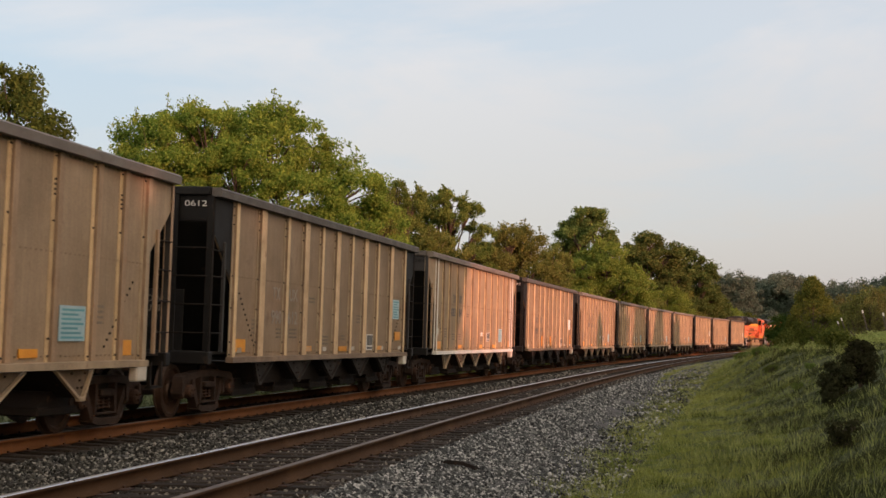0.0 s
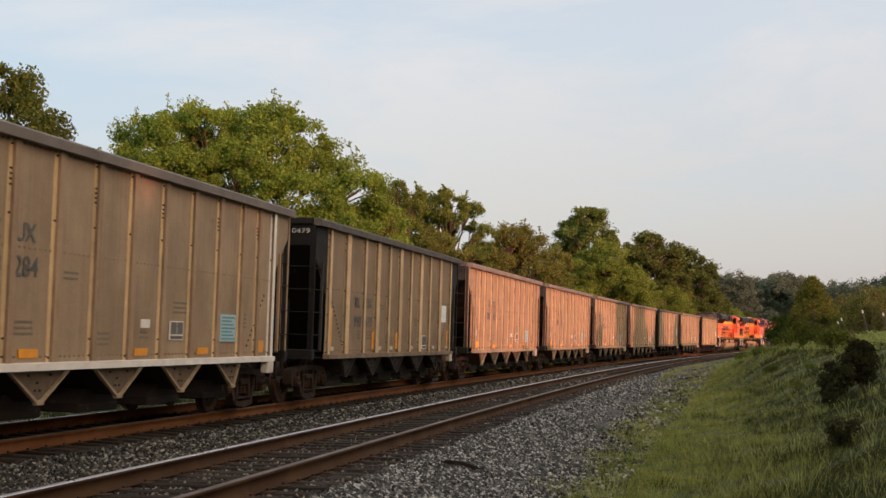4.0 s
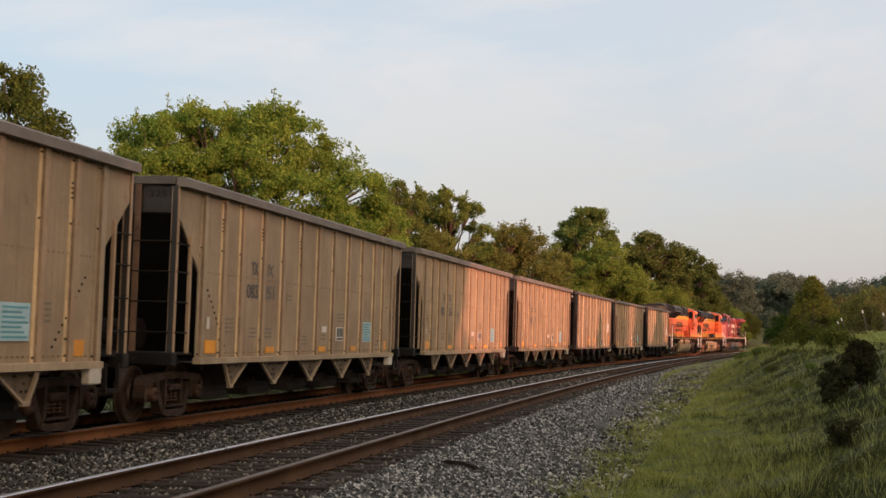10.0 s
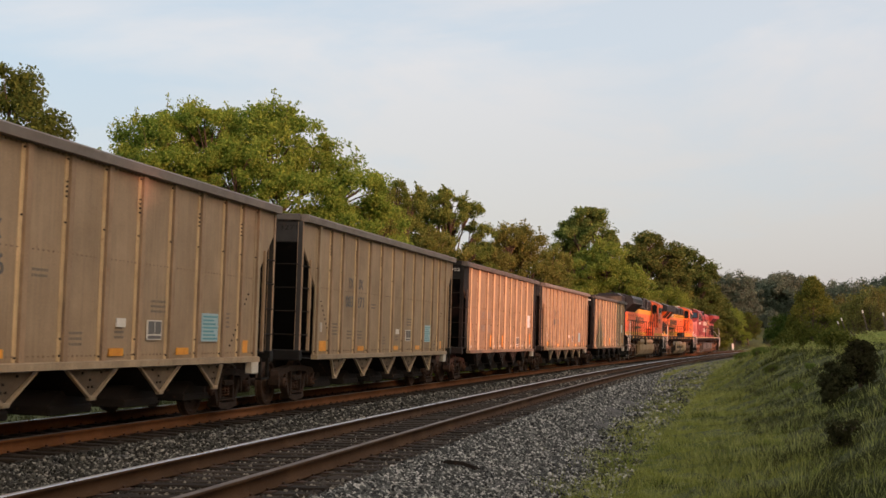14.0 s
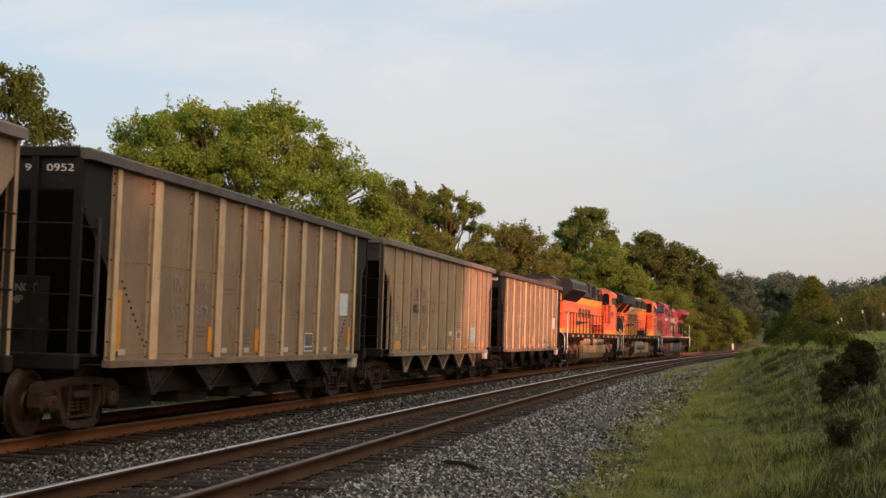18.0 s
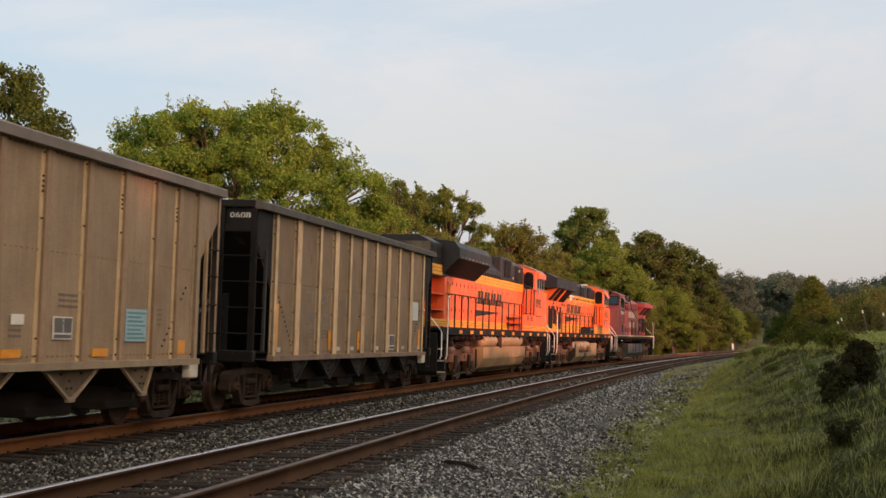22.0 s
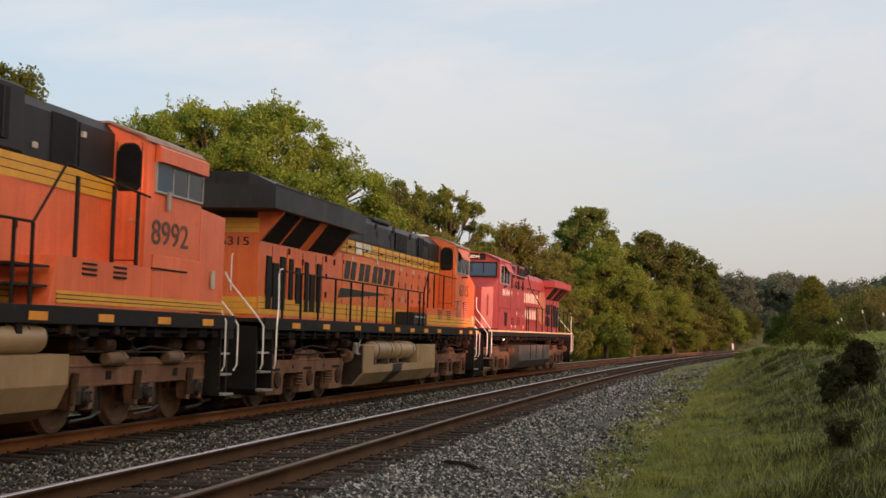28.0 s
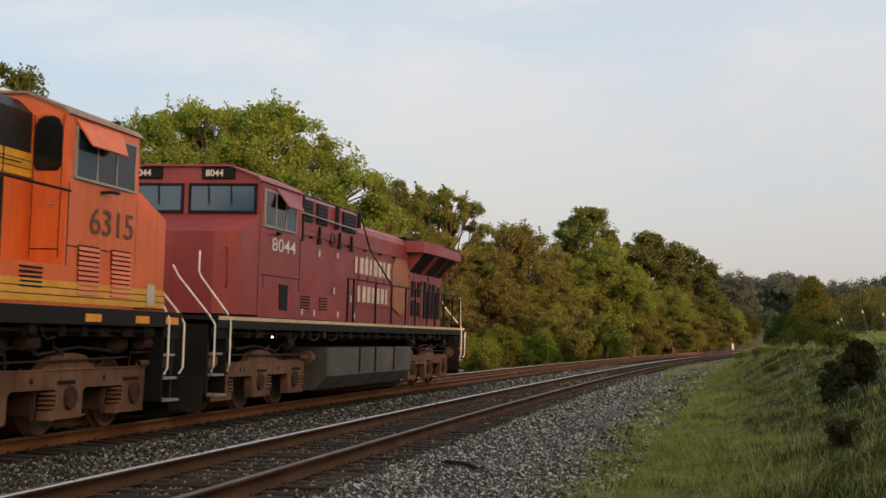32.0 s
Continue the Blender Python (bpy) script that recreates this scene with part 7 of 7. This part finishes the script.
def ge_loco(side, paint, trim, label, red):
    """A road locomotive with a winged radiator at the end away from the cab; side: the side that the camera sees."""
    lo = thing("locomotive", label, "locomotive", "locomotives behind the coal train")
    X = lambda d: d - MID
    top = RED if red else HOODBLACK
    deck_and_sill(lo, X(0.62), X(21.65), BLACK, [] if red else [X(d) for d in (2.2, 4.2, 6.6, 8.7, 10.3, 11.9, 13.5, 15.2, 18.3, 19.9, 21.0)])
    if red:
        both("sill_stripe", Geo().box(X(0.7), X(21.6), -1.558, -1.548, 1.685, 1.75), STAKE2, lo, "worn pale sill stripe")
    tail, x0, x1, nose = (1.66, 17.20, 19.60, 20.85) if red else (1.74, 17.72, 19.90, 21.32)
    part("long_hood", Geo().box(X(tail), X(x0), -0.95, 0.95, 1.76, 3.74), paint, lo)
    if red:
        part("upper_hood", Geo().prism([(-0.95, 3.74), (-0.95, 4.00), (-0.86, 4.16), (-0.62, 4.28), (0.62, 4.28), (0.86, 4.16), (0.95, 4.00), (0.95, 3.74)], "x", X(tail), X(11.3)), top, lo)
        part("auxiliary_hood", Geo().prism([(-0.955, 3.745), (-0.955, 4.40), (-0.80, 4.52), (0.80, 4.52), (0.955, 4.40), (0.955, 3.745)], "x", X(11.3), X(x0)), top, lo)
    else:
        part("upper_hood", Geo().prism([(-0.95, 3.74), (-0.95, 4.30), (-0.75, 4.48), (0.75, 4.48), (0.95, 4.30), (0.95, 3.74)], "x", X(tail + 0.01), X(x0)), top, lo)
    doors(lo, X(6.4 if red else 7.4), X(11.2 if red else 16.6), 2.20, 3.40, 0.95, paint, 0.8)
    # wing radiator
    w0, w1 = (1.60, 6.30) if red else (0.92, 7.55)
    zl, zh, zr = (3.84, 4.16, 4.34) if red else (3.86, 4.32, 4.56)
    part("radiator_wing", loft([(X(w0), -1.56), (X(w1 - 2.2), -1.56), (X(w1), -1.46), (X(w1), 1.46), (X(w1 - 2.2), 1.56), (X(w0), 1.56)], zl, [zh] * 6), top, lo)
    part("wing_roof", loft([(X(w0 + 0.02), -1.0), (X(w1 - 0.1), -0.9), (X(w1 - 0.1), 0.9), (X(w0 + 0.02), 1.0)], zh - 0.01, [zr, zr - 0.06, zr - 0.06, zr]).put(
        [(X(w0 + 0.02), e * y, z) for e in (-1, 1) for y, z in ((1.54, zh - 0.004), (1.0, zr - 0.004))] + [(X(w1 - 0.1), e * y, z) for e in (-1, 1) for y, z in ((1.42, zh - 0.004), (0.9, zr - 0.064))],
        [(0, 1, 5, 4), (2, 6, 7, 3), (0, 4, 6, 2), (0, 2, 3, 1), (4, 5, 7, 6), (1, 3, 7, 5)]), HOODBLACK, lo)
    for y in (-1.572, 1.556):
        part("wing_edge", Geo().box(X(w0), X(w1 - 2.2), y, y + 0.016, zh - 0.03, zh + 0.012, 0.004), RUSTY if red else ENDGREY, lo)
    spans = ((1.75, 0.12, 1.45), (2.72, 0.10, 1.43), (4.1, 0.50, 1.43), (5.9, 0.15, 1.40)) if red else ((1.74, 0.12, 1.45), (2.90, 0.09, 1.43), (4.22, 0.52, 1.42), (6.55, 0.20, 1.36))
    for a, w, reach in spans:
        both("wing_web", Geo().prism([(-0.94, 3.26), (-reach, zl), (-0.9, zl)], "x", X(a), X(a + w)), paint, lo)
    for (a, w, _), (b, _, _) in zip(spans, spans[1:]):
        both("wing_grille", Geo().prism([(-0.955, 3.29), (-1.40, zl - 0.02), (-1.38, zl), (-0.935, 3.31)], "x", X(a + w + 0.02), X(b - 0.02)), GRILLE, lo, "dark radiator screen")
    slots = ((1.9, 2.25, 2.0, 3.0), (2.6, 2.95, 2.0, 3.05), (3.15, 3.45, 2.0, 3.05), (3.75, 4.05, 2.0, 3.1), (4.5, 4.85, 2.05, 2.45), (4.5, 4.85, 2.6, 3.05), (5.15, 5.6, 2.05, 2.5), (5.15, 5.6, 2.6, 3.05)) if red else (
        (2.18, 2.48, 1.95, 3.02), (2.56, 2.90, 1.95, 2.90), (3.0, 3.3, 1.95, 3.05), (3.57, 3.80, 2.17, 3.04), (4.0, 4.28, 2.10, 2.88), (4.61, 4.83, 1.94, 3.03), (4.95, 5.30, 1.95, 2.78), (5.44, 5.72, 1.94, 3.04))
    for a, b, z0, z1 in slots:
        both("hood_louvre", Geo().box(X(a), X(b), -0.985, -0.94, z0, z1, 0.01), GRILLE, lo, "dark vertical louvre")
    for d in (2.52, 3.42, 4.44, 5.36, 5.85):
        both("hood_seam", Geo().box(X(d), X(d + 0.02), -0.956, -0.93, 1.80, 3.22), RUSTY, lo)
    for d, z in ((6.05, 3.12), (6.1, 2.72), (6.7, 3.08), (3.5, 3.12), (4.4, 2.95), (6.1, 2.3)):
        both("door_latch", Geo().box(X(d), X(d + 0.045), -0.985, -0.94, z, z + 0.13, 0.008), RUSTY, lo)
    if not red:
        stripes(lo, X(6.75), X(17.70), 3.44, 0.32, 0.975)
        stripes(lo, X(1.76), X(13.98), 1.84, 0.35, 0.955)
        for k in range(3):
            part("end_stripe", Geo().box(X(1.715), X(1.745), -0.95, 0.95, 3.45 + k * 0.098, 3.535 + k * 0.098), YELLOW, lo, "yellow stripe")
            part("end_stripe", Geo().box(X(1.715), X(1.745), -0.95, 0.95, 1.84 + k * 0.115, 1.94 + k * 0.115), YELLOW, lo, "yellow stripe")
        both("stripe_patch", Geo().box(X(8.37), X(8.90), -0.992, -0.984, 3.46, 3.74), WHITE, lo, "primer patch on the stripe")
        both("stripe_patch", Geo().box(X(8.95), X(9.76), -0.992, -0.984, 3.56, 3.75), PALE, lo, "primer patch on the stripe")
        for k in range(14):
            both("stripe_seam", Geo().box(X(7.6 + k * 0.72), X(7.615 + k * 0.72), -0.994, -0.98, 3.44, 3.76), GRILLE, lo)
            if k < 8:
                both("stripe_seam", Geo().box(X(6.0 + k * 0.9), X(6.015 + k * 0.9), -0.974, -0.95, 1.84, 2.19), GRILLE, lo)
    # upper hood doors, grids
    if red:
        for a, b in ((14.97, 15.58), (13.9, 14.64), (11.6, 12.65)):
            both("equipment_grid", Geo().box(X(a), X(b), -0.995, -0.94, 3.92, 4.38, 0.01), GRILLE, lo, "dark equipment louvre")
            for k in range(5):
                both("grid_slat", Geo().box(X(a + 0.03), X(b - 0.03), -1.005, -0.99, 3.96 + k * 0.085, 3.985 + k * 0.085), HOODBLACK, lo)
    else:
        doors(lo, X(7.7), X(11.7), 3.80, 4.26, 0.945, top, 1.3, "upper_door")
        both("blower_grid", Geo().box(X(12.2), X(13.3), -0.985, -0.94, 3.82, 4.30, 0.01), GRILLE, lo, "dark blower opening")
        both("equipment_grid", Geo().box(X(14.88), X(15.48), -0.985, -0.94, 3.80, 4.36, 0.01), GRILLE, lo, "dark equipment louvre")
        both("small_vent", Geo().box(X(15.58), X(16.05), -0.975, -0.94, 4.16, 4.32, 0.01), GRILLE, lo)
        part("blower_box", Geo().box(X(10.4), X(12.1), -0.86, 0.86, 4.44, 4.56, 0.03), top, lo)
        for d in (7.62, 8.78, 10.16, 11.8, 13.5, 14.7, 16.3):
            both("hood_seam", Geo().box(X(d), X(d + 0.025), -0.962, -0.93, 3.78, 4.30), GRILLE, lo)
        for d, z in ((8.6, 4.36), (10.2, 4.36), (12.0, 4.42), (13.9, 4.38)):
            both("lifting_lug", Geo().lathe([(0.04, -0.96), (0.085, -0.985), (0.095, -0.95)], (X(d), 0, z - 0.08), "y", 10), HOODBLACK, lo)
    both("hood_rail", Geo().tube([(X(7.6), -1.03, 3.60), (X(x0 - 0.4), -1.03, 3.60)], 0.010, 6), BLACK, lo)
    for k in range(7):
        both("rail_bracket", Geo().box(X(7.8 + k * 1.45), X(7.82 + k * 1.45), -1.035, -0.95, 3.56, 3.61), BLACK, lo)
    for k, (d, z) in enumerate(((8.1, 3.28), (10.4, 3.30), (12.9, 3.26), (14.3, 3.2), (9.2, 2.28), (11.7, 2.26), (15.9, 3.22), (13.1, 2.4))):
        both("small_notice", Geo().box(X(d), X(d + 0.13), -0.978, -0.965, z, z + 0.11 + 0.05 * (k % 2)), PALE, lo)
    part("exhaust_stack", Geo().box(X(9.2 if red else 8.0), X(10.9 if red else 9.9), -0.5, 0.5, 4.26, 4.48 if red else 4.54, 0.06), PALE if red else HOODBLACK, lo, "pale exhaust silencer cover" if red else "")
    cab = cab_body(lo, X(x0), X(x1), X(nose), paint, 3.31 if red else 3.19, 0.36 if red else 0.34, unit=not red)
    window(cab, X(x0 + 0.45 if red else 17.92), X(x1 - 0.2 if red else 19.72), 3.50, 4.14, 1.495, 3)
    v0, v1 = (x0 + 0.38, x1 - 0.75) if red else (17.88, 19.30)
    both("sun_visor", Geo().put([(X(v0), -1.50, 4.27), (X(v1), -1.50, 4.27), (X(v1 - 0.22), -1.70, 3.92), (X(v0 + 0.12), -1.70, 3.92), (X(v0), -1.49, 4.25), (X(v1), -1.49, 4.25), (X(v1 - 0.22), -1.685, 3.905), (X(v0 + 0.12), -1.685, 3.905)], [(0, 1, 2, 3), (7, 6, 5, 4), (0, 4, 5, 1), (1, 5, 6, 2), (2, 6, 7, 3), (3, 7, 4, 0)]), paint, cab, "tilted sun visor")
    both("panel_seam", Geo().box(X(x0 + 0.08), X(x1 - 0.1), -1.497, -1.485, 2.56, 2.575).box(X(x0 + 0.05), X(x0 + 0.065), -1.497, -1.485, 1.85, 3.4).box(X(x1 - 0.25), X(x1 - 0.238), -1.497, -1.485, 1.85, 2.56), GRILLE, cab)
    both("mirror_arm", Geo().tube([(X(18.7), -1.5, 3.36), (X(18.8), -1.62, 3.38), (X(19.0), -1.62, 3.38)], 0.025, 6), GRILLE, cab)
    both("side_box", loft([(X(13.98), -1.50), (X(x1), -1.50), (X(x1), -0.97), (X(13.98), -0.96)], 1.77, [2.30] * 4), paint, lo)
    for d in (15.38, 16.58):
        g = Geo()
        for k in range(5):
            g.box(X(d), X(d + 0.56), -1.515, -1.495, 1.98 + k * 0.06, 2.005 + k * 0.06)
        both("side_vent", g, GRILLE, lo)
    for d in () if red else (18.1, 19.1):
        g = Geo()
        g.box(X(d), X(d + 0.62), -1.507, -1.494, 1.93, 2.60)
        g.slot = 1
        for k in range(10):
            g.prism([(-1.53, 1.935 + k * 0.066), (-1.505, 1.988 + k * 0.066), (-1.50, 1.935 + k * 0.066)], "x", X(d), X(d + 0.62))
        both("box_louvre", g, (GRILLE, paint), lo)
    if not red:
        stripes(lo, X(14.0), X(20.98), 1.81, 0.28, 1.503)
        both("battery_step", Geo().box(X(12.45), X(13.95), -1.50, -0.98, 1.77, 2.13, 0.02), HOODBLACK, lo)
        for k in range(2):
            both("step_edge", Geo().box(X(12.6 + k * 0.65), X(13.1 + k * 0.65), -1.512, -1.49, 1.99, 2.015), RAILWHITE, lo)
        part("notice", Geo().box(X(20.3), X(20.55), side * 1.53 - 0.01, side * 1.53 + 0.01, 1.84, 2.16), PALE, lo)
    rail = [(X(1.3), 2.70)] + [(X(d), 2.69) for d in (1.65, 2.75, 3.9, 5.1, 6.3, 7.25, 8.55, 10.12, 11.67, 13.02)]
    if red:
        railing(lo, [(X(1.2), 2.76)] + [(X(d), 2.75) for d in (1.4, 2.5, 3.7, 4.9, 5.93, 7.36, 8.45, 9.94, 11.47, 13.4, 13.86)], 1.76)
        both("hood_brace", Geo().tube([(X(11.32), -0.99, 4.50), (X(10.4), -1.05, 3.6), (X(9.9), -1.5, 2.76)], 0.022, 6), HOODBLACK, lo)
        both("hood_walk_rail", Geo().tube([(X(11.7), -1.04, 4.02), (X(15.9), -1.04, 4.06)], 0.020, 6), STEEL, lo)
        both("roof_rail", Geo().tube([(X(11.3), -0.97, 4.47), (X(17.15), -0.97, 4.47)], 0.022, 6), HOODBLACK, lo)
        for d, z in ((11.35, 4.1), (13.2, 3.9), (15.75, 3.45)):
            both("rail_bracket", Geo().box(X(d) - 0.025, X(d) + 0.025, -1.05, -0.95, z, 4.46), HOODBLACK, lo)
        for d in (11.75, 12.75, 14.3):
            both("hanging_hook", Geo().prism([(X(d), 3.48), (X(d + 0.22), 3.48), (X(d + 0.16), 3.66), (X(d + 0.14), 3.86), (X(d + 0.08), 3.86), (X(d + 0.06), 3.66)], "y", -1.0, -0.955), GRILLE, lo)
        both("cable_loop", Geo().lathe([(0.14, -0.985), (0.155, -1.0), (0.17, -0.985), (0.155, -0.97), (0.14, -0.985)], (X(13.45), 0, 3.64), "y", 16), HOODBLACK, lo)
        both("box_slot", Geo().box(X(17.98), X(18.45), -1.512, -1.485, 1.92, 2.42), GRILLE, lo)
        for d in (13.2, 14.5, 16.2, 17.0):
            both("small_notice", Geo().box(X(d), X(d + 0.08), -1.512, -1.49, 1.85, 1.98), WHITE, lo)
    else:
        railing(lo, rail + [(X(13.48), 2.70)], 1.76)
        both("cab_handrail", Geo().tube([(X(13.48), -1.52, 2.70), (X(14.0), -1.52, 3.30), (X(17.75), -1.53, 3.28)], 0.019, 8), BLACK, lo)
        for d in (14.0, 14.78, 16.05):
            both("stanchion", Geo().box(X(d) - 0.025, X(d) + 0.025, -1.53, -1.49, 2.28, 3.27, 0.006), BLACK, lo)
    # under the deck
    tmat = TANKGREY if red else TANK
    part("fuel_tank", Geo().prism([(-1.50, 0.74 if not red else 1.18), (-1.50, 0.56), (-1.22, 0.25), (1.22, 0.25), (1.50, 0.56), (1.50, 0.74 if not red else 1.18)], "x", X(7.62), X(15.2)), tmat, lo, "dusty fuel tank")
    if not red:
        for a, b in ((7.62, 8.52), (12.98, 13.38), (13.48, 15.2)):
            both("tank_cheek", Geo().box(X(a), X(b), -1.50, -0.9, 0.72, 1.24, 0.02), tmat, lo)
        both("tank_bulkhead", Geo().box(X(8.52), X(15.0), -0.95, -0.9, 0.72, 1.3), UNDER, lo)
        both("drain_valve", Geo().box(X(7.28), X(7.46), -1.42, -1.3, 1.02, 1.30, 0.03).tube([(X(7.3), -1.44, 1.0), (X(7.32), -1.45, 1.2), (X(7.44), -1.44, 1.34)], 0.022, 8).tube([(X(7.2), -1.43, 1.04), (X(7.5), -1.43, 1.02)], 0.016, 6), STEEL, lo, "bright metal valve")
        both("tank_end", Geo().prism([(-1.47, 1.20), (-1.47, 0.58), (-1.20, 0.28), (-0.3, 0.28), (-0.3, 1.20)], "x", X(7.60), X(7.625)), OILY, lo, "oil-black tank end")
        for a, b in ((8.56, 10.68), (10.76, 13.0)):
            both("air_reservoir", Geo().lathe([(0.0, X(a)), (0.14, X(a) + 0.02), (0.22, X(a) + 0.11), (0.245, X(a) + 0.24), (0.245, X(b) - 0.24), (0.22, X(b) - 0.11), (0.14, X(b) - 0.02), (0.0, X(b))], (0, -1.26, 1.10), "x", 20), TANK, lo, "dusty tan air reservoir", smooth=True)
            for q in (a + 0.45, b - 0.45):
                both("reservoir_strap", Geo().lathe([(0.246, X(q) - 0.025), (0.254, X(q) - 0.025), (0.254, X(q) + 0.025), (0.246, X(q) + 0.025)], (0, -1.26, 1.10), "x", 20), TANKGREY, lo)
                both("reservoir_foot", Geo().box(X(q) - 0.06, X(q) + 0.06, -1.42, -1.1, 0.72, 0.88, 0.02), TANKGREY, lo)
        st = Geo().prism([(X(10.35), 0.742), (X(11.35), 0.742), (X(11.30), 0.64), (X(11.22), 0.555), (X(10.30), 0.555), (X(10.38), 0.64)], "y", -1.506, -1.49)
        st.put([(X(10.30), -1.506, 0.555), (X(11.22), -1.506, 0.555), (X(10.85), -1.226, 0.245), (X(10.0), -1.226, 0.245)], [(0, 1, 2, 3)])
        both("tank_stain", st, OILY, lo, "dark oil stain")
    else:
        for d in (9.4, 11.2, 12.6):
            both("tank_strap", Geo().prism([(-1.515, 1.19), (-1.515, 0.61), (-1.21, 0.24), (-1.19, 0.26), (-1.49, 0.63), (-1.49, 1.19)], "x", X(d), X(d + 0.12)), UNDER, lo)
    for d in (4.3, 18.55):
        loco_truck(lo, X(d), False)
    for d in (1.9, 5.9, 16.4, 19.9):
        both("traction_duct", Geo().box(X(d), X(d) + 0.6, -1.2, -0.7, 1.12, 1.45, 0.08).tube([(X(d) + 0.7, -1.28, 1.28), (X(d) + 1.05, -1.28, 1.28)], 0.10, 10), RUSTY, lo)
    end_steps(lo, X(0.62), -1, False)
    end_steps(lo, X(21.68), 1, True)
    return lo


first_unit = emd_loco()
second_unit = ge_loco(-1, ORANGE, YELLOW, "orange and black road locomotive with yellow stripes and winged radiator", False)
third_unit = ge_loco(1, RED, PALE, "dark red road locomotive facing backwards with white lettering", True)
road_number(second_unit, "6315", 18.42 - MID, 2.78, 0.36, 1.499, -1, FADEDINK, "dark road number", 1.36)
part("end_number", letters("6315", 0.17, HOODBLACK, span=0.62), None, second_unit, "small dark number on the hood end", at=pose(1.715 - MID, -0.13, 3.19, 0, 0, -90))
for unit, x, txt in ((first_unit, 1.195, "8992"), (second_unit, 1.74, "")):
    part("end_grab_iron", Geo().tube([(x - MID, -0.42, 3.02), (x - MID - 0.06, -0.42, 2.98), (x - MID - 0.06, -0.42, 2.30), (x - MID, -0.42, 2.26)], 0.014, 6), RAILWHITE, unit, "thin white grab iron")
    if txt:
        part("end_number", letters(txt, 0.17, HOODBLACK, span=0.62), None, unit, "small dark number on the hood end", at=pose(x - MID - 0.004, -0.20, 3.12, 0, 0, -90))
brand_blocks(second_unit, 7.46 - MID, 2.80, 0.45, 1.24, 0.95, -1)
road_number(third_unit, "8044", 18.95 - MID, 3.05, 0.25, 1.502, 1, WHITE, "white road number", 1.38)
for s in (-1, 1):
    a = 0.10 if s > 0 else -1.36
    part("board_number", letters("8044", 0.125, WHITE, bold=0.003), None, third_unit, "white digits on the number board", at=pose(19.60 + 0.054 - MID, a + 0.29, 4.38, 0, 0, 90))
# the owner's name and crest on the red hood, as plain blocks
for row, (n, z, x_from) in enumerate(((8, 2.99, 11.5), (7, 2.29, 11.2))):
    for k in range(n):
        d = x_from - k * 0.44
        part("name_block", Geo().box(d - (0.29 if k % 3 else 0.20) - MID, d - MID, 0.97, 0.982, z, z + 0.40), NAMEPALE, third_unit, "white block of the owner's name")
part("crest", Geo().prism([(6.1 - MID, 2.25), (6.9 - MID, 2.03), (7.8 - MID, 2.25), (7.9 - MID, 3.3), (7.6 - MID, 3.58), (6.3 - MID, 3.58), (6.0 - MID, 3.3)], "y", 0.97, 0.984), GOLD, third_unit, "faded gold crest panel")
part("step_lamp", Geo().lathe([(0.0, 1.61), (0.02, 1.605), (0.024, 1.58)], (19.0 - MID, 0, 1.40), "y", 10), LAMP, third_unit, "small lit lamp")
B1 = 10 * CAR
MOVING.append((first_unit, B1 + LOCO / 2 + 0.05, 7.2))
MOVING.append((second_unit, B1 + LOCO * 1.5 + 0.15, 7.2))
MOVING.append((third_unit, B1 + LOCO * 2.5 + 0.3, 7.2))


# ---- what moves ----
def vehicle_pose(s, reach):
    """The pose of a vehicle whose middle is s metres along the far track, its trucks reach metres either way."""
    xa, ya, za, a0 = (float(q) for q in line_at(1, s - reach))
    xb, yb, zb, a1 = (float(q) for q in line_at(1, s + reach))
    turn = math.degrees(math.atan2(yb - ya, xb - xa))
    m = pose((xa + xb) / 2, (ya + yb) / 2, (za + zb) / 2, 0, 0, turn)
    return m @ pose(0, 0, 0, math.degrees(BANK[1]), -math.degrees(math.atan2(zb - za, 2 * reach)), 0)


def motions():
    """The train rolls along the far track, slowing a little, and every wheelset turns with it."""
    for ob, mid, reach in MOVING:
        back = pose(0, 0, 0, 0, 0, 180 if ob is third_unit else 0)
        walk(ob, [(t, vehicle_pose(rolled(t) + mid, reach) @ back) for t in [k * 0.5 for k in range(65)]])
        for o in ob.children_recursive:
            if o.name.split(".")[0] == "wheelset":
                r = o.location.z
                here = o.location.copy()
                way = -1 if ob is third_unit else 1
                walk(o, [(k / 15, pose(here.x, 0, here.z, 0, way * math.degrees((rolled(k / 15) - rolled(0)) / r), 0)) for k in range(481)])


motions()
